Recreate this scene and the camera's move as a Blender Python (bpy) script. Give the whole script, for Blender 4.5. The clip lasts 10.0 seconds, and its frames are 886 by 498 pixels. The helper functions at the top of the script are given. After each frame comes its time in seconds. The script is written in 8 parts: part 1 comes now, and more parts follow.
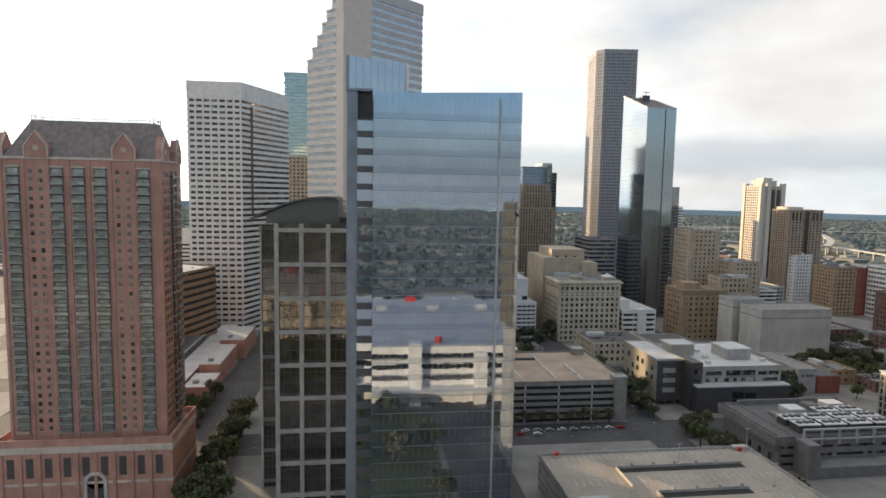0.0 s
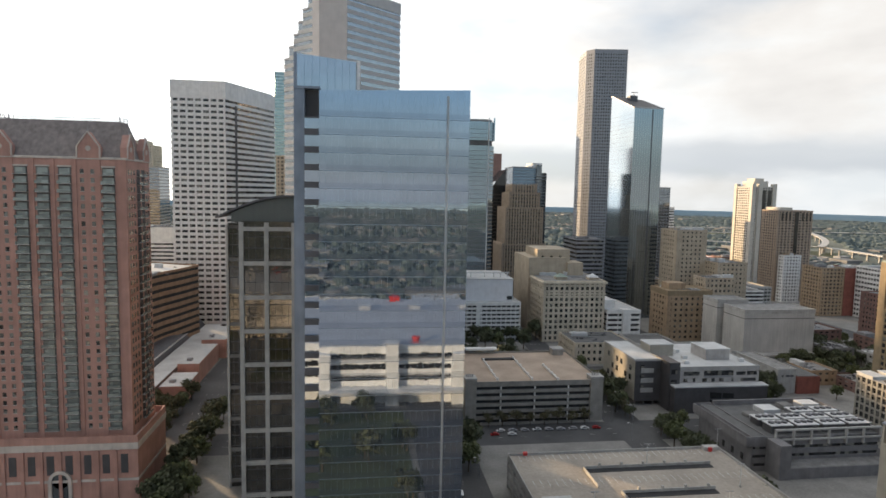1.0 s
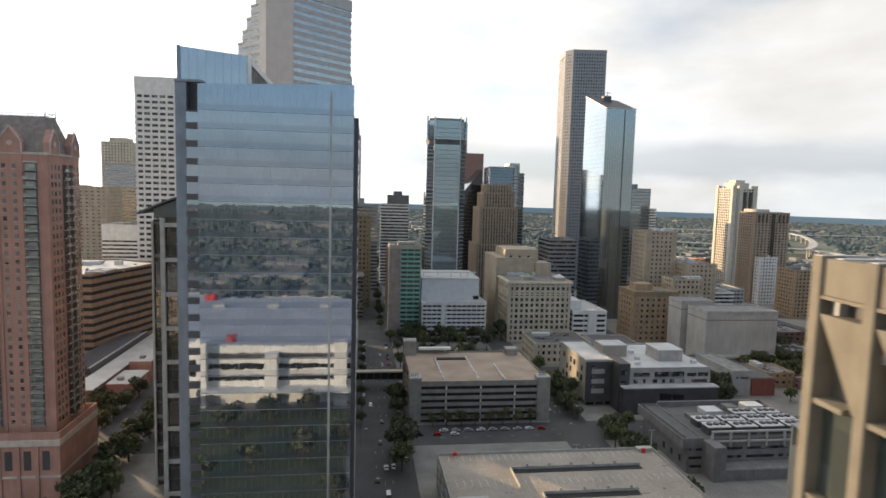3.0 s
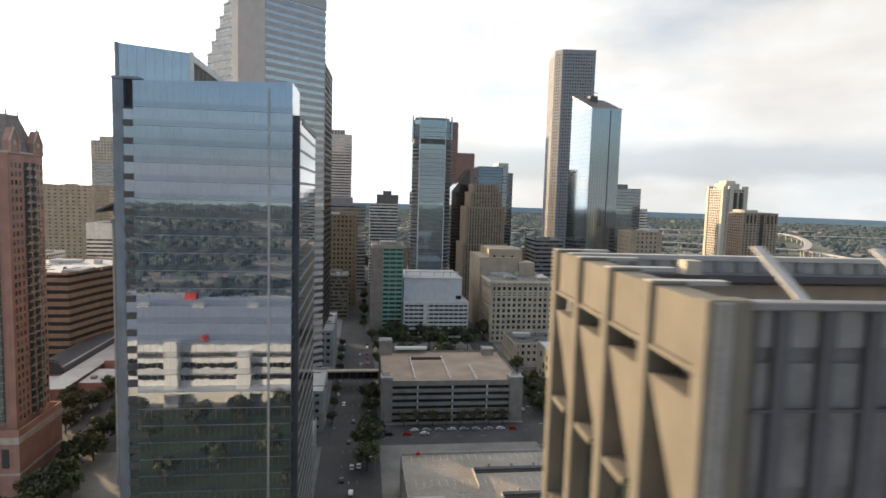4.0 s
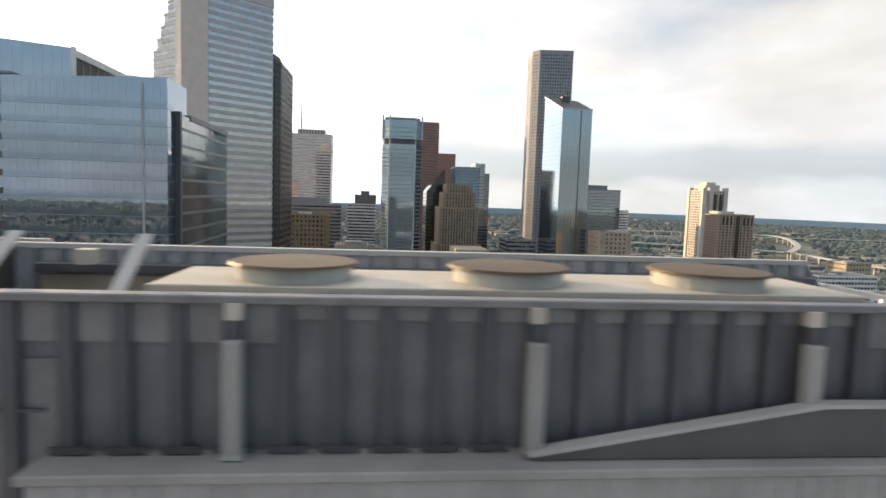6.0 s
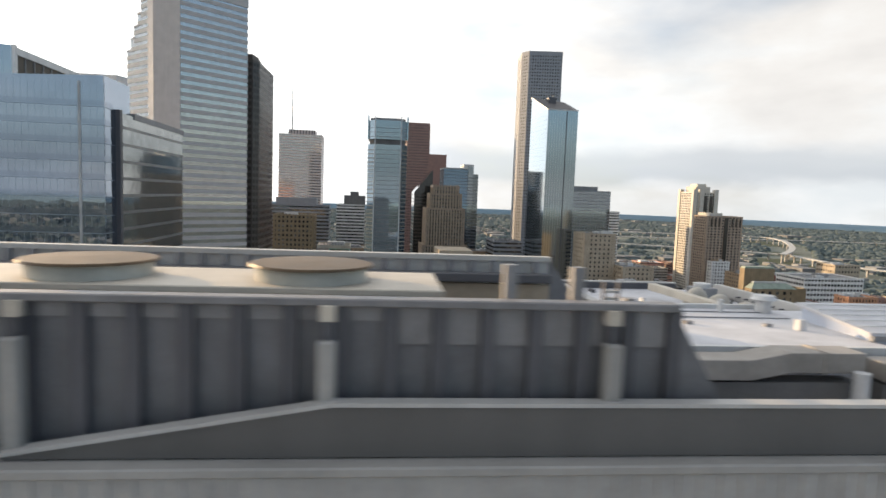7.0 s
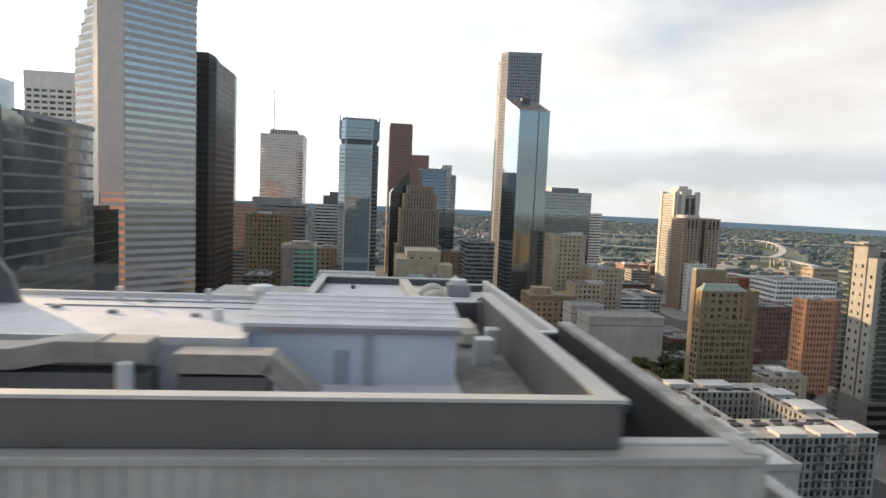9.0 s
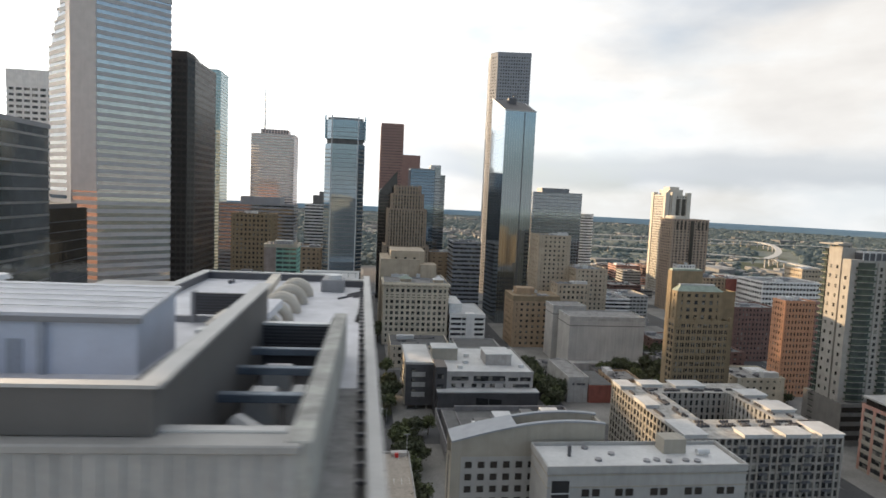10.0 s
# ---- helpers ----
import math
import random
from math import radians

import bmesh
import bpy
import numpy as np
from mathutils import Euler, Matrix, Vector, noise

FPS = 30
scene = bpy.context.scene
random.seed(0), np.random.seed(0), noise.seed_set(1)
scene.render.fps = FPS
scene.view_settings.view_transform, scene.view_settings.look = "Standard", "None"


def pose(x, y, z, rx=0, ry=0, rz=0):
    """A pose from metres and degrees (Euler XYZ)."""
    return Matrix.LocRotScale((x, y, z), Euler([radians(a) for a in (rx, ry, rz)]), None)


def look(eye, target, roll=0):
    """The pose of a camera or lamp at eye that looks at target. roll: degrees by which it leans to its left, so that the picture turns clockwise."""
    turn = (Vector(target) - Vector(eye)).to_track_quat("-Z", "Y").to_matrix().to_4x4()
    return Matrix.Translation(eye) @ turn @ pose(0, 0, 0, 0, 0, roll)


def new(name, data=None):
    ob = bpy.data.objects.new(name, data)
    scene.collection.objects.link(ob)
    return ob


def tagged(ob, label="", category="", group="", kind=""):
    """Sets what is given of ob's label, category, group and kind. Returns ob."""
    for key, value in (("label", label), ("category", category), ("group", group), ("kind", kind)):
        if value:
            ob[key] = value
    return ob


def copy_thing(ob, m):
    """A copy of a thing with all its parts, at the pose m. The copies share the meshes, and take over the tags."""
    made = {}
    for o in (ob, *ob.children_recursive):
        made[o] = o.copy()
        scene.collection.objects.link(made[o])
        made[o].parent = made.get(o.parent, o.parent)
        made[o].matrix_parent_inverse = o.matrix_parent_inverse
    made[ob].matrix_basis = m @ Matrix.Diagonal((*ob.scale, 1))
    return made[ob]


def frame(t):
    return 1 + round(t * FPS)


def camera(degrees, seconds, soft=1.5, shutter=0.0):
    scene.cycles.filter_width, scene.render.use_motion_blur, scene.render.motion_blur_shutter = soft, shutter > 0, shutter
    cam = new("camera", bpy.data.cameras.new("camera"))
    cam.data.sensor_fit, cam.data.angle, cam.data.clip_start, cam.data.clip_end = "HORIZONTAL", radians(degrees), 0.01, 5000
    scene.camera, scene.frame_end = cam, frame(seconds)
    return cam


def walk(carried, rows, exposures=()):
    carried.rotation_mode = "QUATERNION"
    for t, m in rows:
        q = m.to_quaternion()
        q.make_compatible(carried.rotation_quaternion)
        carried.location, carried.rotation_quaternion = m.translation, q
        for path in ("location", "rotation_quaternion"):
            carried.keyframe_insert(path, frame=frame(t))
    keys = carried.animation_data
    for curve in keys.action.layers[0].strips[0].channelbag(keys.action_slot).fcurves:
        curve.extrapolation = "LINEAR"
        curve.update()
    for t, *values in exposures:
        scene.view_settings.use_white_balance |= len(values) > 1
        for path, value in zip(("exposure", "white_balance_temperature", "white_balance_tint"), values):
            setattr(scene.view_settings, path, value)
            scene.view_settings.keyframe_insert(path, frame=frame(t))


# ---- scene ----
cam = camera(73.0, 10.0, soft=1.6, shutter=0.6)
METRES, EYE, TILT, LEAN, TURN = 145.0, 121.0, 0.0, 0.0, -7.6
ROWS = [
    (0.0, 0.0, 0.0, 0.0, 0.09, -5.34, -1.03),
    (0.5, 0.0437, 0.0029, -0.0016, 0.09, -5.31, -1.06),
    (1.0, 0.0882, 0.0047, -0.0018, 0.08, -5.31, -1.12),
    (1.5, 0.1354, 0.0069, -0.0024, 0.08, -5.31, -1.21),
    (2.0, 0.1836, 0.0104, -0.0035, 0.08, -5.28, -1.33),
    (2.5, 0.2322, 0.0135, -0.0044, 0.07, -5.27, -1.43),
    (4.0, 0.3855, 0.0211, -0.005, 0.13, -5.26, -1.68),
    (4.5, 0.4354, 0.0251, -0.0041, 0.13, -5.24, -1.72),
    (5.0, 0.4855, 0.0299, -0.0037, 0.12, -5.23, -1.75),
    (5.5, 0.5364, 0.0332, -0.0044, 0.12, -5.21, -1.83),
    (7.0, 0.6884, 0.0421, -0.0035, 0.17, -5.06, -2.08),
    (7.5, 0.7394, 0.0448, -0.0029, 0.21, -5.03, -2.2),
    (8.0, 0.7913, 0.0481, -0.0024, 0.27, -4.98, -2.28),
    (8.5, 0.8428, 0.0518, -0.0023, 0.32, -4.95, -2.37),
    (9.0, 0.8941, 0.0539, -0.002, 0.35, -4.93, -2.43),
    (9.5, 0.945, 0.0564, -0.0021, 0.39, -4.91, -2.5),
    (10.0, 0.9959, 0.0597, -0.0027, 0.44, -4.87, -2.57),
]
walk(cam, [(t, pose(0, 0, EYE, TILT, LEAN, TURN) @ pose(METRES * x, METRES * y, METRES * z, 90 + pitch, roll, yaw)) for t, x, y, z, yaw, pitch, roll in ROWS])

# ---- world and sun ----
SUN_DIR = Vector((-0.70, 0.71, 0.165)).normalized()
world = bpy.data.worlds.new("world")
scene.world = world
world.use_nodes = True
wn, wl = world.node_tree.nodes, world.node_tree.links
wn.clear()


def wnode(kind, **sets):
    n = wn.new(kind)
    for k, v in sets.items():
        n.inputs[k].default_value = v
    return n


w_out = wn.new("ShaderNodeOutputWorld")
w_sky = wn.new("ShaderNodeTexSky")
w_sky.sky_type = "NISHITA"
w_sky.sun_disc = False
w_sky.sun_elevation = math.asin(SUN_DIR.z)
w_sky.sun_rotation = math.atan2(SUN_DIR.x, SUN_DIR.y) % (2 * math.pi)
w_sky.air_density, w_sky.dust_density, w_sky.ozone_density = 1.0, 1.3, 2.6
w_bg = wnode("ShaderNodeBackground", Strength=0.15)
w_geo = wn.new("ShaderNodeTexCoord")
w_map = wn.new("ShaderNodeMapping")
w_map.inputs["Scale"].default_value = (1.0, 1.0, 2.6)
w_map.inputs["Location"].default_value = (0.35, 0.2, 0.1)
w_noise = wnode("ShaderNodeTexNoise", Scale=2.3, Detail=7.0, Roughness=0.52)
w_noise2 = wnode("ShaderNodeTexNoise", Scale=3.4, Detail=6.0, Roughness=0.5)
w_ramp = wn.new("ShaderNodeValToRGB")
w_ramp.color_ramp.elements[0].position, w_ramp.color_ramp.elements[0].color = 0.40, (0.58, 0.605, 0.615, 1)
w_ramp.color_ramp.elements[1].position, w_ramp.color_ramp.elements[1].color = 0.66, (0.525, 0.51, 0.495, 1)
for at, col in ((0.47, (0.66, 0.665, 0.66, 1)), (0.56, (0.60, 0.585, 0.565, 1))):
    el = w_ramp.color_ramp.elements.new(at)
    el.color = col
w_cov = wn.new("ShaderNodeValToRGB")
w_cov.color_ramp.elements[0].position, w_cov.color_ramp.elements[0].color = 0.30, (0.62, 0.62, 0.62, 1)
w_cov.color_ramp.elements[1].position, w_cov.color_ramp.elements[1].color = 0.55, (1, 1, 1, 1)
w_dot = wn.new("ShaderNodeVectorMath")
w_dot.operation = "DOT_PRODUCT"
w_dot.inputs[1].default_value = SUN_DIR
w_unit = wn.new("ShaderNodeMapRange")
w_unit.inputs["From Min"].default_value, w_unit.inputs["From Max"].default_value = -1.0, 1.0
w_glow = wn.new("ShaderNodeValToRGB")
w_glow.color_ramp.elements[0].position, w_glow.color_ramp.elements[0].color = 0.05, (0.30, 0.30, 0.30, 1)
w_glow.color_ramp.elements[1].position, w_glow.color_ramp.elements[1].color = 0.97, (1.0, 1.0, 1.0, 1)
for at, v in ((0.26, 0.34), (0.40, 0.38), (0.62, 0.385), (0.80, 0.46), (0.89, 0.66)):
    el = w_glow.color_ramp.elements.new(at)
    el.color = (v, v, v, 1)
w_twice = wn.new("ShaderNodeMath")
w_twice.operation = "MULTIPLY"
w_twice.inputs[1].default_value = 2.5
w_cloud = wnode("ShaderNodeBackground", Strength=1.0)
w_mix = wn.new("ShaderNodeMixShader")
wl.new(w_sky.outputs["Color"], w_bg.inputs["Color"])
wl.new(w_geo.outputs["Generated"], w_map.inputs["Vector"])
wl.new(w_map.outputs["Vector"], w_noise.inputs["Vector"])
wl.new(w_map.outputs["Vector"], w_noise2.inputs["Vector"])
wl.new(w_noise.outputs["Fac"], w_ramp.inputs["Fac"])
wl.new(w_noise2.outputs["Fac"], w_cov.inputs["Fac"])
wl.new(w_geo.outputs["Generated"], w_dot.inputs[0])
wl.new(w_dot.outputs["Value"], w_unit.inputs["Value"])
wl.new(w_unit.outputs["Result"], w_glow.inputs["Fac"])
wl.new(w_glow.outputs["Color"], w_twice.inputs[0])
# a low grey-blue bank of cloud along the horizon away from the sun
w_low = wn.new("ShaderNodeSeparateXYZ")
w_lift = wn.new("ShaderNodeMath")
w_lift.operation = "MULTIPLY_ADD"
w_lift.inputs[1].default_value = -0.10
w_bank = wn.new("ShaderNodeValToRGB")
w_bank.color_ramp.interpolation = "EASE"
w_bank.color_ramp.elements[0].position, w_bank.color_ramp.elements[0].color = 0.0, (0.25, 0.25, 0.25, 1)
w_bank.color_ramp.elements[1].position, w_bank.color_ramp.elements[1].color = 1.0, (0, 0, 0, 1)
for at, v in ((0.16, 0.30), (0.30, 0.95), (0.42, 0.85), (0.60, 0.10)):
    el = w_bank.color_ramp.elements.new(at)
    el.color = (v, v, v, 1)
w_zed = wn.new("ShaderNodeMapRange")
w_zed.inputs["From Min"].default_value, w_zed.inputs["From Max"].default_value = -0.06, 0.11
w_side = wn.new("ShaderNodeMapRange")
w_side.interpolation_type = "SMOOTHSTEP"
w_side.inputs["From Min"].default_value, w_side.inputs["From Max"].default_value = 0.96, 0.58
w_much = wn.new("ShaderNodeMath")
w_much.operation = "MULTIPLY"
w_tone = wn.new("ShaderNodeMix")
w_tone.data_type = "RGBA"
w_tone.inputs["B"].default_value = (0.415, 0.44, 0.465, 1)
wl.new(w_geo.outputs["Generated"], w_low.inputs["Vector"])
wl.new(w_noise2.outputs["Fac"], w_lift.inputs[0])
wl.new(w_low.outputs["Z"], w_lift.inputs[2])
wl.new(w_lift.outputs[0], w_zed.inputs["Value"])
wl.new(w_zed.outputs["Result"], w_bank.inputs["Fac"])
wl.new(w_dot.outputs["Value"], w_side.inputs["Value"])
wl.new(w_bank.outputs["Color"], w_much.inputs[0])
wl.new(w_side.outputs["Result"], w_much.inputs[1])
wl.new(w_much.outputs[0], w_tone.inputs["Factor"])
wl.new(w_ramp.outputs["Color"], w_tone.inputs["A"])
wl.new(w_tone.outputs["Result"], w_cloud.inputs["Color"])
wl.new(w_twice.outputs[0], w_cloud.inputs["Strength"])
w_east = wn.new("ShaderNodeMapRange")
w_east.interpolation_type = "SMOOTHSTEP"
w_east.inputs["From Min"].default_value, w_east.inputs["From Max"].default_value = -0.55, 0.05
w_east.inputs["To Min"].default_value, w_east.inputs["To Max"].default_value = 0.30, 1.0
w_clear = wn.new("ShaderNodeMath")
w_clear.operation = "MULTIPLY"
wl.new(w_dot.outputs["Value"], w_east.inputs["Value"])
wl.new(w_cov.outputs["Color"], w_clear.inputs[0])
wl.new(w_east.outputs["Result"], w_clear.inputs[1])
w_sep = wn.new("ShaderNodeSeparateXYZ")
w_haze = wn.new("ShaderNodeMapRange")
w_haze.interpolation_type = "SMOOTHSTEP"
w_haze.inputs["From Min"].default_value, w_haze.inputs["From Max"].default_value = 0.0, 0.24
w_haze.inputs["To Min"].default_value, w_haze.inputs["To Max"].default_value = 0.85, 0.0
w_most = wn.new("ShaderNodeMath")
w_most.operation = "MAXIMUM"
wl.new(w_geo.outputs["Generated"], w_sep.inputs["Vector"])
wl.new(w_sep.outputs["Z"], w_haze.inputs["Value"])
wl.new(w_clear.outputs[0], w_most.inputs[0])
wl.new(w_haze.outputs["Result"], w_most.inputs[1])
wl.new(w_most.outputs[0], w_mix.inputs["Fac"])
wl.new(w_bg.outputs["Background"], w_mix.inputs[1])
wl.new(w_cloud.outputs["Background"], w_mix.inputs[2])
wl.new(w_mix.outputs["Shader"], w_out.inputs["Surface"])

sun_data = bpy.data.lights.new("sun", "SUN")
sun_data.energy, sun_data.angle, sun_data.color = 4.8, radians(1.0), (1.0, 0.70, 0.40)
sun = new("sun", sun_data)
sun.matrix_world = look(SUN_DIR * 500, (0, 0, 0))
scene.view_settings.exposure = 0.70

# ---- materials ----
MATS = {}


def surface(name, color, rough=0.8, metal=0.0, vary=0.18, scale=0.25, fine=6.0, bump=0.15, tint=None, island=0.0, rand=0.0, spec=0.5):
    """Plain building surface: broad stains, fine grain, a little relief."""
    if name in MATS:
        return MATS[name]
    m = bpy.data.materials.new(name)
    MATS[name] = m
    m.use_nodes = True
    n, l = m.node_tree.nodes, m.node_tree.links
    b = n["Principled BSDF"]
    b.inputs["Metallic"].default_value = metal
    b.inputs["Specular IOR Level"].default_value = spec
    co = n.new("ShaderNodeTexCoord")
    big = n.new("ShaderNodeTexNoise")
    big.inputs["Scale"].default_value, big.inputs["Detail"].default_value = scale, 5.0
    small = n.new("ShaderNodeTexNoise")
    small.inputs["Scale"].default_value, small.inputs["Detail"].default_value = fine, 4.0
    geo = n.new("ShaderNodeNewGeometry")
    l.new(geo.outputs["Position"], big.inputs["Vector"])
    l.new(geo.outputs["Position"], small.inputs["Vector"])
    add = n.new("ShaderNodeMath")
    add.operation = "ADD"
    l.new(big.outputs["Fac"], add.inputs[0])
    half = n.new("ShaderNodeMath")
    half.operation = "MULTIPLY"
    half.inputs[1].default_value = 0.5
    l.new(small.outputs["Fac"], half.inputs[0])
    l.new(half.outputs[0], add.inputs[1])
    if not island:
        run = n.new("ShaderNodeMapping")
        run.inputs["Scale"].default_value = (0.9, 0.9, 0.045)
        streak = n.new("ShaderNodeTexNoise")
        streak.inputs["Scale"].default_value, streak.inputs["Detail"].default_value = 1.0, 5.0
        l.new(geo.outputs["Position"], run.inputs["Vector"])
        l.new(run.outputs["Vector"], streak.inputs["Vector"])
        down = n.new("ShaderNodeMath")
        down.operation = "MULTIPLY_ADD"
        down.inputs[1].default_value = 0.55
        l.new(streak.outputs["Fac"], down.inputs[0])
        l.new(add.outputs[0], down.inputs[2])
        lower = n.new("ShaderNodeMath")
        lower.operation = "SUBTRACT"
        lower.inputs[1].default_value = 0.275
        l.new(down.outputs[0], lower.inputs[0])
        add = lower
    last = add
    if island or rand:
        if rand:
            info = n.new("ShaderNodeObjectInfo")
            src = info.outputs["Random"]
        else:
            src = geo.outputs["Random Per Island"]
        k = n.new("ShaderNodeMath")
        k.operation = "MULTIPLY_ADD"
        k.inputs[1].default_value = island or rand
        l.new(src, k.inputs[0])
        l.new(add.outputs[0], k.inputs[2])
        last = k
    span = n.new("ShaderNodeMapRange")
    lift = (island or rand)
    span.inputs["From Min"].default_value, span.inputs["From Max"].default_value = 0.45, 1.05 + lift
    l.new(last.outputs[0], span.inputs["Value"])
    mix = n.new("ShaderNodeMix")
    mix.data_type = "RGBA"
    dark = tint if tint else tuple(c * (1 - vary * 1.6) for c in color)
    light = tuple(min(1.0, c * (1 + vary)) for c in color)
    mix.inputs["A"].default_value, mix.inputs["B"].default_value = (*dark, 1), (*light, 1)
    l.new(span.outputs["Result"], mix.inputs["Factor"])
    l.new(mix.outputs["Result"], b.inputs["Base Color"])
    rr = n.new("ShaderNodeMapRange")
    rr.inputs["To Min"].default_value, rr.inputs["To Max"].default_value = max(0.02, rough - 0.12), min(1.0, rough + 0.1)
    l.new(small.outputs["Fac"], rr.inputs["Value"])
    l.new(rr.outputs["Result"], b.inputs["Roughness"])
    if bump:
        bp = n.new("ShaderNodeBump")
        bp.inputs["Strength"].default_value, bp.inputs["Distance"].default_value = bump, 0.05
        l.new(small.outputs["Fac"], bp.inputs["Height"])
        l.new(bp.outputs["Normal"], b.inputs["Normal"])
    return m


def glazing(name, color, metal=0.75, rough=0.04, wave=0.02, wave_scale=0.12, blinds=0.0, rand=0.25):
    """Coated facade glass: mirrors its surroundings, slightly wavy, pane to pane a little different."""
    if name in MATS:
        return MATS[name]
    m = bpy.data.materials.new(name)
    MATS[name] = m
    m.use_nodes = True
    n, l = m.node_tree.nodes, m.node_tree.links
    b = n["Principled BSDF"]
    b.inputs["Metallic"].default_value, b.inputs["Roughness"].default_value = metal, rough
    b.inputs["Specular IOR Level"].default_value = 0.6
    geo = n.new("ShaderNodeNewGeometry")
    cell = n.new("ShaderNodeTexVoronoi")
    cell.feature, cell.distance = "F1", "CHEBYCHEV"
    cell.inputs["Scale"].default_value = 0.45
    cell.inputs["Randomness"].default_value = 0.25
    l.new(geo.outputs["Position"], cell.inputs["Vector"])
    mix = n.new("ShaderNodeMix")
    mix.data_type = "RGBA"
    mix.inputs["A"].default_value = (*[c * (1 - rand) for c in color], 1)
    mix.inputs["B"].default_value = (*[min(1, c * (1 + rand)) for c in color], 1)
    l.new(cell.outputs["Color"], mix.inputs["Factor"])
    shade = mix
    if blinds:
        some = n.new("ShaderNodeSeparateColor")
        l.new(cell.outputs["Color"], some.inputs["Color"])
        pick = n.new("ShaderNodeMapRange")
        pick.inputs["From Min"].default_value, pick.inputs["From Max"].default_value = 1.0 - blinds, 1.0
        pick.inputs["To Max"].default_value = 0.8
        l.new(some.outputs["Green"], pick.inputs["Value"])
        shade = n.new("ShaderNodeMix")
        shade.data_type = "RGBA"
        shade.inputs["B"].default_value = (0.30, 0.285, 0.25, 1)
        l.new(pick.outputs["Result"], shade.inputs["Factor"])
        l.new(mix.outputs["Result"], shade.inputs["A"])
    l.new(shade.outputs["Result"], b.inputs["Base Color"])
    wav = n.new("ShaderNodeTexNoise")
    wav.inputs["Scale"].default_value, wav.inputs["Detail"].default_value = wave_scale, 3.0
    l.new(geo.outputs["Position"], wav.inputs["Vector"])
    bp = n.new("ShaderNodeBump")
    bp.inputs["Strength"].default_value, bp.inputs["Distance"].default_value = 1.0, wave
    l.new(wav.outputs["Fac"], bp.inputs["Height"])
    l.new(bp.outputs["Normal"], b.inputs["Normal"])
    return m


ASPHALT = surface("asphalt", (0.075, 0.075, 0.078), 0.85, vary=0.25, scale=0.06, fine=1.5)
PAVING = surface("paving", (0.22, 0.212, 0.20), 0.85, vary=0.22, scale=0.08, fine=1.2)
LAWN = surface("lawn", (0.055, 0.07, 0.033), 0.95, vary=0.35, scale=0.1, fine=2.0)
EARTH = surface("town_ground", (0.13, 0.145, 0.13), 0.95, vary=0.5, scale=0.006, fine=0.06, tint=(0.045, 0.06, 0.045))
PAINT_WHITE = surface("road_paint", (0.6, 0.6, 0.57), 0.7)
LEAF = surface("leaves", (0.10, 0.115, 0.045), 0.75, vary=0.5, scale=0.4, fine=3.0, island=0.5, bump=0)
LEAF_DARK = surface("leaves_dark", (0.068, 0.077, 0.036), 0.75, vary=0.5, scale=0.3, fine=3.0, island=0.5, bump=0)
BARK = surface("bark", (0.10, 0.08, 0.06), 0.9)
# the blue cast of the far trees is distance haze put into the colour
FAR_WOOD = surface("hazy_far_woods", (0.08, 0.105, 0.105), 0.95, vary=0.3, scale=0.01, fine=0.2, island=0.4, bump=0)
FAR_ROOF = surface("far_roofs", (0.20, 0.20, 0.198), 0.85, vary=0.35, scale=0.02, fine=0.4, island=0.9, bump=0)
CONCRETE = surface("concrete", (0.38, 0.368, 0.35), 0.85)
CONCRETE_WARM = surface("warm_concrete", (0.165, 0.15, 0.12), 0.85, vary=0.15, scale=0.5, fine=9)
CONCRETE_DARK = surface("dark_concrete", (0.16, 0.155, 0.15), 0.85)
GARAGE_TAN = surface("garage_tan", (0.27, 0.25, 0.225), 0.85)
GARAGE_ROOF = surface("garage_roof", (0.40, 0.31, 0.24), 0.85, vary=0.2, scale=0.08)
WHITE_WALL = surface("white_wall", (0.72, 0.705, 0.68), 0.75, vary=0.12)
WHITE_ROOF = surface("white_roof", (0.50, 0.50, 0.495), 0.7, vary=0.14, scale=0.12)
GREY_ROOF = surface("grey_roof", (0.22, 0.215, 0.21), 0.85, vary=0.25)
DARK_ROOF = surface("dark_roof", (0.10, 0.10, 0.10), 0.8)
BRICK = surface("red_brick", (0.42, 0.235, 0.19), 0.85, vary=0.18, scale=0.15, fine=8)
BRICK_DARK = surface("dark_brick", (0.17, 0.10, 0.085), 0.85, vary=0.2)
BRICK_RED = surface("bright_brick", (0.25, 0.085, 0.065), 0.85)
TERRACOTTA = surface("terracotta", (0.52, 0.27, 0.16), 0.85, vary=0.12)
STONE_TRIM = surface("stone_trim", (0.50, 0.44, 0.39), 0.8)
SLATE = surface("slate", (0.20, 0.17, 0.16), 0.75, vary=0.25, scale=0.5, fine=4)
LIMESTONE = surface("limestone", (0.42, 0.35, 0.265), 0.85, vary=0.16, scale=0.15)
LIMESTONE_GREY = surface("grey_limestone", (0.54, 0.475, 0.375), 0.85, vary=0.2, scale=0.12)
TAN_STONE = surface("tan_stone", (0.235, 0.178, 0.11), 0.85, vary=0.16)
BROWN_STONE = surface("brown_stone", (0.34, 0.245, 0.16), 0.85)
PINK_GRANITE = surface("pink_granite", (0.60, 0.51, 0.48), 0.6, vary=0.1)
RED_GRANITE = surface("red_granite", (0.25, 0.15, 0.13), 0.6, vary=0.1)
GREY_GRANITE = surface("grey_granite", (0.25, 0.26, 0.285), 0.55, vary=0.1)
STRIPE_GREY = surface("grey_panel", (0.47, 0.44, 0.425), 0.5, vary=0.08)
BLACK_PANEL = surface("black_panel", (0.055, 0.045, 0.040), 0.35, vary=0.1)
BEIGE = surface("beige_stucco", (0.32, 0.295, 0.25), 0.85, vary=0.1)
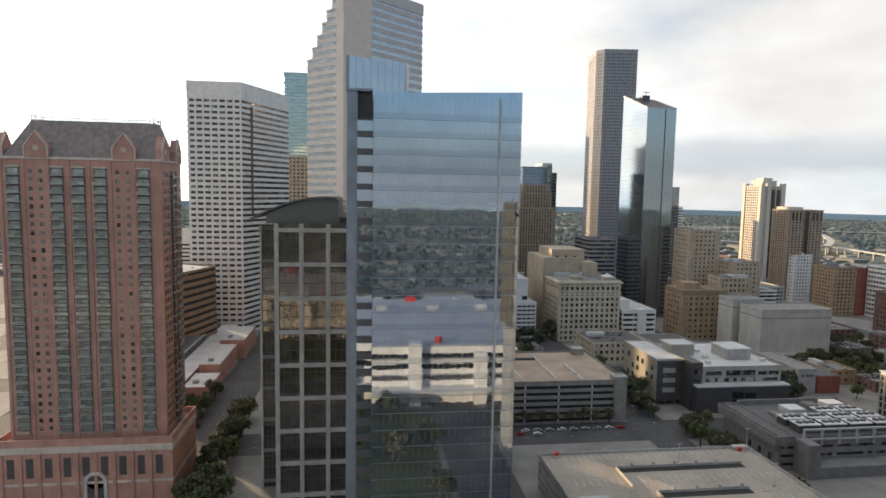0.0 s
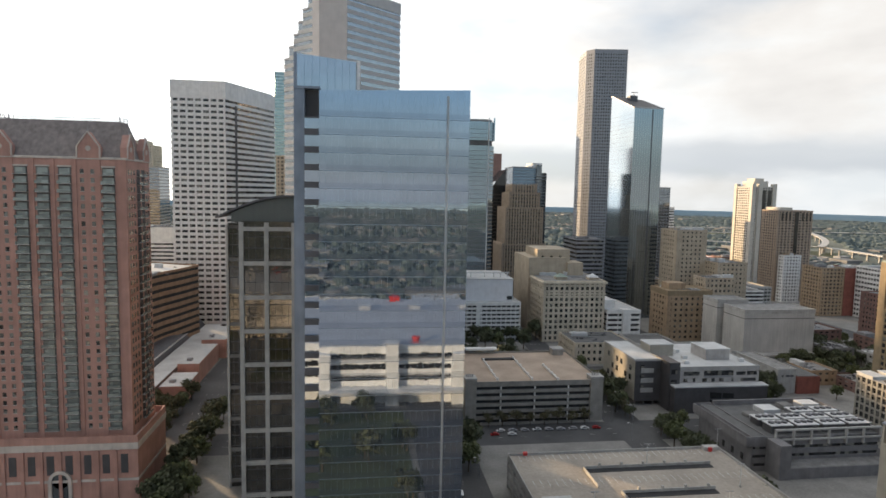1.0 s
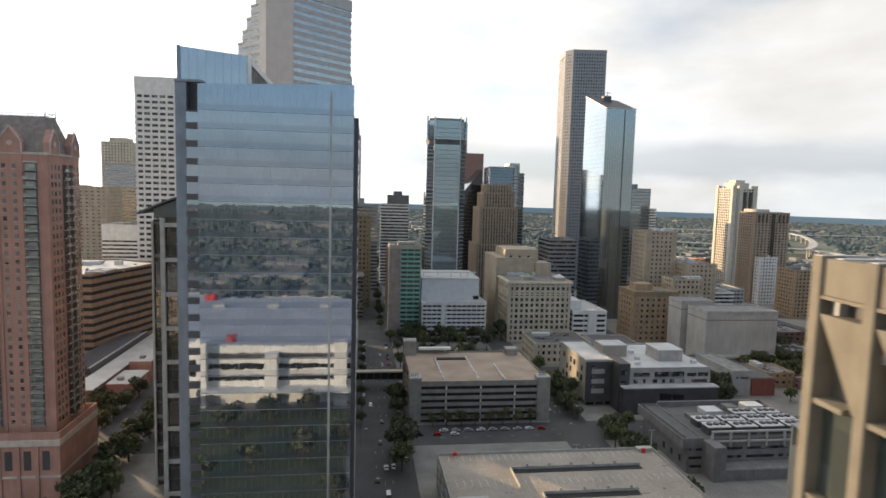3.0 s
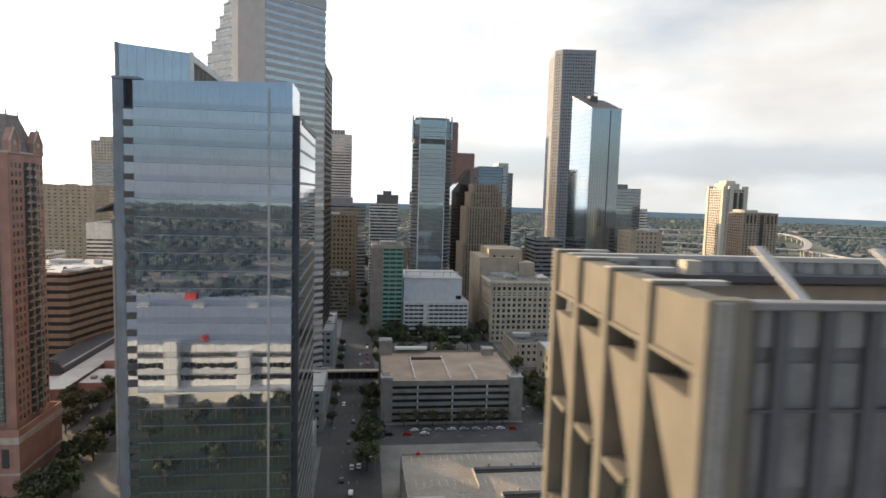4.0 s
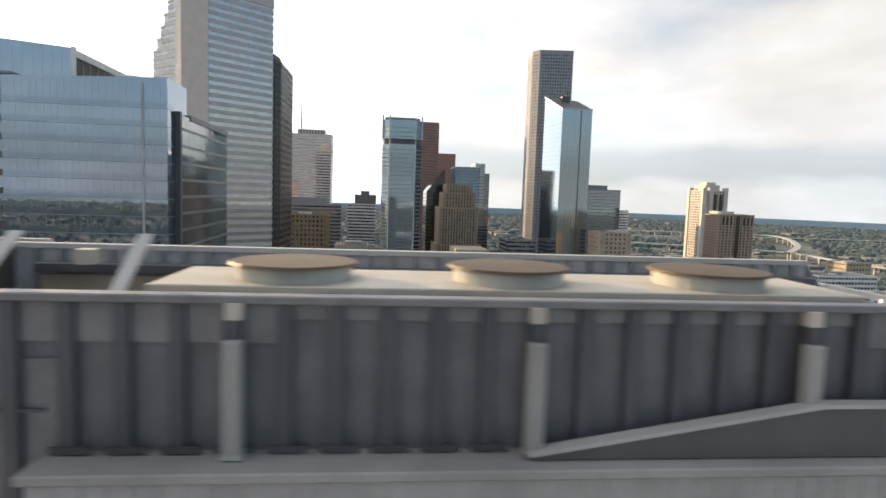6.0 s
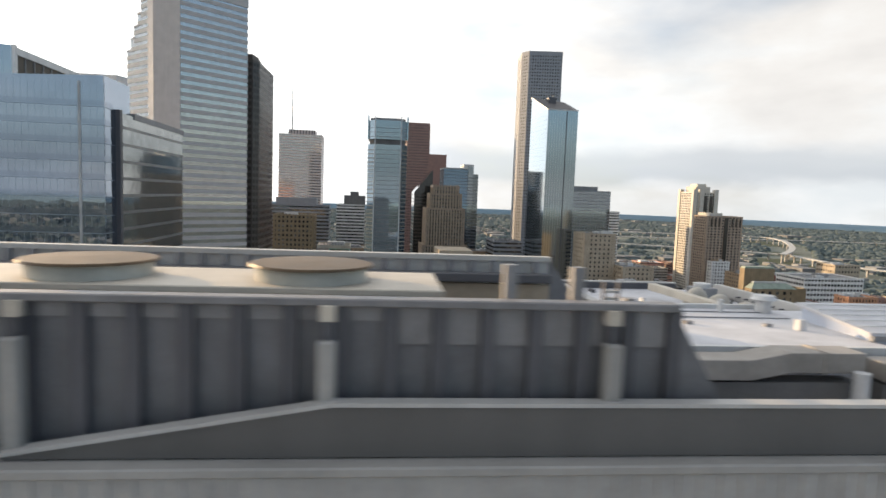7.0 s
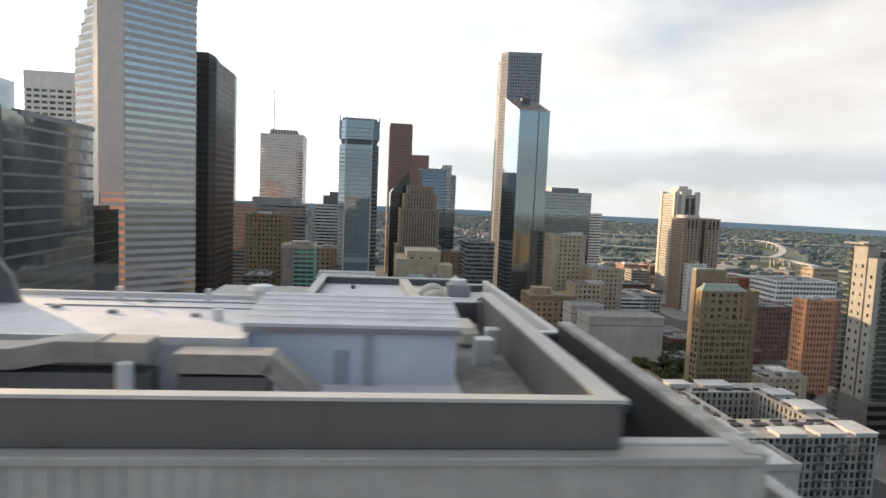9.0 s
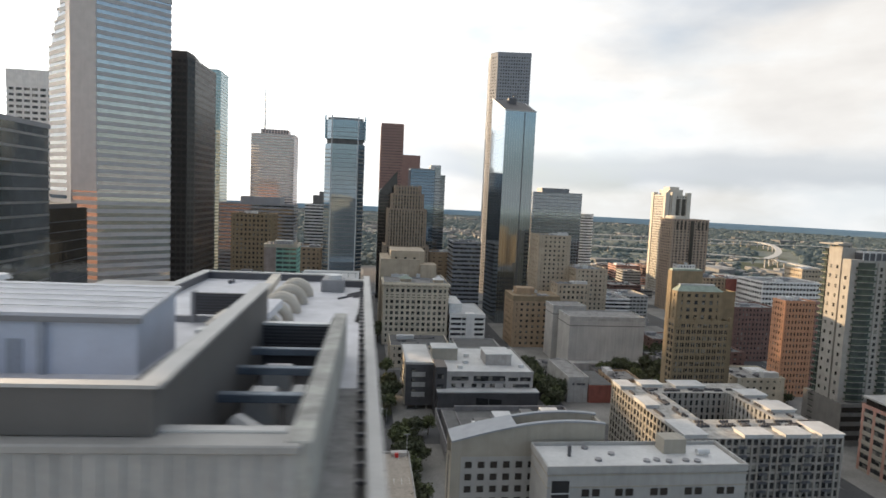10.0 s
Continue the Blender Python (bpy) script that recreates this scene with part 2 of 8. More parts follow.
WHITE_STUCCO = surface("white_stucco", (0.34, 0.333, 0.32), 0.85, vary=0.1)
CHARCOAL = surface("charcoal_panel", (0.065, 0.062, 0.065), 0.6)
GREEN_PANEL = surface("green_panel", (0.25, 0.48, 0.38), 0.55, vary=0.12)
COPPER_GREEN = surface("copper_green", (0.27, 0.32, 0.27), 0.7)
METAL_LIGHT = surface("light_metal", (0.55, 0.55, 0.55), 0.5, 0.2, vary=0.1)
METAL_DARK = surface("dark_metal", (0.085, 0.085, 0.095), 0.5, 0.1, vary=0.15)
METAL_GREY = surface("grey_metal", (0.24, 0.24, 0.25), 0.55, 0.2, vary=0.15)
RED_PAINT = surface("red_paint", (0.50, 0.03, 0.03), 0.5)
DUCT_TAN = surface("tan_duct", (0.50, 0.45, 0.38), 0.6, vary=0.15)
TYRE = surface("rubber", (0.02, 0.02, 0.02), 0.9)

GLASS_DARK = glazing("dark_window_glass", (0.036, 0.037, 0.039), metal=0.1, rough=0.12, wave=0.01, rand=0.85, blinds=0.3)
GLASS_BLUE = glazing("blue_mirror_glass", (0.30, 0.355, 0.435), metal=0.93, rough=0.012, wave=0.005, wave_scale=0.4, rand=0.05)
GLASS_STEEL = glazing("steel_blue_glass", (0.26, 0.325, 0.375), metal=0.85, rough=0.04, wave=0.02, rand=0.12)
GLASS_GREY = glazing("grey_mirror_glass", (0.17, 0.19, 0.205), metal=0.8, rough=0.05, wave=0.02)
GLASS_TEAL = glazing("teal_glass", (0.32, 0.42, 0.42), metal=0.7, rough=0.08, wave=0.02)
GLASS_BLACK = glazing("black_glass", (0.05, 0.053, 0.056), metal=0.6, rough=0.05, wave=0.015)
GLASS_GREEN = glazing("green_glass", (0.095, 0.115, 0.11), metal=0.5, rough=0.08, wave=0.01)
GLASS_RAIL = glazing("pale_rail_glass", (0.24, 0.265, 0.25), metal=0.3, rough=0.2, wave=0.01, rand=0.4)
GLASS_PALE = glazing("pale_ribbon_glass", (0.42, 0.415, 0.41), metal=0.85, rough=0.06, wave=0.006, rand=0.1)
GLASS_SMOKE = glazing("smoked_glass", (0.135, 0.13, 0.12), metal=0.85, rough=0.03, wave=0.03, wave_scale=0.4)
GLASS_BLOCK = glazing("block_grey_glass", (0.26, 0.29, 0.32), metal=0.8, rough=0.06, wave=0.02)
DECO_STONE = surface("deco_stone", (0.34, 0.265, 0.20), 0.85, vary=0.14)
PLANT_GREY = surface("plant_grey", (0.17, 0.163, 0.167), 0.8, vary=0.2)
CONDO_WHITE = surface("condo_white", (0.33, 0.31, 0.28), 0.8, vary=0.12)
APT_ROOF = surface("apartment_roof", (0.36, 0.345, 0.32), 0.85, vary=0.3, scale=0.3)
GLASS_FLAT = glazing("apartment_window_glass", (0.04, 0.04, 0.042), metal=0.1, rough=0.12, wave=0.01, rand=0.8, blinds=0.9)
RECESS_SHADE = surface("recess_shade_grey", (0.10, 0.095, 0.09), 0.8)
GLASS_COAL = glazing("coal_glass", (0.030, 0.025, 0.022), metal=0.1, rough=0.2, wave=0.01)

# ---- mesh helpers ----
class Solid:
    """Collects boxes, prisms and tubes for one mesh."""

    def __init__(self):
        self.v, self.f = [], []

    def box(self, x0, x1, y0, y1, z0, z1):
        return self.prism([(x0, y0), (x1, y0), (x1, y1), (x0, y1)], z0, z1)

    def prism(self, poly, z0, z1):
        tops = z1 if isinstance(z1, (list, tuple)) else [z1] * len(poly)
        n, k = len(poly), len(self.v)
        self.v += [(x, y, z0) for x, y in poly] + [(x, y, z) for (x, y), z in zip(poly, tops)]
        self.f += [tuple(k + i for i in reversed(range(n))), tuple(k + n + i for i in range(n))]
        self.f += [(k + i, k + (i + 1) % n, k + n + (i + 1) % n, k + n + i) for i in range(n)]
        return self

    def ring(self, poly, inset, z0, z1):
        """A parapet: the outline poly, inset wide."""
        inner = grow(poly, -inset)
        n, k = len(poly), len(self.v)
        for z in (z0, z1):
            self.v += [(x, y, z) for x, y in poly] + [(x, y, z) for x, y in inner]
        for i in range(n):
            j = (i + 1) % n
            o, q, O, Q = k, k + n, k + 2 * n, k + 3 * n
            self.f += [(o + i, o + j, O + j, O + i), (q + j, q + i, Q + i, Q + j), (O + i, O + j, Q + j, Q + i), (o + j, o + i, q + i, q + j)]
        return self

    def tube(self, a, b, r, r2=None, n=10):
        a, b = Vector(a), Vector(b)
        r2 = r if r2 is None else r2
        d = (b - a).normalized()
        p = d.orthogonal().normalized()
        q = d.cross(p)
        k = len(self.v)
        for c, rad in ((a, r), (b, r2)):
            self.v += [tuple(c + rad * (math.cos(2 * math.pi * i / n) * p + math.sin(2 * math.pi * i / n) * q)) for i in range(n)]
        self.f += [(k + i, k + (i + 1) % n, k + n + (i + 1) % n, k + n + i) for i in range(n)]
        self.f += [tuple(k + i for i in reversed(range(n))), tuple(k + n + i for i in range(n))]
        return self

    def sweep(self, pts, r, n=10):
        """A round pipe through the points."""
        pts = [Vector(p) for p in pts]
        k0 = len(self.v)
        for i, c in enumerate(pts):
            d = (pts[min(i + 1, len(pts) - 1)] - pts[max(i - 1, 0)]).normalized()
            s = d.cross(Vector((0.05, 1, 0))).normalized()
            q = d.cross(s)
            self.v += [tuple(c + r * (math.cos(2 * math.pi * j / n) * s + math.sin(2 * math.pi * j / n) * q)) for j in range(n)]
        for i in range(len(pts) - 1):
            for j in range(n):
                a, b = k0 + i * n + j, k0 + i * n + (j + 1) % n
                self.f.append((a, b, b + n, a + n))
        self.f += [tuple(k0 + j for j in range(n)), tuple(k0 + (len(pts) - 1) * n + j for j in reversed(range(n)))]
        return self

    def shell(self, line, y0, y1, thick=None, base=None):
        """A curved sheet: the line of (x, z) drawn out from y0 to y1, thick, or standing on the height base."""
        n, k = len(line), len(self.v)
        low = [(x, base if base is not None else z - thick) for x, z in line]
        for y in (y0, y1):
            self.v += [(x, y, z) for x, z in line] + [(x, y, z) for x, z in low]
        a, b, c, d = k, k + n, k + 2 * n, k + 3 * n
        for i in range(n - 1):
            self.f += [(a + i, a + i + 1, c + i + 1, c + i), (b + i + 1, b + i, d + i, d + i + 1), (b + i, b + i + 1, a + i + 1, a + i), (c + i, c + i + 1, d + i + 1, d + i)]
        self.f += [(a, c, d, b), (a + n - 1, b + n - 1, d + n - 1, c + n - 1)]
        return self

    def bar(self, a, b, w, h):
        """A straight member of rectangular section from a to b."""
        a, b = Vector(a), Vector(b)
        d = (b - a).normalized()
        up = Vector((0, 0, 1)) if abs(d.z) < 0.95 else Vector((0, 1, 0))
        s = d.cross(up).normalized() * w / 2
        u = s.cross(d).normalized() * h / 2
        k = len(self.v)
        for c in (a, b):
            self.v += [tuple(c + x) for x in (-s - u, s - u, s + u, -s + u)]
        self.f += [(k, k + 1, k + 5, k + 4), (k + 1, k + 2, k + 6, k + 5), (k + 2, k + 3, k + 7, k + 6), (k + 3, k, k + 4, k + 7), (k + 3, k + 2, k + 1, k), (k + 4, k + 5, k + 6, k + 7)]
        return self

    def mesh(self, name, at=(0, 0, 0), bevel=0.0):
        me = bpy.data.meshes.new(name)
        me.from_pydata([(x - at[0], y - at[1], z - at[2]) for x, y, z in self.v], [], self.f)
        bm = bmesh.new()
        bm.from_mesh(me)
        bmesh.ops.recalc_face_normals(bm, faces=bm.faces)
        if bevel:
            bmesh.ops.bevel(bm, geom=list(bm.edges), offset=bevel, segments=1, affect="EDGES")
        bm.to_mesh(me)
        bm.free()
        return me


def grow(poly, d):
    """The convex outline poly, counter-clockwise, moved outward by d."""
    out, n = [], len(poly)
    for i in range(n):
        p, c, q = Vector(poly[i - 1]), Vector(poly[i]), Vector(poly[(i + 1) % n])
        e1, e2 = (c - p).normalized(), (q - c).normalized()
        n1, n2 = Vector((e1.y, -e1.x)), Vector((e2.y, -e2.x))
        m = (n1 + n2).normalized()
        out.append(tuple(c + m * d / max(0.3, m.dot(n1))))
    return out


def rect(x0, x1, y0, y1):
    return [(x0, y0), (x1, y0), (x1, y1), (x0, y1)]


def thing(name, at, label, category, group="", kind=""):
    ob = new(name)
    ob.location = at
    ob.empty_display_size = 1
    return tagged(ob, label, category, group, kind)


def absolute(ob):
    v = Vector((0, 0, 0))
    while ob:
        v += ob.location
        ob = ob.parent
    return v


def part(name, solid, material, parent, label="", bevel=0.0, kind=""):
    """One mesh part under a thing or part; the solid is in the same space as the thing's own place."""
    at = absolute(parent) if parent else Vector((0, 0, 0))
    me = solid.mesh(name, at, bevel)
    me.materials.append(material)
    ob = new(name, me)
    ob.parent = parent
    return tagged(ob, label, kind=kind)


def again(ob, dx=0.0, dy=0.0, dz=0.0, rz=0.0):
    """Another object on the same mesh, moved."""
    o = ob.copy()
    scene.collection.objects.link(o)
    o.location = ob.location + Vector((dx, dy, dz))
    if rz:
        o.rotation_euler.z = rz
    return o


def setting(name, solid, material, label="", category="", bevel=0.0):
    me = solid.mesh(name, (0, 0, 0), bevel)
    me.materials.append(material)
    return tagged(new(name, me), label, category, kind="structure")


def bands(parent, name, poly, zs, height, proud, material, label=""):
    first = part(name, Solid().prism(grow(poly, proud), zs[0], zs[0] + height), material, parent, label)
    for z in zs[1:]:
        again(first, dz=z - zs[0])
    return first


def piers(parent, name, a, b, n, z0, z1, width, proud, material, label="", ends=True):
    """n + 1 upright piers along the wall from a to b, whose outer side is on the right of that way."""
    a, b = Vector(a), Vector(b)
    d = (b - a).normalized()
    out = Vector((d.y, -d.x))
    ks = range(0 if ends else 1, n + 1 if ends else n)
    first = None
    for k in ks:
        c = a + (b - a) * k / n
        if k == 0:
            c = c + d * width / 2
        if k == n:
            c = c - d * width / 2
        if first is None:
            s = Solid().prism([tuple(c + d * u + out * w) for u, w in ((-width / 2, proud), (-width / 2, -0.4), (width / 2, -0.4), (width / 2, proud))], z0, z1)
            first, c0 = part(name, s, material, parent, label), c
        else:
            again(first, c.x - c0.x, c.y - c0.y)
    return first


def roof_top(parent, poly, z, wall, roof, parapet=1.2, units=0, seed=1):
    part("parapet", Solid().ring(poly, 0.45, z - 0.4, z + parapet), wall, parent)
    part("roof", Solid().prism(grow(poly, -0.4), z - 0.3, z + 0.1), roof, parent)
    rng = random.Random(seed)
    xs, ys = [p[0] for p in poly], [p[1] for p in poly]
    cx, cy, w, d = sum(xs) / len(xs), sum(ys) / len(ys), max(xs) - min(xs), max(ys) - min(ys)
    for _ in range(units):
        x, y = cx + rng.uniform(-0.3, 0.3) * w, cy + rng.uniform(-0.3, 0.3) * d
        a, b, h = rng.uniform(1.5, 0.14 * w + 2), rng.uniform(1.5, 0.12 * d + 2), rng.uniform(1.2, 3.2)
        s = Solid().box(x - a, x + a, y - b, y + b, z + 0.1, z + 0.1 + h)
        s.box(x - a * 0.8, x - a * 0.2, y - b * 0.6, y + b * 0.6, z + 0.1 + h, z + 0.5 + h)
        s.box(x + a * 0.2, x + a * 0.8, y - b * 0.6, y + b * 0.6, z + 0.1 + h, z + 0.4 + h)
        part("roof_unit", s, METAL_LIGHT if rng.random() < 0.6 else METAL_GREY, parent)


def clutter(parent, poly, z, seed):
    """Small vents, boxes and pipe runs strewn over one roof."""
    rng = random.Random(seed * 7 + 3)
    xs, ys = [p[0] for p in poly], [p[1] for p in poly]
    cx, cy, w, d = sum(xs) / len(xs), sum(ys) / len(ys), max(xs) - min(xs), max(ys) - min(ys)
    s = Solid()
    for _ in range(16):
        x, y = cx + rng.uniform(-0.36, 0.36) * w, cy + rng.uniform(-0.36, 0.36) * d
        a, b, h = rng.uniform(0.4, 1.3), rng.uniform(0.4, 1.3), rng.uniform(0.4, 1.5)
        if rng.random() < 0.25:
            a, h = rng.uniform(3, 0.16 * w + 3.1), 0.35
            b = 0.2
        s.box(x - a, x + a, y - b, y + b, z + 0.05, z + 0.1 + h)
    part("roof_clutter", s, METAL_GREY if seed % 2 else METAL_DARK, parent, kind="stuff")


def block_building(name, label, poly, h, floors, wall, glass=GLASS_DARK, band=0.45, proud=0.25, bay=0.0, pier=1.0, pier_proud=0.08,
                   base=0.0, roof=None, parapet=1.2, units=2, top_blank=0.0, bare=(), category="building", group="", seed=1, first=0.0, parent=None, pier_mat=None, band_mat=None):
    """A building of floors: a glazed core, an opaque band at each floor and, at every bay, an upright pier.
    bay: metres from pier to pier (0: ribbon windows). bare: the sides (by number) that are plain wall."""
    cx, cy = sum(p[0] for p in poly) / len(poly), sum(p[1] for p in poly) / len(poly)
    ob = parent or thing(name, (cx, cy, 0), label, category, group)
    part("glazed_core", Solid().prism(poly, base, h), glass, ob)
    z0 = base + first
    step = (h - top_blank - z0) / floors
    if first:
        part("ground_storey_wall", Solid().prism(grow(poly, proud * 0.6), base, z0 - step * 0.2), wall, ob)
    if band > 0:
        bands(ob, "floor_band", poly, [z0 + i * step for i in range(floors)], step * band, proud, band_mat or wall)
    if top_blank:
        part("top_band", Solid().prism(grow(poly, proud + 0.05), h - top_blank, h), wall, ob)
    if bay:
        for i in range(len(poly)):
            a, b = poly[i], poly[(i + 1) % len(poly)]
            e = (Vector(b) - Vector(a)).normalized()
            seen = any(Vector((e.y, -e.x)).dot(Vector((sx, 0)) - Vector(a)) > 0 for sx in (0, 145))
            if i in bare or not seen:
                continue
            n = max(1, round((Vector(b) - Vector(a)).length / bay))
            piers(ob, "pier", a, b, n, base, h - 0.05, pier, proud + pier_proud, pier_mat or wall)
    for i in bare:
        a, b = Vector(poly[i]), Vector(poly[(i + 1) % len(poly)])
        d = (b - a).normalized()
        o = Vector((d.y, -d.x))
        q = proud + 0.12
        part("blank_wall", Solid().prism([tuple(a + o * q - d * q), tuple(b + o * q + d * q), tuple(b - o * 0.3), tuple(a - o * 0.3)], base, h), wall, ob)
    roof_top(ob, grow(poly, proud + 0.1), h, wall, roof or GREY_ROOF, parapet, units, seed)
    if h < 120 and units:
        clutter(ob, poly, h, seed + int(abs(cx)))
    return ob

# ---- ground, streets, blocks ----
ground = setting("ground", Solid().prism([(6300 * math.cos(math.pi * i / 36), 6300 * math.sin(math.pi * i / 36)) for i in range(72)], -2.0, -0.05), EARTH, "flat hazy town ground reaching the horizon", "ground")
road = setting("road", Solid().box(-460, 700, -330, 1010, -0.6, 0.0), ASPHALT, "grey asphalt streets of the city grid", "road")
X_BLOCKS = [(-364, -288), (-263, -188), (-162, -87), (-62, 38), (65, 142), (162, 240), (265, 343), (366, 442), (466, 542), (566, 642)]
Y_BLOCKS = [(-300, -225), (-199, -124), (-98, -35), (1, 77), (102, 178), (196, 272), (297, 372), (398, 470), (486, 560), (586, 662), (688, 762), (788, 864), (888, 964)]
lots = Solid()
for bx in X_BLOCKS:
    for by in Y_BLOCKS:
        lots.box(bx[0], bx[1], by[0], by[1], -0.3, 0.16)
setting("pavement", lots, PAVING, "pale concrete pavements and block surfaces with kerbs", "pavement")

marks = Solid()
for i in range(len(X_BLOCKS) - 1):
    xm = (X_BLOCKS[i][1] + X_BLOCKS[i + 1][0]) / 2
    for k in range(60):
        y = 100 + k * 15
        if not any(b0 < y < b1 for b0, b1 in Y_BLOCKS):
            continue
        for dx in (-3.4, 0.0, 3.4):
            marks.box(xm + dx - 0.06, xm + dx + 0.06, y, y + 3, 0.0, 0.012)
for j in range(len(Y_BLOCKS) - 1):
    ym = (Y_BLOCKS[j][1] + Y_BLOCKS[j + 1][0]) / 2
    for k in range(70):
        x = -100 + k * 12
        if not any(b0 < x < b1 for b0, b1 in X_BLOCKS):
            continue
        for dy in (-3.3, 3.3):
            marks.box(x, x + 2.5, ym + dy - 0.06, ym + dy + 0.06, 0.0, 0.012)
tagged(setting("lane_marks", marks, PAINT_WHITE, "worn white dashed lane marks on the asphalt", "road marking"), kind="stuff")

# backdrop: the rim of far woods, with distance haze put into its blue colour
rim = Solid()
RN = 72
rim.ring([(4300 * math.cos(2 * math.pi * i / RN), 4300 * math.sin(2 * math.pi * i / RN)) for i in range(RN)], 70, -1, 41.0)
RIM = surface("hazy_rim", (0.20, 0.265, 0.32), 1.0, vary=0.08, scale=0.002, fine=0.02, bump=0)
rn, rl = RIM.node_tree.nodes, RIM.node_tree.links
r_geo = rn.new("ShaderNodeNewGeometry")
r_map = rn.new("ShaderNodeMapping")
r_map.inputs["Scale"].default_value = (0.010, 0.010, 0.10)
r_noise = rn.new("ShaderNodeTexNoise")
r_noise.inputs["Scale"].default_value, r_noise.inputs["Detail"].default_value = 1.0, 6.0
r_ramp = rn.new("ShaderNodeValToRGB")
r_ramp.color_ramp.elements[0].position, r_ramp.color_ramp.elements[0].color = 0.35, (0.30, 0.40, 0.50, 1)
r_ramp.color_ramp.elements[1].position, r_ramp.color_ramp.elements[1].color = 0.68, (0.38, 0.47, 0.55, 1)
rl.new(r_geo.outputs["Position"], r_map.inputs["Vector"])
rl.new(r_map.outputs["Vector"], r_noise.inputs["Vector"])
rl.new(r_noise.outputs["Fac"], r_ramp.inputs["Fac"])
# painted haze: the tint turns bluer with height
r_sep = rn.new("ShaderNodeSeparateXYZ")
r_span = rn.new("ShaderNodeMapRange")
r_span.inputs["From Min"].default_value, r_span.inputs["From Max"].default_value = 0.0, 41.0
r_haze = rn.new("ShaderNodeValToRGB")
r_haze.color_ramp.elements[0].color, r_haze.color_ramp.elements[1].color = (1.0, 1.0, 0.92, 1), (0.90, 0.97, 1.0, 1)
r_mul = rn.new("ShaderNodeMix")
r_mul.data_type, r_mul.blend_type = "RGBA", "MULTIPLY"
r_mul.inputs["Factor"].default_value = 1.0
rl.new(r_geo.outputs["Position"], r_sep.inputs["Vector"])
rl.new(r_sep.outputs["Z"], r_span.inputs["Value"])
rl.new(r_span.outputs["Result"], r_haze.inputs["Fac"])
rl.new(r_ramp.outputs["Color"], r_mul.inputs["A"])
rl.new(r_haze.outputs["Color"], r_mul.inputs["B"])
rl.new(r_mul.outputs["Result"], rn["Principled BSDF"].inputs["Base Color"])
setting("backdrop", rim, RIM, "band of distant woods along the horizon, haze painted in as blue", "backdrop")

# ---- buildings ----
# the mirror-glass office tower
def glass_office():
    ob = thing("glass_office_tower", (18, 170, 0), "blue mirror-glass office tower with projecting bay and taller crown", "building")
    part("rear_body", Solid().box(-3.6, 38.2, 151, 205, 0, 138.3), GLASS_GREY, ob, "grey glass rear body")
    part("front_bay", Solid().prism(rect(2.2, 38.4, 145.5, 161.4), 0, [144.4, 145.8, 145.8, 144.4]), GLASS_BLUE, ob, "blue mirror glass front bay")
    zs = [6 + 4.27 * i for i in range(32)]
    bands(ob, "floor_line", rect(2.2, 38.4, 145.5, 150.5), zs, 0.14, 0.05, surface("mullion_blue", (0.24, 0.30, 0.37), 0.3, 0.6))
    bands(ob, "spandrel_glass", rect(2.2, 38.4, 145.5, 150.5), [z + 0.14 for z in zs], 1.35, 0.03, glazing("blue_spandrel_glass", (0.25, 0.30, 0.38), metal=0.88, rough=0.04, wave=0.004, wave_scale=0.4, rand=0.05))
    piers(ob, "mullion", (2.2, 145.5), (38.4, 145.5), 24, 0, 144.2, 0.035, 0.025, surface("mullion_blue", (0.24, 0.30, 0.37), 0.3, 0.6))
    part("seam_strip", Solid().box(32.7, 33.25, 145.3, 145.6, 0, 144.2), surface("seam_grey", (0.36, 0.38, 0.40), 0.4, 0.3), ob, "pale vertical metal seam strip")
    # recess at the corner, with its slabs
    part("corner_pier", Solid().box(-4.2, -1.6, 150.2, 154.6, 0, 145.6), surface("blue_grey_panel", (0.20, 0.235, 0.29), 0.4, 0.3), ob, "tall blue-grey corner pier")
    bands(ob, "recess_slab", rect(-1.6, 2.2, 149.2, 152), [z + 0.2 for z in zs[:31]], 1.5, 0.0, METAL_DARK)
    part("recess_glass", Solid().box(-1.6, 2.15, 149.9, 151.2, 0, 138.7), GLASS_BLUE, ob)
    # charcoal back wall, so the loggia's shade lies in its colour
    part("dark_loggia", Solid().box(-1.65, 2.1, 152.4, 153.0, 138.6, 145.4), CHARCOAL, ob, "loggia back under the crown, coloured dark for shade")
    part("loggia_floor", Solid().box(-1.6, 2.1, 149.4, 153.2, 138.4, 138.8), METAL_DARK, ob)
    part("loggia_roof", Solid().box(-4.2, 2.1, 149.8, 154.6, 145.4, 146.0), surface("blue_grey_panel", (0.20, 0.235, 0.29), 0.4, 0.3), ob)
    # side: bands of glass and spandrel
    bands(ob, "side_band", rect(30.0, 39.2, 153.6, 204.3), [2 + 4.27 * i for i in range(32)], 0.75, 0.08, surface("side_spandrel", (0.20, 0.20, 0.20), 0.35, 0.4))
    part("side_volume", Solid().box(37.0, 39.2, 153.4, 204.2, 0, 138.2), glazing("side_grey_glass", (0.27, 0.285, 0.285), metal=0.8, rough=0.06, wave=0.03, wave_scale=0.2), ob)
    part("side_post", Solid().box(37.4, 39.5, 152.0, 153.5, 0, 138.8), METAL_DARK, ob, "dark full-height edge post")
    part("side_parapet", Solid().ring(grow(rect(-3.6, 39.2, 162, 205), 0.25), 0.5, 137.5, 139.0), METAL_GREY, ob)
    part("rear_roof", Solid().box(-3, 38, 162, 204, 138.2, 138.5), GREY_ROOF, ob)
    # crown: the slanted screen and its sloping end
    crown = Solid()
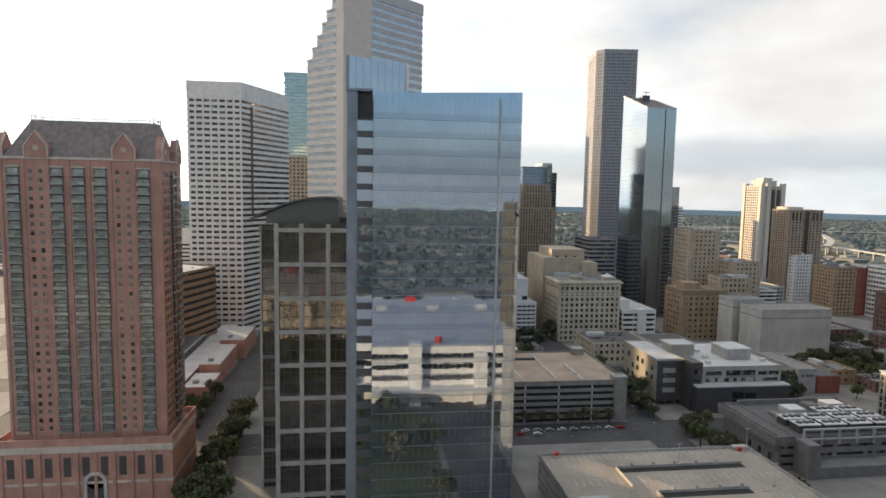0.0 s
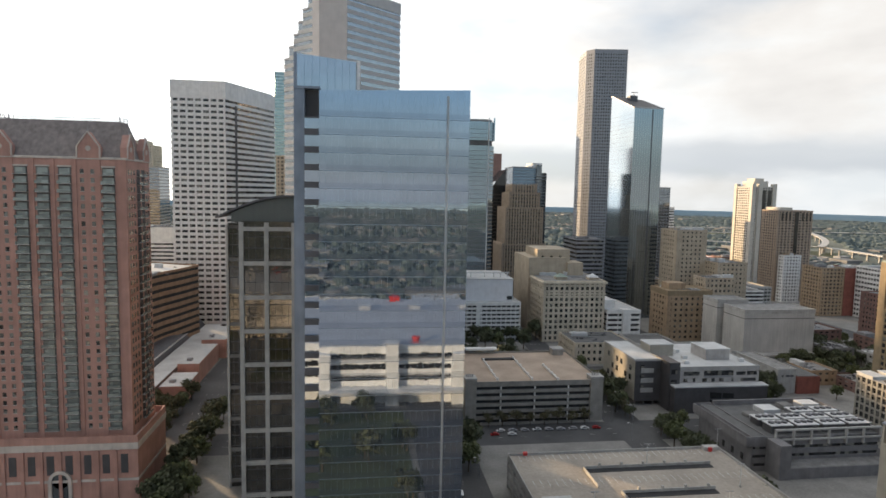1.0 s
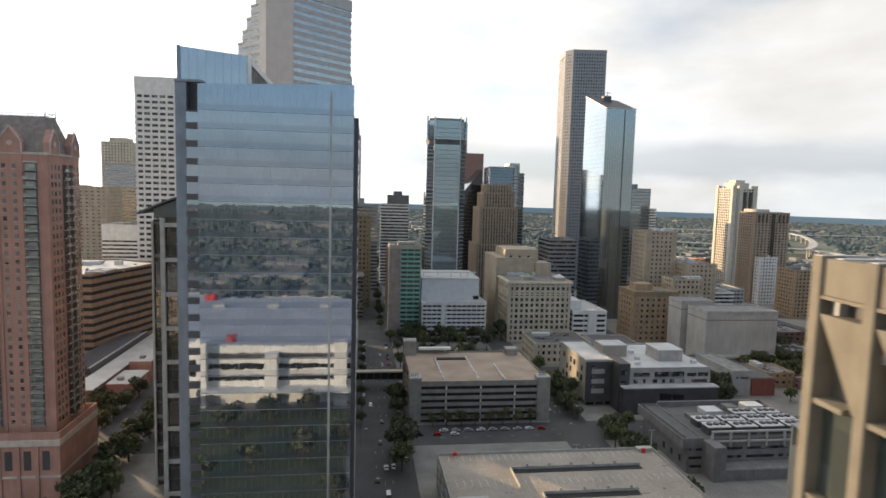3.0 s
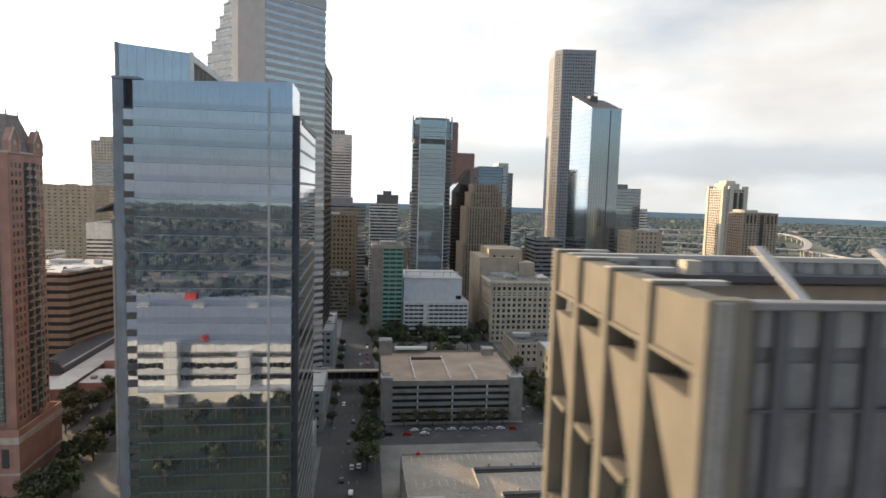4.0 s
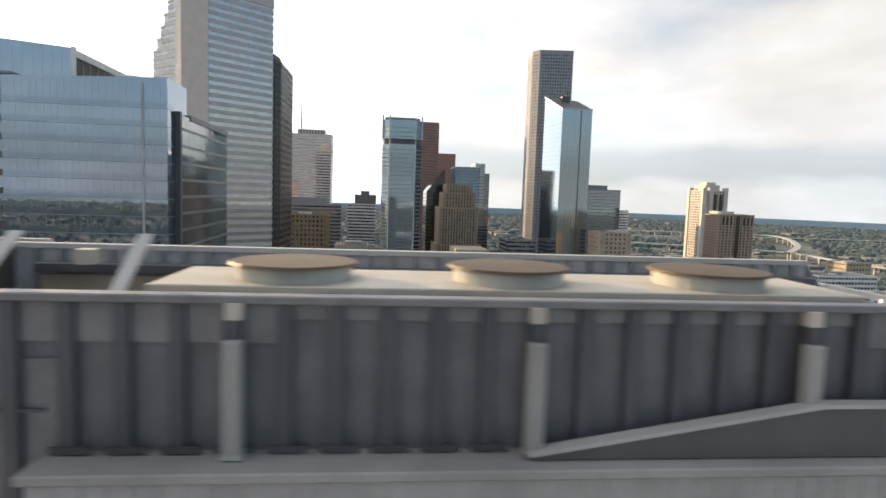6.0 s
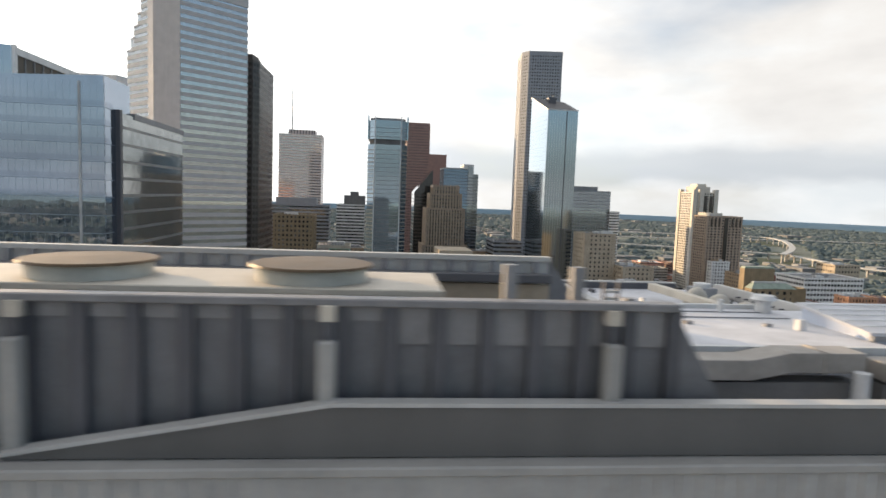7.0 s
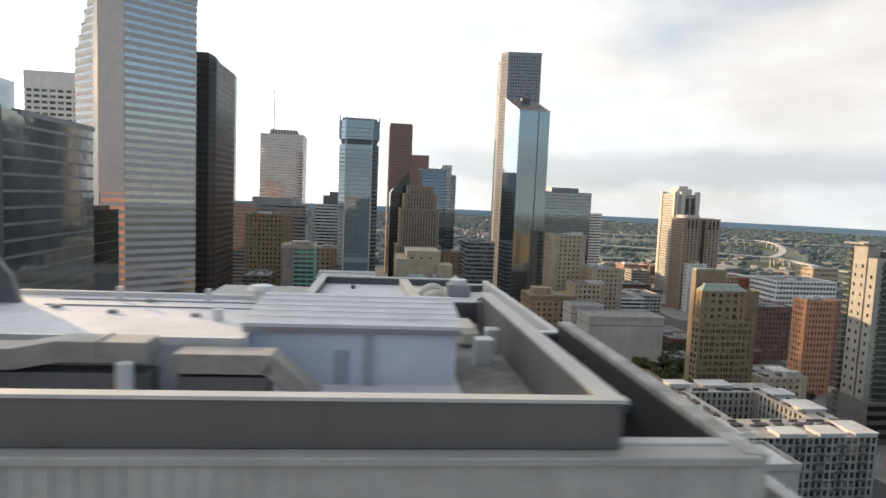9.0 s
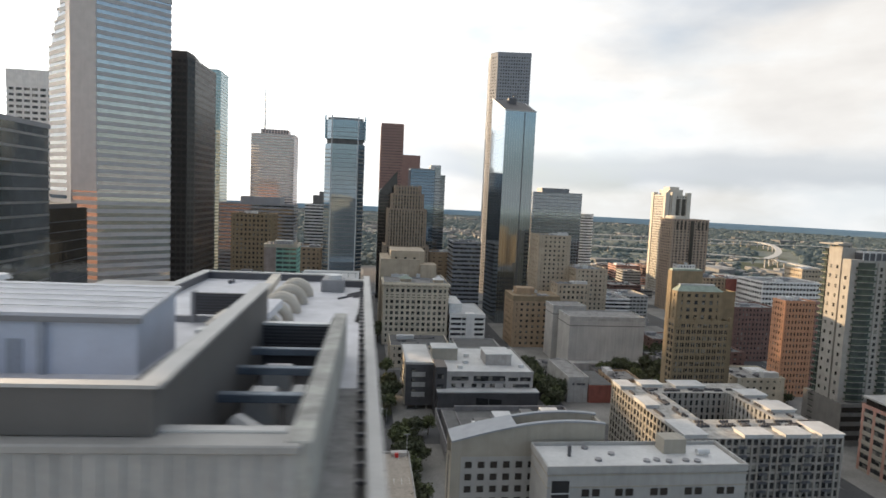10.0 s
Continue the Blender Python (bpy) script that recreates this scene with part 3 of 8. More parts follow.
    a, b, c, d = (-3.9, 153.4), (10.8, 160.6), (12.2, 178.0), (-3.4, 178.0)
    crown.prism([a, b, (b[0] - 0.5, b[1] + 1.0), (a[0] - 0.1, a[1] + 1.0)], 137, 154.4)
    part("crown_screen", crown, glazing("crown_grey_glass", (0.345, 0.355, 0.38), metal=0.9, rough=0.04, wave=0.008, wave_scale=0.5, rand=0.06), ob, "tall glazed crown screen")
    # matte post added to block the sun glint on the screen's end
    part("crown_end_post", Solid().box(-4.5, -3.7, 152.9, 154.8, 146.0, 154.5), surface("blue_grey_panel", (0.20, 0.235, 0.29), 0.4, 0.3), ob)
    fr = Solid().bar((11.2, 160.8, 138), (11.2, 160.8, 154.6), 0.9, 0.9)
    part("crown_frame", fr, WHITE_WALL, ob, "white crown corner post")
    part("crown_side", Solid().box(10.9, 11.3, 161.2, 203.0, 138.0, 152.2), surface("bronze_grille", (0.075, 0.065, 0.05), 0.6, 0.2, vary=0.3), ob, "dark bronze crown side")
    part("crown_fascia", Solid().box(10.7, 11.7, 161.0, 203.4, 152.2, 154.0), WHITE_WALL, ob, "white crown fascia")
    for k in range(9):
        part("crown_post", Solid().box(11.2, 11.5, 165 + k * 4.4, 165.4 + k * 4.4, 138.2, 152.2), METAL_GREY, ob)
    part("crown_roof", Solid().box(-3.4, 10.7, 162.0, 203.2, 153.2, 153.7), GREY_ROOF, ob)
    part("crown_back", Solid().box(-3.6, 11.2, 203.0, 203.5, 138.2, 153.4), METAL_GREY, ob)
    part("crown_flank", Solid().box(-3.8, -3.4, 155.0, 203.2, 138.0, 153.9), METAL_GREY, ob)
    piers(ob, "crown_mullion", a, b, 8, 139, 154.3, 0.06, 0.04, surface("mullion_blue", (0.24, 0.30, 0.37), 0.3, 0.6))
    part("bay_cap", Solid().prism(grow(rect(2.2, 38.4, 145.5, 161.4), 0.12), 0.5, 0.9), METAL_GREY, ob)
    return ob


glass_office()


# the dark glass building in a pale concrete frame behind it
def framed_office():
    ob = thing("framed_office", (-14, 250, 0), "dark glass office in a pale concrete grid under a curved roof", "building")
    part("glass_body", Solid().box(-32.2, 16, 229, 285, 0, 109), GLASS_SMOKE, ob)
    part("recessed_wing", Solid().box(-39.8, -32.2, 242, 285, 0, 107.5), GLASS_SMOKE, ob)
    zs = [3.0 + 12.9 * i for i in range(9)]
    for k, z in enumerate(zs):
        part("grid_beam", Solid().box(-33, 16.5, 227.8, 229.2, z - 0.75, z + 0.75), CONCRETE, ob, bevel=0.06)
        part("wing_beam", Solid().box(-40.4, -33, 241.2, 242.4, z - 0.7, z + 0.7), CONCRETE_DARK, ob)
    piers(ob, "grid_column", (-32.9, 229.2), (16.5, 229.2), 5, 0, 108.6, 1.6, 1.55, CONCRETE)
    for x in (-40.0, -34.0):
        part("wing_column", Solid().box(x - 0.4, x + 0.4, 240.9, 242.3, 0, 107), CONCRETE, ob)
    piers(ob, "mullion", (-32.0, 229.0), (16, 229.0), 20, 0, 108, 0.12, 0.08, METAL_DARK)
    bands(ob, "floor_line", rect(-32, 16, 229, 284.8), [4.3 * i for i in range(1, 25)], 0.25, 0.06, METAL_DARK)
    piers(ob, "wing_mullion", (-40, 242), (-32.5, 242), 4, 0, 107, 0.12, 0.08, METAL_DARK)
    bands(ob, "wing_floor_line", rect(-39.8, -32.2, 242, 284.8), [4.3 * i for i in range(1, 25)], 0.3, 0.06, METAL_DARK)
    # shallow barrel roof with a deep overhang
    arc_line = [(-42 + 54 * i / 24, 110.5 + 8.4 * math.sin(math.pi * i / 24)) for i in range(15)]
    part("curved_roof", Solid().shell(arc_line, 231, 283, thick=0.7), METAL_DARK, ob, "dark metal barrel roof")
    part("arched_attic", Solid().shell([(x + 1.0, z - 0.75) for x, z in arc_line[2:]], 232.4, 280, base=108.6), surface("attic_grey_green", (0.105, 0.115, 0.11), 0.5, 0.2, vary=0.1), ob, "grey-green arched attic wall")
    part("attic", Solid().box(-9.8, 14, 236, 280, 108.6, 110.8), CHARCOAL, ob)
    for k in range(3):
        part("roof_louver", Solid().box(-9.2, 14, 235.6, 236.4, 111.0 + k * 1.5, 111.8 + k * 1.5), BEIGE, ob)
    return ob


framed_office()


# the red brick apartment tower with its slate mansard
def brick_tower():
    x0, x1, y0, y1, ez = -132.5, -76.0, 240.0, 264.5, 131.3
    ob = thing("brick_apartment_tower", (-102, 252, 0), "red brick apartment tower with balconies under a steep slate mansard roof", "building")
    part("brick_body", Solid().box(x0, x1, y0, y1, 22, ez), BRICK, ob)
    part("eave_cornice", Solid().prism(grow(rect(x0, x1, y0, y1), 0.35), ez - 0.5, ez + 0.4), STONE_TRIM, ob, bevel=0.08)
    # balcony stacks and window stacks on the front
    floor_h = 3.27
    zs = [27.0 + floor_h * i for i in range(31)]
    balc = [-130.0, -115.0, -107.5, -99.9, -84.6]
    win = [-122.5, -119.1, -92.3, -88.6]
    first = True
    for bi, bx in enumerate(balc):
        # flat dark panel painting the shade of a balcony recess
        part("balcony_recess", Solid().box(bx, bx + 4.6, y0 - 0.04, y0 + 0.3, zs[0] - 0.8, zs[-1] + 2.9), RECESS_SHADE, ob)
        slab = part("balcony_slab", Solid().box(bx - 0.15, bx + 4.75, y0 - 1.3, y0 + 0.02, zs[0] - 0.32, zs[0] - 0.08), CONCRETE, ob)
        rail = part("balcony_rail", Solid().box(bx - 0.1, bx + 4.7, y0 - 1.28, y0 - 1.2, zs[0] - 0.06, zs[0] + 1.0), GLASS_RAIL, ob)
        pane = part("balcony_window", Solid().box(bx + 0.5, bx + 4.1, y0 - 0.14, y0 - 0.05, zs[0], zs[0] + 2.3), GLASS_RAIL, ob)
        for i in range(1, 31):
            again(slab, dz=i * floor_h)
            again(pane, dz=i * floor_h)
            if i < 30:
                again(rail, dz=i * floor_h)
        part("stack_head", Solid().box(bx - 0.2, bx + 4.8, y0 - 0.35, y0 + 0.1, zs[-1] + 2.7, zs[-1] + 3.3), STONE_TRIM, ob)
    for wx in win:
        pane = part("window_pane", Solid().box(wx, wx + 1.35, y0 - 0.05, y0 + 0.2, zs[0] + 0.4, zs[0] + 2.1), GLASS_FLAT, ob)
        sill = part("window_sill", Solid().box(wx - 0.1, wx + 1.45, y0 - 0.16, y0 + 0.1, zs[0] + 0.2, zs[0] + 0.38), STONE_TRIM, ob)
        for i in range(1, 31):
            again(pane, dz=i * floor_h)
            again(sill, dz=i * floor_h)
    # the side: window stacks, and charcoal panels painting the shade of recessed slots behind balconies
    for wy in (241.6, 244.2, 247.0, 259.8, 262.2):
        pane = part("side_window", Solid().box(x1 - 0.2, x1 + 0.05, wy, wy + 1.5, zs[0] + 0.3, zs[0] + 2.2), GLASS_FLAT, ob)
        for i in range(1, 31):
            again(pane, dz=i * floor_h)
    for wy in (250.4, 255.4):
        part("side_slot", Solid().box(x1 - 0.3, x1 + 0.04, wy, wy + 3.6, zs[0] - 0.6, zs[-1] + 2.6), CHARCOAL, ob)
        slab = part("side_balcony", Solid().box(x1, x1 + 1.2, wy - 0.1, wy + 3.7, zs[0] - 0.3, zs[0] - 0.08), CONCRETE, ob)
        rail = part("side_rail", Solid().box(x1 + 1.12, x1 + 1.2, wy - 0.1, wy + 3.7, zs[0] - 0.06, zs[0] + 0.95), GLASS_RAIL, ob)
        for i in range(1, 31):
            again(slab, dz=i * floor_h)
            again(rail, dz=i * floor_h)
    for px in (x0, -124.8, -116.4, -109.3, -102.2, -94.6, -86.2, x1 - 1.1):
        part("brick_pilaster", Solid().box(px, px + 1.1, y0 - 0.3, y0 + 0.1, 22, ez - 0.5), BRICK, ob)
    # mansard
    man = Solid()
    lo, hi = rect(x0 + 1.2, x1 - 1.2, y0 + 1.0, y1 - 1.0), rect(x0 + 7.2, x1 - 5.2, y0 + 9.5, y1 - 7)
    man.v = [(x, y, ez + 0.4) for x, y in lo] + [(x, y, ez + 14.6) for x, y in hi]
    man.f = [(3, 2, 1, 0), (4, 5, 6, 7)] + [(i, (i + 1) % 4, 4 + (i + 1) % 4, 4 + i) for i in range(4)]
    part("mansard_roof", man, SLATE, ob, "steep dark slate mansard roof")
    crest = Solid()
    a, b = Vector((hi[0][0], hi[0][1], ez + 14.6)), Vector((hi[1][0], hi[1][1], ez + 14.6))
    for z in (0.2, 1.0, 1.7):
        for p, q in ((hi[0], hi[1]), (hi[1], hi[2]), (hi[3], hi[2]), (hi[0], hi[3])):
            crest.bar((*p, ez + 14.6 + z), (*q, ez + 14.6 + z), 0.2, 0.2)
    for i in range(30):
        p = a.lerp(b, i / 29)
        crest.bar(p, p + Vector((0, 0, 1.7)), 0.14, 0.14)
    part("roof_cresting", crest, METAL_GREY, ob, "thin iron roof cresting")
    for p in hi:
        part("finial", Solid().tube((*p, ez + 14.4), (*p, ez + 18.6), 0.28, 0.06, 6), METAL_GREY, ob)
    # gables with white copings
    def gable(c, along, base_half, peak):
        d = Vector((1, 0)) if along == "x" else Vector((0, 1))
        o = Vector((0, -1)) if along == "x" else Vector((1, 0))
        p = Vector(c)
        pts = [(-base_half, 0), (base_half, 0), (base_half, 4.2), (0.35, peak), (-0.35, peak), (-base_half, 4.2)]
        s = Solid()
        s.v = [(*(p + d * u + o * 0.4), ez + w) for u, w in pts] + [(*(p + d * u - o * 2.2), ez + w) for u, w in pts]
        n = len(pts)
        s.f = [tuple(range(n)), tuple(range(2 * n - 1, n - 1, -1))] + [(i, (i + 1) % n, n + (i + 1) % n, n + i) for i in range(n)]
        g = part("gable", s, BRICK, ob)
        cp = Solid()
        for sg in (-1, 1):
            q0, q1, q2 = p + d * sg * base_half, p + d * sg * base_half, p
            cp.bar((*(q0 + o * 0.45), ez + 0.2), (*(q0 + o * 0.45), ez + 4.4), 0.5, 0.35)
            cp.bar((*(q1 + o * 0.45), ez + 4.2), (*(q2 + o * 0.45), ez + peak + 0.2), 0.5, 0.4)
        part("coping", cp, STONE_TRIM, g, "pale stone coping")
        part("gable_medallion", Solid().tube((*(p + o * 0.38), ez + 3.6), (*(p + o * 0.6), ez + 3.6), 1.0, None, 12), STONE_TRIM, g)
        part("gable_finial", Solid().tube((*p, ez + peak), (*p, ez + peak + 2.6), 0.24, 0.05, 6), METAL_GREY, g)
    gable((-119.4, y0), "x", 4.0, 9.6)
    gable((-89.0, y0), "x", 4.0, 9.6)
    gable((x1, 244.0), "y", 3.2, 9.2)
    gable((x1, 260.5), "y", 3.2, 9.2)
    gable((x0 + 0.5, 244.0), "y", 3.2, 9.2)
    # podium
    part("podium", Solid().box(x0 - 3, x1 + 3.5, y0 - 6, y1 + 2, 0, 23.0), BRICK, ob)
    part("podium_cornice", Solid().prism(grow(rect(x0 - 3, x1 + 3.5, y0 - 6, y1 + 2), 0.3), 20.8, 23.4), STONE_TRIM, ob, bevel=0.1)
    part("podium_string_course", Solid().prism(grow(rect(x0 - 3, x1 + 3.5, y0 - 6, y1 + 2), 0.2), 8.4, 9.4), STONE_TRIM, ob)
    part("podium_wall_rail", Solid().ring(grow(rect(x0 - 3, x1 + 3.5, y0 - 6, y1 + 2), 0.1), 0.5, 23.4, 26.2), BRICK, ob)
    for i in range(9):
        px = x0 + 1 + i * 6.6
        part("podium_opening", Solid().box(px, px + 2.6, y0 - 6.12, y0 - 5.9, 11.5, 19.0), CHARCOAL, ob)
        part("podium_pier", Solid().box(px - 2.4, px - 1.2, y0 - 6.5, y0 - 5.9, 0, 20.8), BRICK, ob)
    arch = Solid()
    cx, r0, r1, n = -100.5, 3.0, 4.2, 12
    pts0 = [(cx + r0 * math.cos(math.pi * i / n), 9 + r0 * math.sin(math.pi * i / n)) for i in range(n + 1)]
    pts1 = [(cx + r1 * math.cos(math.pi * i / n), 9 + r1 * math.sin(math.pi * i / n)) for i in range(n + 1)]
    for i in range(n):
        k = len(arch.v)
        for yy in (y0 - 6.7, y0 - 5.9):
            arch.v += [(pts0[i][0], yy, pts0[i][1]), (pts0[i + 1][0], yy, pts0[i + 1][1]), (pts1[i + 1][0], yy, pts1[i + 1][1]), (pts1[i][0], yy, pts1[i][1])]
        arch.f += [(k, k + 1, k + 2, k + 3), (k + 7, k + 6, k + 5, k + 4), (k, k + 1, k + 5, k + 4), (k + 2, k + 3, k + 7, k + 6)]
    arch.box(cx - r1, cx - r0, y0 - 6.7, y0 - 5.9, 0, 9).box(cx + r0, cx + r1, y0 - 6.7, y0 - 5.9, 0, 9)
    part("arched_portal", arch, STONE_TRIM, ob, "pale stone arched portal")
    part("portal_glass", Solid().box(cx - 3, cx + 3, y0 - 6.15, y0 - 5.9, 0, 9).tube((cx, y0 - 6.15, 9), (cx, y0 - 5.9, 9), 3.0, None, 20), GLASS_GREY, ob)
    return ob


brick_tower()

# white office tower with one canted side
white = block_building("white_office_tower", "white concrete office tower with a grid of small dark windows", [(-140, 509), (-98, 508), (-69, 573), (-111, 575)], 205.5, 42, WHITE_WALL,
                       band=0.55, proud=0.3, bay=0, top_blank=13.0, units=2, roof=GREY_ROOF)
piers(white, "window_pier", (-140, 509), (-98, 508), 7, 0, 193, 1.5, 0.36, WHITE_WALL)
part("side_slot", Solid().prism([(-92.8, 518.6), (-91.6, 521.3), (-92.2, 521.6), (-93.4, 518.9)], 100, 189), CHARCOAL, white)


# grey tower with stepped shoulder and ribbon windows
def stepped_tower():
    P = [(-31.6, 350.5), (-10.9, 329.5), (3.6, 325.0), (32.6, 349.5), (8, 392)]
    h = 226.0
    ob = thing("stepped_office_tower", (0, 358, 0), "tall grey office tower with ribbon windows and a stepped shoulder", "building")
    floors = 54
    step = h / floors
    body = [(-14.5, 333.2), *P[1:], (-12, 392)]
    part("glazed_core", Solid().prism(body, 0, h), GLASS_PALE, ob, "pale blue ribbon glass")
    first = part("floor_band", Solid().prism(grow(body, 0.22), 0, step * 0.52), STRIPE_GREY, ob)
    for i in range(1, floors):
        again(first, dz=i * step)
    # shoulder: slices that climb towards the tower
    cuts = [0.0, 0.17, 0.34, 0.5, 0.66, 0.84]
    a, b = Vector(P[0]), Vector((-14.5, 333.2))
    for k, u in enumerate(cuts):
        u1 = cuts[k + 1] if k + 1 < len(cuts) else 1.0
        p, q = a.lerp(b, u), a.lerp(b, u1)
        top = (46.2 + k * 1.45) * step
        sl = [tuple(p), tuple(q), (q.x + 6 + 2 * k, 386), (p.x + 6 + 2 * k, 384)]
        sh = part("shoulder", Solid().prism(sl, 0, top), GLASS_GREY, ob)
        bnd = part("shoulder_band", Solid().prism(grow(sl, 0.2), 0, step * 0.55), surface("pale_panel", (0.52, 0.50, 0.47), 0.5, vary=0.08), sh)
        for i in range(1, int(top / step)):
            again(bnd, dz=i * step)
        part("shoulder_cap", Solid().prism(grow(sl, 0.25), top - 0.6, top + 0.5), STRIPE_GREY, sh)
    # plain panel on the narrow front: upper ribbon glass painted at its sky-reflection tone
    part("plain_front", Solid().prism([(-10.9, 328.9), (3.6, 324.4), (3.8, 325.4), (-10.7, 330.0)], 116, h), STRIPE_GREY, ob, "plain grey panel painting the washed-out upper ribbon glass")
    # panel added over a glass facet to stop its bright sky reflection
    part("plain_corner", Solid().prism([(-14.9, 333.0), (-10.95, 328.9), (-10.6, 330.0), (-14.3, 333.8)], 0, h), STRIPE_GREY, ob, "grey corner panel added over glass that mirrored glare")
    part("crown_band", Solid().prism(grow(body, 0.4), h - 5, h + 1), STRIPE_GREY, ob)
    part("roof", Solid().prism(grow(body, -1), h + 0.4, h + 1.1), GREY_ROOF, ob)
    return ob


stepped_tower()

# black slab with a cut corner
blk = block_building("black_office_slab", "black glass office slab with a cut upper corner", [(-20, 405), (25.5, 405), (29, 410), (31, 456), (-20, 456)], 203, 48, BLACK_PANEL, GLASS_COAL, band=0.4, proud=0.1, bay=3.2, pier=0.5, units=0)
part("crown", Solid().prism([(-20, 405), (25.3, 405), (28, 412), (28, 430), (-20, 430)], 203, [208, 208, 207, 205, 206]), BLACK_PANEL, blk)

tl = block_building("teal_tower", "teal glass tower with a rounded front far behind", [(-116, 884), (-112, 876), (-70, 876), (-66, 884), (-66, 930), (-116, 930)], 284, 62, surface("teal_panel", (0.42, 0.50, 0.49), 0.4), GLASS_TEAL, band=0.35, proud=0.1, units=0)

ws = block_building("pink_striped_tower", "pink granite office tower with ribbon windows and an antenna", rect(-24.5, 36, 890, 940), 201, 50, PINK_GRANITE, GLASS_PALE, band=0.6, proud=0.3, units=0, roof=GREY_ROOF)
part("plant_room", Solid().box(-12, 26, 896, 930, 201, 209), PINK_GRANITE, ws)
piers(ws, "plant_fin", (-12, 896), (26, 896), 9, 201, 208.6, 1.6, 0.4, METAL_DARK)
part("antenna", Solid().tube((-8, 905, 208), (-8, 905, 238), 1.1, 0.8, 6).tube((-8, 905, 238), (-8, 905, 268), 0.8, 0.5, 6), METAL_DARK, ws)


# slim glass tower with notched corners and a ring terrace
def slim_tower():
    ob = thing("slim_glass_tower", (121, 600, 0), "slim blue glass tower with notched corners and a dark ring", "building")
    x0, x1, y0, y1 = 102.0, 140.0, 580.0, 618.0
    q = 6.5
    oct8 = [(x0 + q, y0), (x1 - q, y0), (x1, y0 + q), (x1, y1 - q), (x1 - q, y1), (x0 + q, y1), (x0, y1 - q), (x0, y0 + q)]
    part("glass_shaft", Solid().prism(oct8, 0, 168), GLASS_STEEL, ob)
    part("ring_floor", Solid().prism(grow(oct8, -1.6), 168, 173), CONCRETE_DARK, ob, "dark recessed ring floor")
    part("upper_shaft", Solid().prism(grow(oct8, -0.2), 173, 191), GLASS_STEEL, ob)
    part("crown", Solid().prism(grow(oct8, -2), 191, 193.5), METAL_GREY, ob)
    fl = part("floor_line", Solid().prism(grow(oct8, 0.12), 3, 3.35), METAL_GREY, ob)
    for i in range(1, 44):
        if not 165 < 3 + i * 4.2 < 172:
            again(fl, dz=i * 4.2)
    for k, (a, b) in enumerate(((oct8[7], oct8[0]), (oct8[1], oct8[2]))):
        f = None
        for i in range(43):
            z = 4.5 + i * 3.85
            if f is None:
                a2, b2 = Vector(a), Vector(b)
                d = (b2 - a2).normalized()
                o = Vector((d.y, -d.x))
                f = part("corner_balcony", Solid().prism([tuple(a2 + o * 0.9), tuple(b2 + o * 0.9), tuple(b2), tuple(a2)], 4.5, 4.95), LIMESTONE, ob)
            elif not 163 < z < 174:
                again(f, dz=z - 4.5)
    piers(ob, "mullion", oct8[0], oct8[1], 12, 0, 190, 0.18, 0.1, METAL_GREY)
    for a, b in ((oct8[0], oct8[1]),):
        for p in (a, b):
            part("edge_fin", Solid().box(p[0] - 0.5, p[0] + 0.5, y0 - 0.6, y0 + 0.4, 0, 195), METAL_LIGHT, ob)
    for p in (oct8[2], oct8[7]):
        part("crown_fin", Solid().box(p[0] - 0.7, p[0] + 0.7, p[1] - 1.2, p[1] + 1.2, 173, 195.5), GLASS_STEEL, ob)
    return ob


slim_tower()

# far cluster of towers
rd = block_building("red_granite_tower", "dark red granite tower with stepped gables", rect(161.5, 195.5, 905, 950), 226, 54, RED_GRANITE, GLASS_DARK, band=0.6, proud=0.2, bay=3.0, pier=1.4, units=0)
part("shoulder", Solid().box(195, 222, 905, 950, 0, 183), RED_GRANITE, rd)
part("teeth", Solid().box(162, 195, 906, 910, 226, 229), RED_GRANITE, rd)
bl = block_building("blue_corner_tower", "blue glass office tower with a taller pale corner shaft", rect(196, 226, 731, 770), 154.5, 40, METAL_GREY, glazing("deep_blue_glass", (0.15, 0.22, 0.30), metal=0.85, rough=0.05, wave=0.01, rand=0.1), band=0.12, proud=0.08, bay=3.0, pier=0.2, units=0)
part("corner_shaft", Solid().box(226.2, 233, 729, 760, 0, 158), GLASS_BLOCK, bl, "pale grey glass corner shaft")
part("dark_edge", Solid().box(233, 238.6, 727, 765, 0, 148.5), GLASS_GREY, bl)
bands(bl, "shaft_line", rect(226.2, 238.6, 727, 762), [4.0 * i for i in range(1, 37)], 0.5, 0.1, METAL_GREY)
part("shaft_cap", Solid().box(221, 233.2, 730, 760, 154.5, 160.5), METAL_LIGHT, bl)
pn = thing("slanted_black_tower", (185, 690, 0), "black glass tower with a steeply slanted roof", "building")
part("shaft", Solid().prism([(157, 690), (178, 690), (178, 730), (157, 730)], 0, [124, 150, 150, 124]), GLASS_BLACK, pn)
bands(pn, "floor_line", rect(157, 178, 690, 730), [4.0 * i for i in range(1, 31)], 0.9, 0.06, BLACK_PANEL)
piers(pn, "mullion", (157, 690), (178, 690), 14, 0, 122, 0.3, 0.12, BLACK_PANEL)


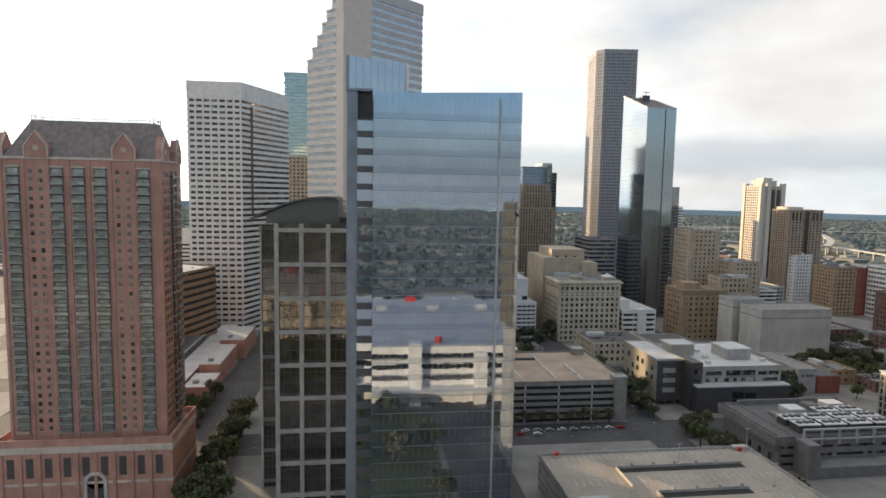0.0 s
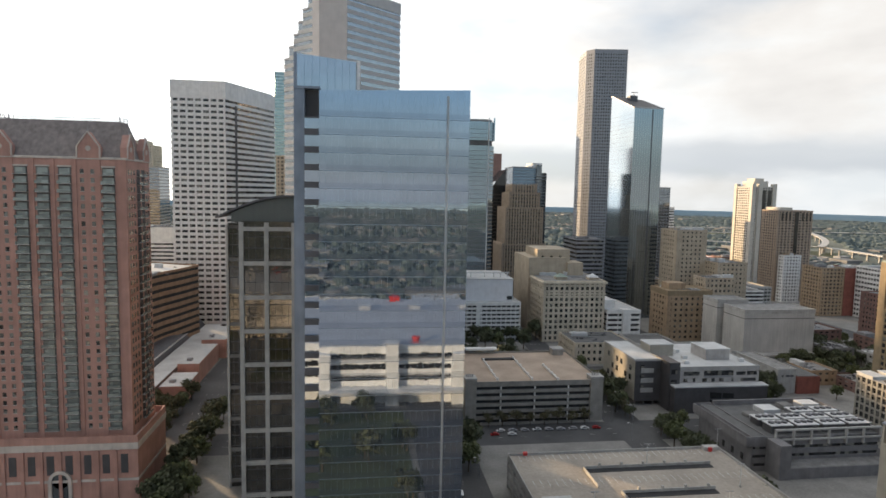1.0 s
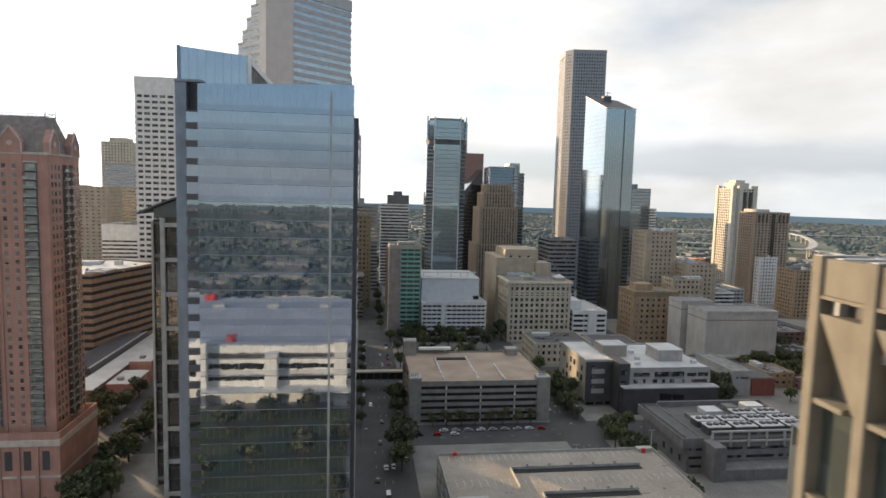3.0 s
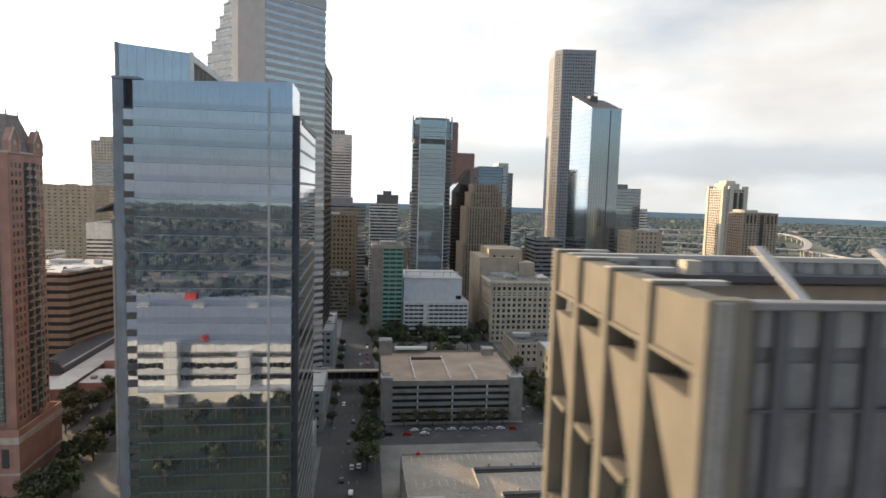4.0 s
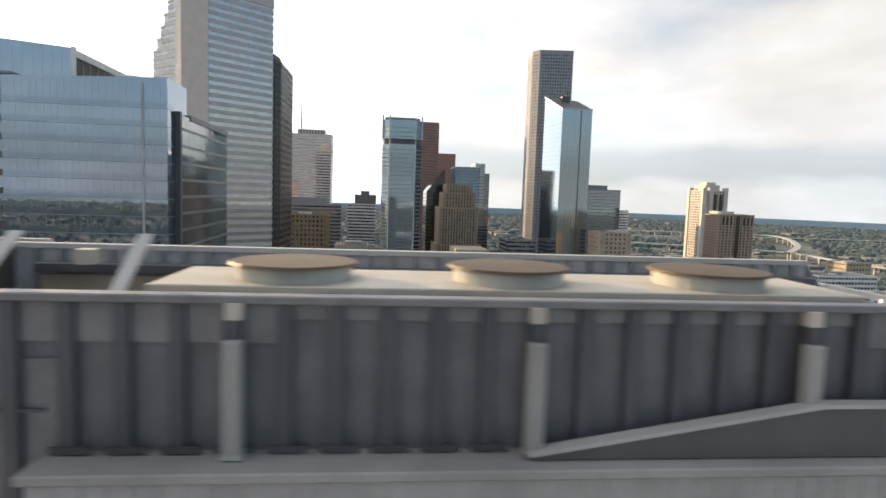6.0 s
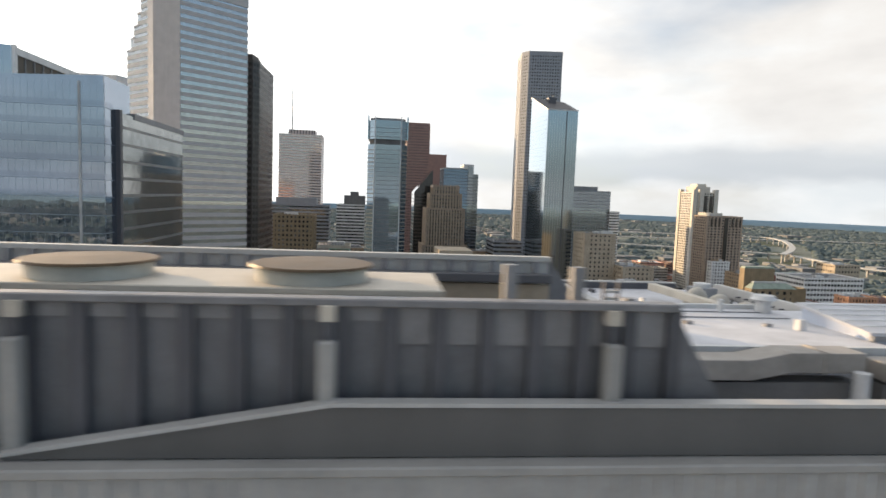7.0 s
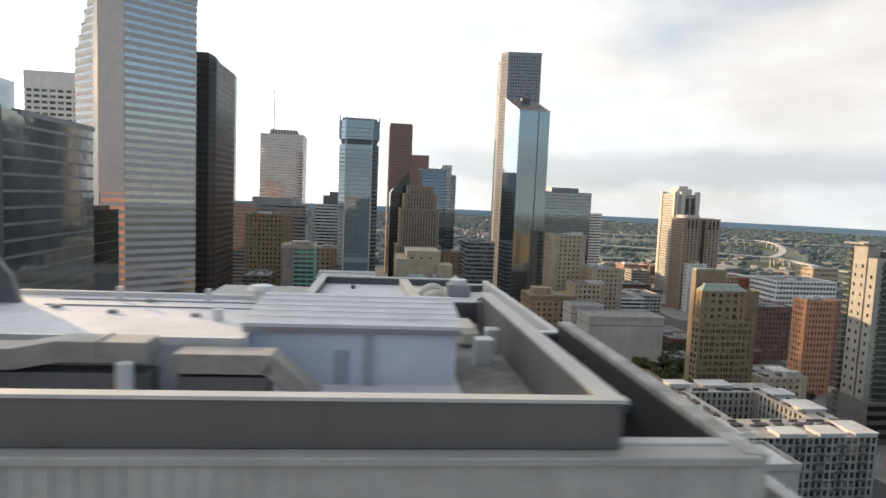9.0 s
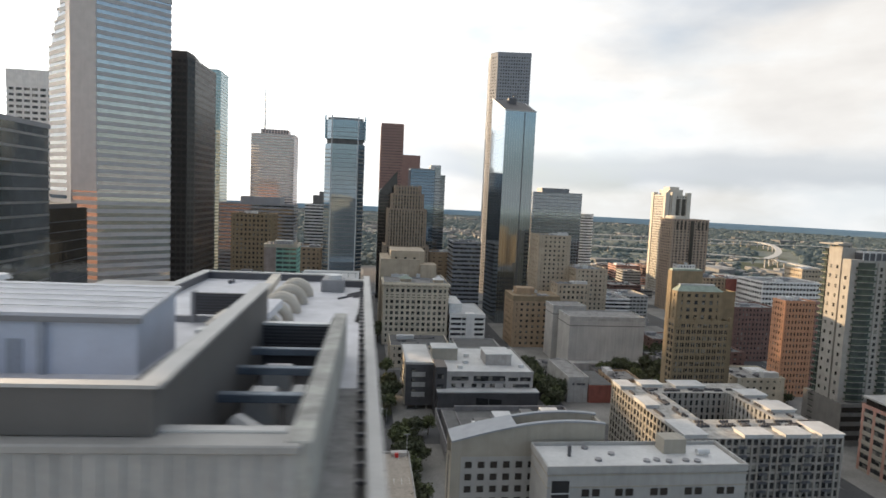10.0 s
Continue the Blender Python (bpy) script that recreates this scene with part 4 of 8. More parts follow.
# stone setback tower
def deco_tower():
    ob = thing("stone_setback_tower", (187, 650, 0), "tan stone art deco tower stepping back to a crown", "building")
    for k, (x0, x1, y0, y1, za, zb, nf) in enumerate(((163, 212, 636, 680, 0, 66, 17), (166.5, 208.5, 638, 678, 66, 106, 11), (170.5, 205, 641, 675, 106, 122, 4), (174, 202, 643, 672, 122, 131, 2))):
        part("tier_core", Solid().box(x0, x1, y0, y1, za, zb), GLASS_DARK, ob)
        bands(ob, "floor_band", rect(x0, x1, y0, y1), [za + i * (zb - za) / nf for i in range(nf)], (zb - za) / nf * 0.34, 0.05, TAN_STONE)
        n = max(5, round((x1 - x0) / 3.1))
        piers(ob, "stone_pier", (x0, y0), (x1, y0), n, za, zb + 1.5, 1.7, 0.4, DECO_STONE)
        piers(ob, "stone_pier", (x1, y0), (x1, y1), n - 2, za, zb + 1.5, 1.7, 0.4, DECO_STONE)
        piers(ob, "stone_pier", (x0, y1), (x0, y0), n - 2, za, zb + 1.5, 1.7, 0.4, DECO_STONE)
        part("setback_roof", Solid().prism(grow(rect(x0, x1, y0, y1), 0.3), zb - 0.6, zb + 0.5), DECO_STONE, ob)
    return ob


deco_tower()

# the tallest tower, grey granite, one side cut
jp = block_building("tall_granite_tower", "very tall grey granite tower with small square windows", [(293.5, 752), (300, 741), (341, 735), (346, 785), (298, 790)], 304, 75, GREY_GRANITE, GLASS_DARK, band=0.5, proud=0.2, bay=3.3, pier=1.7, pier_proud=0.06, units=0, top_blank=4, roof=GREY_ROOF)


# glass tower with a sloping top
def wedge_tower():
    ob = thing("wedge_glass_tower", (287, 585, 0), "sleek blue glass tower with a sloping folded roof", "building")
    poly = [(273.0, 561), (303, 561), (304, 609), (269.6, 609)]
    part("glass_shaft", Solid().prism(poly, 0, [207, 207, 222, 225]), glazing("silver_blue_glass", (0.30, 0.345, 0.375), metal=0.9, rough=0.08, wave=0.004, rand=0.05), ob)
    fl = part("floor_line", Solid().prism(grow(poly, 0.05), 4, 4.22), glazing("wedge_spandrel_glass", (0.22, 0.25, 0.275), metal=0.85, rough=0.12, wave=0.004, rand=0.05), ob)
    for i in range(1, 47):
        again(fl, dz=i * 4.3)
    piers(ob, "mullion", poly[0], poly[1], 12, 0, 206.5, 0.12, 0.08, METAL_GREY)
    part("centre_seam", Solid().box(291.6, 292.3, 560.6, 561.2, 0, 206), METAL_DARK, ob)
    tops = [(x, y, z) for (x, y), z in zip(grow(poly, 0.15), (207.2, 207.2, 222.2, 225.2))]
    for p, q in zip(tops, tops[1:] + tops[:1]):
        part("roof_edge", Solid().bar(p, q, 0.9, 0.8), METAL_LIGHT, ob)
    part("roof_well", Solid().prism(grow(poly, -1.2), 206.0, [207.6, 207.6, 222.4, 225.3]), CHARCOAL, ob, "dark sunken roof well")
    part("roof_plant", Solid().box(283, 291, 594, 602, 212, 224.5), METAL_DARK, ob)
    part("mast", Solid().bar((288, 597, 225), (288, 597, 229), 0.5, 0.5).bar((285, 597, 228), (292, 597, 228), 0.5, 0.5), METAL_DARK, ob)
    return ob


wedge_tower()

# twin residential towers on the right
CREAM = surface("cream_stone", (0.56, 0.52, 0.455), 0.8, vary=0.1)
PALE_BROWN = surface("pale_brown_stone", (0.36, 0.275, 0.21), 0.85, vary=0.12)
tw = thing("cream_apartment_tower", (580, 810, 0), "cream apartment tower with corner turrets and dark window bays", "building")
block_building("", "", rect(560, 596, 789, 828), 138, 38, CREAM, GLASS_DARK, band=0.36, proud=0.2, bay=4.2, pier=1.6, units=0, parent=tw)
for x, y in ((562, 790), (572, 790), (594, 790), (562, 826), (594, 826)):
    part("turret", Solid().box(x - 3, x + 3, y - 3, y + 3, 0, 143), CREAM, tw)
for x in (576.2, 584.6):
    part("tall_bay", Solid().box(x, x + 4.4, 787.6, 789.5, 8, 134), GLASS_COAL, tw, "tall dark window bay")
part("crown", Solid().box(567, 589, 796, 822, 138, 147), CREAM, tw)
part("crown_upper", Solid().box(571, 585, 800, 818, 147, 151), CREAM, tw)
tb = thing("brown_apartment_tower", (520, 668, 0), "tan and brown apartment tower with paired bays", "building")
block_building("", "", rect(499, 544, 650, 679), 107.5, 33, PALE_BROWN, GLASS_DARK, band=0.42, proud=0.2, bay=4.4, pier=1.9, units=0, parent=tb)
# dark strip in front of the wall, painting the shade of a deep slot
part("deep_slot", Solid().box(521, 525.5, 649.0, 652, 0, 107.0), GLASS_COAL, tb, "near-black strip painting a deep shaded slot")
for x in (503.5, 508.5, 513.5, 530, 535, 540):
    part("attic_slot", Solid().box(x, x + 2.0, 649.3, 650, 96, 105.5), GLASS_COAL, tb)
part("tower_cap", Solid().box(505, 521, 655, 680, 106, 112), CREAM, tb)
part("tower_cap", Solid().box(526, 540, 656, 680, 106, 109), PALE_BROWN, tb)

gg = block_building("grey_glass_block", "broad grey mirror-glass office block", rect(371, 441, 797, 840), 134, 30, surface("glass_mullion_grey", (0.3, 0.3, 0.3), 0.4), GLASS_BLOCK, band=0.14, proud=0.1, bay=4.0, pier=0.3, units=0)
part("plant_room", Solid().box(385, 424, 803, 830, 134, 141), METAL_GREY, gg)
cy = thing("round_white_tower", (473, 870, 0), "small round white tower with ribbon windows", "building")
rnd = [(473 + 13.5 * math.cos(2 * math.pi * i / 20), 870 + 13.5 * math.sin(2 * math.pi * i / 20)) for i in range(20)]
part("glazed_core", Solid().prism(rnd, 0, 106), GLASS_DARK, cy)
bands(cy, "floor_band", rnd, [4.2 * i for i in range(25)], 2.3, 0.3, WHITE_WALL)
part("roof", Solid().prism(grow(rnd, 0.4), 104, 106.6), WHITE_WALL, cy)

# ---- the middle ground ----
def parking_garage(name, label, x0, x1, y0, y1, h, levels, wall, roof, posts, stairs=True):
    """Open parking decks: slabs with solid rails, columns, a near-black core as painted inside shade, a roof deck with
    curbs.
    """
    ob = thing(name, ((x0 + x1) / 2, (y0 + y1) / 2, 0), label, "parking garage")
    part("dark_inside", Solid().box(x0 + 1.2, x1 - 1.2, y0 + 1.2, y1 - 1.2, 0, h - 0.5), surface("garage_inside_shade", (0.03, 0.03, 0.032), 0.9), ob)
    step = h / levels
    bands(ob, "deck_rail", rect(x0, x1, y0, y1), [i * step + step * 0.52 for i in range(levels)], step * 0.48, 0.0, wall)
    piers(ob, "column", (x0, y0 + 0.3), (x1, y0 + 0.3), posts, 0, h - 0.3, 0.6, 0.12, WHITE_WALL if wall is GARAGE_TAN else wall)
    piers(ob, "column", (x0 + 0.3, y1), (x0 + 0.3, y0), posts, 0, h - 0.3, 0.7, 0.45, wall)
    part("roof_deck", Solid().box(x0 + 0.5, x1 - 0.5, y0 + 0.5, y1 - 0.5, h - 0.4, h + 0.05), roof, ob)
    part("roof_rail", Solid().ring(rect(x0 - 0.05, x1 + 0.05, y0 - 0.05, y1 + 0.05), 0.35, h - 0.3, h + 1.05), wall, ob, bevel=0.04)
    return ob


gr = parking_garage("tan_parking_garage", "tan concrete parking garage with open decks and corner stair towers", 67, 141, 300, 360, 21.5, 6, GARAGE_TAN, GARAGE_ROOF, 4)
for x0, x1, y0, y1, h in ((66.3, 72.2, 299.2, 306, 24.4), (134.6, 141.6, 299.2, 306, 24.0), (66.5, 74, 354, 360.6, 30.5), (130, 137, 352, 358, 25.5)):
    st = part("stair_tower", Solid().box(x0, x1, y0, y1, 0, h), GARAGE_TAN, gr, bevel=0.1)
    part("tower_cap", Solid().box(x0 - 0.2, x1 + 0.2, y0 - 0.2, y1 + 0.2, h - 0.5, h + 0.3), CONCRETE, st)
# near-black slab on the deck, painting the shade of a ramp opening
part("ramp_slot", Solid().box(84, 104, 343.2, 346.5, 21.5, 22.3), surface("garage_inside_shade", (0.03, 0.03, 0.032), 0.9), gr, "near-black slab painting a shaded ramp opening")
for x, ya, yb in ((84.5, 305, 343), (103.5, 305, 346), (117.5, 303, 330)):
    part("ramp_curb", Solid().box(x - 0.25, x + 0.25, ya, yb, 21.5, 22.5), WHITE_WALL, gr)
    for i in range(6):
        yy = ya + (yb - ya) * i / 5
        part("bollard", Solid().box(x - 0.5, x + 0.5, yy - 0.5, yy + 0.5, 21.5, 23.0), WHITE_WALL, gr)
for x in (69, 138):
    for i in range(4):
        part("vent_pipe", Solid().tube((x - 1.8 + i * 1.1, 302, 24.2), (x - 1.8 + i * 1.1, 302, 26.4), 0.3, 0.3, 8), METAL_GREY, gr)
part("rear_canopy", Solid().box(76, 96, 357, 361, 24, 25.2), WHITE_WALL, gr)

# foreground deck with painted bays, ramp cuts and lamps
dk = parking_garage("rooftop_parking_deck", "pale concrete rooftop parking deck with painted bays", 70, 162.5, 150, 231, 13.6, 4, CONCRETE, surface("deck_concrete", (0.34, 0.30, 0.255), 0.85, vary=0.2, scale=0.05, fine=0.9), 8)
bay_lines = Solid()
for row, (ya, yb) in enumerate(((225, 230.5), (204, 209), (186, 191), (170, 175))):
    for i in range(31):
        x = 74 + i * 2.9
        bay_lines.box(x, x + 0.14, ya, yb, 13.66, 13.675)
part("bay_lines", bay_lines, PAINT_WHITE, dk, kind="stuff")
for (x0, x1, y0, y1) in ((97, 150, 213.0, 216.0), (104, 140, 193.0, 196.2)):
    # thin near-black slab in place of the shaded ramp well
    part("ramp_cut", Solid().box(x0, x1, y0, y1, 13.66, 13.8), surface("garage_inside_shade", (0.03, 0.03, 0.032), 0.9), dk, "near-black slab painting a shaded ramp cut")
    part("ramp_wall", Solid().box(x0 - 0.2, x1 + 0.2, y1, y1 + 0.35, 13.66, 14.9), CONCRETE, dk)
    part("ramp_wall", Solid().box(x0 - 0.35, x0, y0 - 12, y1, 13.66, 14.9), CONCRETE, dk)
    for i in range(int((x1 - x0) / 9)):
        part("ramp_post", Solid().box(x0 + 6 + i * 9, x0 + 6.8 + i * 9, y1 - 0.2, y1 + 0.6, 13.66, 16.0), CONCRETE, dk)
part("stair_house", Solid().box(72, 82, 178, 190, 13.6, 17.0), surface("slate_blue_wall", (0.17, 0.23, 0.29), 0.7), dk, "slate-blue stair house")
part("stair_house_roof", Solid().box(71.8, 82.2, 177.8, 190.2, 17.0, 17.25), WHITE_ROOF, dk)
part("red_box", Solid().box(76, 77.6, 228.6, 230, 14.4, 15.6), RED_PAINT, dk, "red rooftop tank")
part("red_box", Solid().box(156.5, 157.9, 227, 228, 13.7, 15.4), RED_PAINT, dk, "red rooftop tank")
part("entry_bulkhead", Solid().box(155, 161.5, 228, 230.8, 13.6, 15.2), CONCRETE, dk)
dk.location.x += 2.5


def lamp_mast(x, y, z, h, arms=2):
    ob = thing("parking_lamp", (x, y, z), "slim grey steel lamp mast with twin heads", "lamp post", "parking lamps")
    part("mast", Solid().tube((x, y, z), (x, y, z + h), 0.16, 0.09, 8), METAL_LIGHT, ob)
    part("base", Solid().tube((x, y, z), (x, y, z + 0.8), 0.4, 0.4, 8), CONCRETE, ob)
    for s in (-1, 1)[:arms]:
        part("lamp_head", Solid().box(x + s * 0.2, x + s * 1.4, y - 0.25, y + 0.25, z + h - 0.25, z + h - 0.05), METAL_GREY, ob)
    return ob


for x, y in ((126.2, 217.4), (153, 197), (164, 229.5), (136, 178), (90, 182)):
    lamp_mast(x, y, 13.65, 9.0)

# grey utility building with roof fans
gd = block_building("grey_plant_building", "grey concrete plant building with open frames and roof fans", rect(178, 240, 231, 272), 15.6, 4, PLANT_GREY, GLASS_DARK, band=0.62, proud=0.35, bay=0, units=0, roof=DARK_ROOF, parapet=0.4, bare=(3,))
part("screen_left", Solid().ring(rect(174.8, 184.5, 230.4, 274.0), 0.5, 11.6, 16.2), PLANT_GREY, gd)
part("screen_back", Solid().box(184, 240, 271.4, 272.4, 15.6, 18.0), PLANT_GREY, gd)
part("screen_right", Solid().box(239.6, 240.6, 231, 272, 15.6, 18.0), PLANT_GREY, gd)
for z in (14.6, 19.0):
    part("frame_beam", Solid().box(188, 240.5, 229.6, 230.4, z - 0.4, z + 0.4), CONCRETE, gd)
for i in range(7):
    part("frame_post", Solid().box(188 + i * 8.7, 188.7 + i * 8.7, 229.5, 230.5, 12, 19.2), CONCRETE, gd)
part("stair_block", Solid().box(184.5, 190, 221.5, 231, 0, 15.5), PLANT_GREY, gd, bevel=0.1)
part("low_wing", Solid().box(190, 240, 222, 231, 0, 5.0), PLANT_GREY, gd)
part("low_wing_roof", Solid().box(190.5, 239.5, 222.5, 230, 5.0, 5.2), GREY_ROOF, gd)
for j, (rows_y, n) in enumerate(((234, 4), (243, 4), (252.5, 2))):
    for i in range(n):
        fx = (189 if j < 2 else 214) + i * 13
        fan = part("chiller", Solid().box(fx, fx + 10.5, rows_y, rows_y + 6, 15.7, 19.2 - 0.5 * j), CHARCOAL if j < 2 else METAL_GREY, gd)
        part("chiller_top", Solid().box(fx - 0.3, fx + 10.8, rows_y - 0.3, rows_y + 6.3, 19.2 - 0.5 * j, 19.6 - 0.5 * j), METAL_LIGHT, fan)
        for k in range(3):
            part("fan_ring", Solid().tube((fx + 2 + k * 3.2, rows_y + 3, 19.6 - 0.5 * j), (fx + 2 + k * 3.2, rows_y + 3, 20.3 - 0.5 * j), 1.35, 1.35, 14), METAL_DARK, fan)
for k, (x0, x1, y0, y1, h) in enumerate(((191, 199, 253, 258, 1.6), (201, 210, 256, 264, 2.6), (216, 222, 262, 268, 2.2), (226, 235, 261, 268, 3.0))):
    u = part("air_handler", Solid().box(x0, x1, y0, y1, 15.7, 15.7 + h), METAL_LIGHT if k % 2 else CONCRETE_DARK, gd, bevel=0.12)
    part("handler_duct", Solid().bar((x0 + 1, y0 - 2.5, 16.4), (x0 + 1, y0 + 0.2, 16.4), 1.0, 0.9), METAL_LIGHT, u)
for i in range(3):
    part("wall_window", Solid().box(178.2 + 0, 177.4, 236 + i * 7, 238 + i * 7, 3.2, 6.2), GLASS_DARK, gd)

gd.location.x += 6.5
gd.location.y += 4.0

# the white and charcoal school
def school():
    ob = thing("school_building", (208, 345, 0), "white and charcoal school building with a white roof", "building")
    def win(x0, x1, y, z0, z1):
        part("window", Solid().box(x0, x1, y - 0.12, y + 0.25, z0, z1), GLASS_DARK, ob)
    part("west_wing", Solid().box(172.5, 189.5, 329, 372, 3.0, 24.0), BEIGE, ob, "pale west wing")
    part("west_front", Solid().box(172.8, 189.2, 328.5, 331, 2.6, 24.1), CHARCOAL, ob, "charcoal end wall")
    for k in range(3):
        part("bay_panel", Solid().box(176.5, 184.5, 328.2, 328.8, 7.2 + k * 5.2, 9.6 + k * 5.2), WHITE_STUCCO, ob)
        win(176.0, 178.4, 328.5, 9.8 + k * 5.2, 11.4 + k * 5.2)
    for k in range(3):
        for j in range(6):
            if (j + k) % 3:
                part("side_window", Solid().box(172.2, 172.6, 333 + j * 6.0, 335.4 + j * 6.0, 7.5 + k * 5.2, 10.3 + k * 5.2), GLASS_DARK, ob)
    part("stair_core", Solid().box(189.4, 196, 319, 335, 0, 25.2), CHARCOAL, ob)
    for k in range(4):
        win(190.4, 194.2, 319, 3.2 + k * 5.4, 5.6 + k * 5.4)
    part("main_block", Solid().box(196, 248, 320, 372, 0, 22.0), surface("warm_grey_panel", (0.36, 0.34, 0.325), 0.7), ob)
    part("gymnasium_front", Solid().box(190.5, 250, 314.5, 320.5, 0, 13.6), CHARCOAL, ob, "charcoal brick hall front")
    part("hall_roof", Solid().box(190.2, 250.3, 314.2, 320.2, 13.5, 14.2), WHITE_ROOF, ob)
    part("hall_window", Solid().prism([(213, 314.2), (228, 314.2), (228, 314.8), (213, 314.8)], 4, [11.0, 10.0, 10.0, 11.0]), GLASS_BLACK, ob)
    part("hall_mullion", Solid().box(220.2, 220.6, 314.0, 314.6, 4, 10.6).box(213, 228, 314.0, 314.6, 7.2, 7.6), METAL_DARK, ob)
    for x0, x1, z0, z1 in ((199, 209, 18.2, 20.2), (212, 231, 17.0, 20.6), (233, 239, 18.0, 19.8), (240, 246.5, 18.0, 20.0), (199, 201.5, 14.8, 16.6), (205, 206.5, 14.8, 16.8), (211, 214, 14.8, 16.6), (217, 219, 14.8, 16.6), (222, 225, 14.8, 16.6), (230, 231.4, 14.8, 16.6), (236, 246, 14.8, 16.4)):
        win(x0, x1, 320, z0, z1)
    part("terrace_rail", Solid().box(212, 231, 319.6, 319.9, 17.0, 18.0), METAL_GREY, ob)
    part("white_roof", Solid().box(173, 189, 331.5, 371.5, 24.0, 24.35), WHITE_ROOF, ob)
    part("white_roof", Solid().box(196.4, 247.6, 320.4, 371.5, 22.0, 22.3), WHITE_ROOF, ob)
    part("roof_rail", Solid().ring(rect(172.3, 189.7, 328.4, 372.2), 0.4, 23.9, 24.8), WHITE_STUCCO, ob)
    part("roof_rail", Solid().ring(rect(195.8, 248.2, 319.8, 372.2), 0.4, 21.9, 22.9), WHITE_STUCCO, ob)
    part("plant_room", Solid().box(222, 238, 334, 350, 22.2, 28.0), surface("warm_grey_panel", (0.36, 0.34, 0.325), 0.7), ob)
    part("plant_roof", Solid().box(221.6, 238.4, 333.6, 350.4, 28.0, 28.4), WHITE_ROOF, ob)
    part("stair_room", Solid().box(190, 206, 344, 356, 22.0, 28.5), BEIGE, ob)
    part("stair_roof", Solid().box(189.7, 206.3, 343.7, 356.3, 28.5, 28.9), WHITE_ROOF, ob)
    for x, y in ((210, 338), (213, 352), (205, 328), (243, 330), (241, 356)):
        part("roof_unit", Solid().box(x - 1.6, x + 1.6, y - 1.2, y + 1.2, 22.2, 24.0), METAL_LIGHT, ob, bevel=0.1)
    for x in (174, 180, 186):
        part("stilt", Solid().tube((x, 330.5, 0), (x, 330.5, 3.1), 0.4, 0.4, 8), CONCRETE, ob)
    ob.location, ob.scale = (202.4, 336.0, 0), (0.947, 1.034, 1.11)
    return ob


school()

# classical low building with two flat dark roofs behind the school
lb = block_building("classical_low_building", "low grey stone building with tall windows and a dark roof", rect(164, 206, 404, 440), 15, 3, LIMESTONE_GREY, GLASS_DARK, band=0.5, proud=0.2, bay=4, pier=2.2, units=1, roof=DARK_ROOF, parapet=0.9)
block_building("dark_roof_annex", "low grey annex with a flat dark roof", rect(212, 244, 404, 436), 13, 3, CONCRETE, GLASS_DARK, band=0.55, bay=5, pier=2.4, units=0, roof=DARK_ROOF)

# green banded building beside the street
gn = block_building("green_banded_building", "narrow tall building with green window bands and a plain brown wall", rect(72, 88.6, 487, 512), 74.5, 20, GREEN_PANEL, GLASS_GREEN, band=0.45, proud=0.18, bay=5.5, pier=0.5, units=0, pier_mat=surface("pale_green_panel", (0.28, 0.46, 0.38), 0.6))
part("plain_wing", Solid().box(62.7, 72.2, 486.4, 512, 0, 76.5), surface("pinkish_concrete", (0.36, 0.285, 0.245), 0.85), gn, "plain pinkish-brown wing", bevel=0.1)
part("top_rim", Solid().ring(rect(62.4, 89, 486.2, 512.4), 0.6, 74.6, 77.4), LIMESTONE_GREY, gn)
part("roof_house", Solid().box(70, 84, 494, 506, 75, 79.5), CONCRETE, gn)
for i in range(7):
    part("roof_fan", Solid().tube((68 + i * 2.4, 490, 76), (68 + i * 2.4, 490, 78.6), 0.8, 0.8, 10), METAL_GREY, gn)

# white garage with a blank upper box
wg = parking_garage("white_parking_garage", "white parking garage with rows of openings under a blank white hall", 89.5, 143, 477, 545, 31, 9, WHITE_WALL, WHITE_ROOF, 13)
part("upper_hall", Solid().box(90, 139, 490, 545, 31, 49.5), surface("white_panel", (0.62, 0.62, 0.64), 0.6, vary=0.08), wg, "blank white upper hall")
part("plain_strip", Solid().box(105.5, 109, 476.5, 478, 0, 31), WHITE_WALL, wg)
part("hall_roof", Solid().box(89.6, 139.4, 489.6, 545, 49.3, 49.8), WHITE_ROOF, wg)
for x in (92, 104, 116, 124, 130, 136):
    part("roof_frame_post", Solid().box(x, x + 0.8, 500, 501, 49.6, 53.5), METAL_LIGHT, wg)
part("roof_frame", Solid().box(91, 138, 499.6, 501.4, 53.2, 54.0), METAL_LIGHT, wg)
part("hall_opening", Solid().box(134, 138.5, 489.5, 490.3, 32, 35), GLASS_DARK, wg)


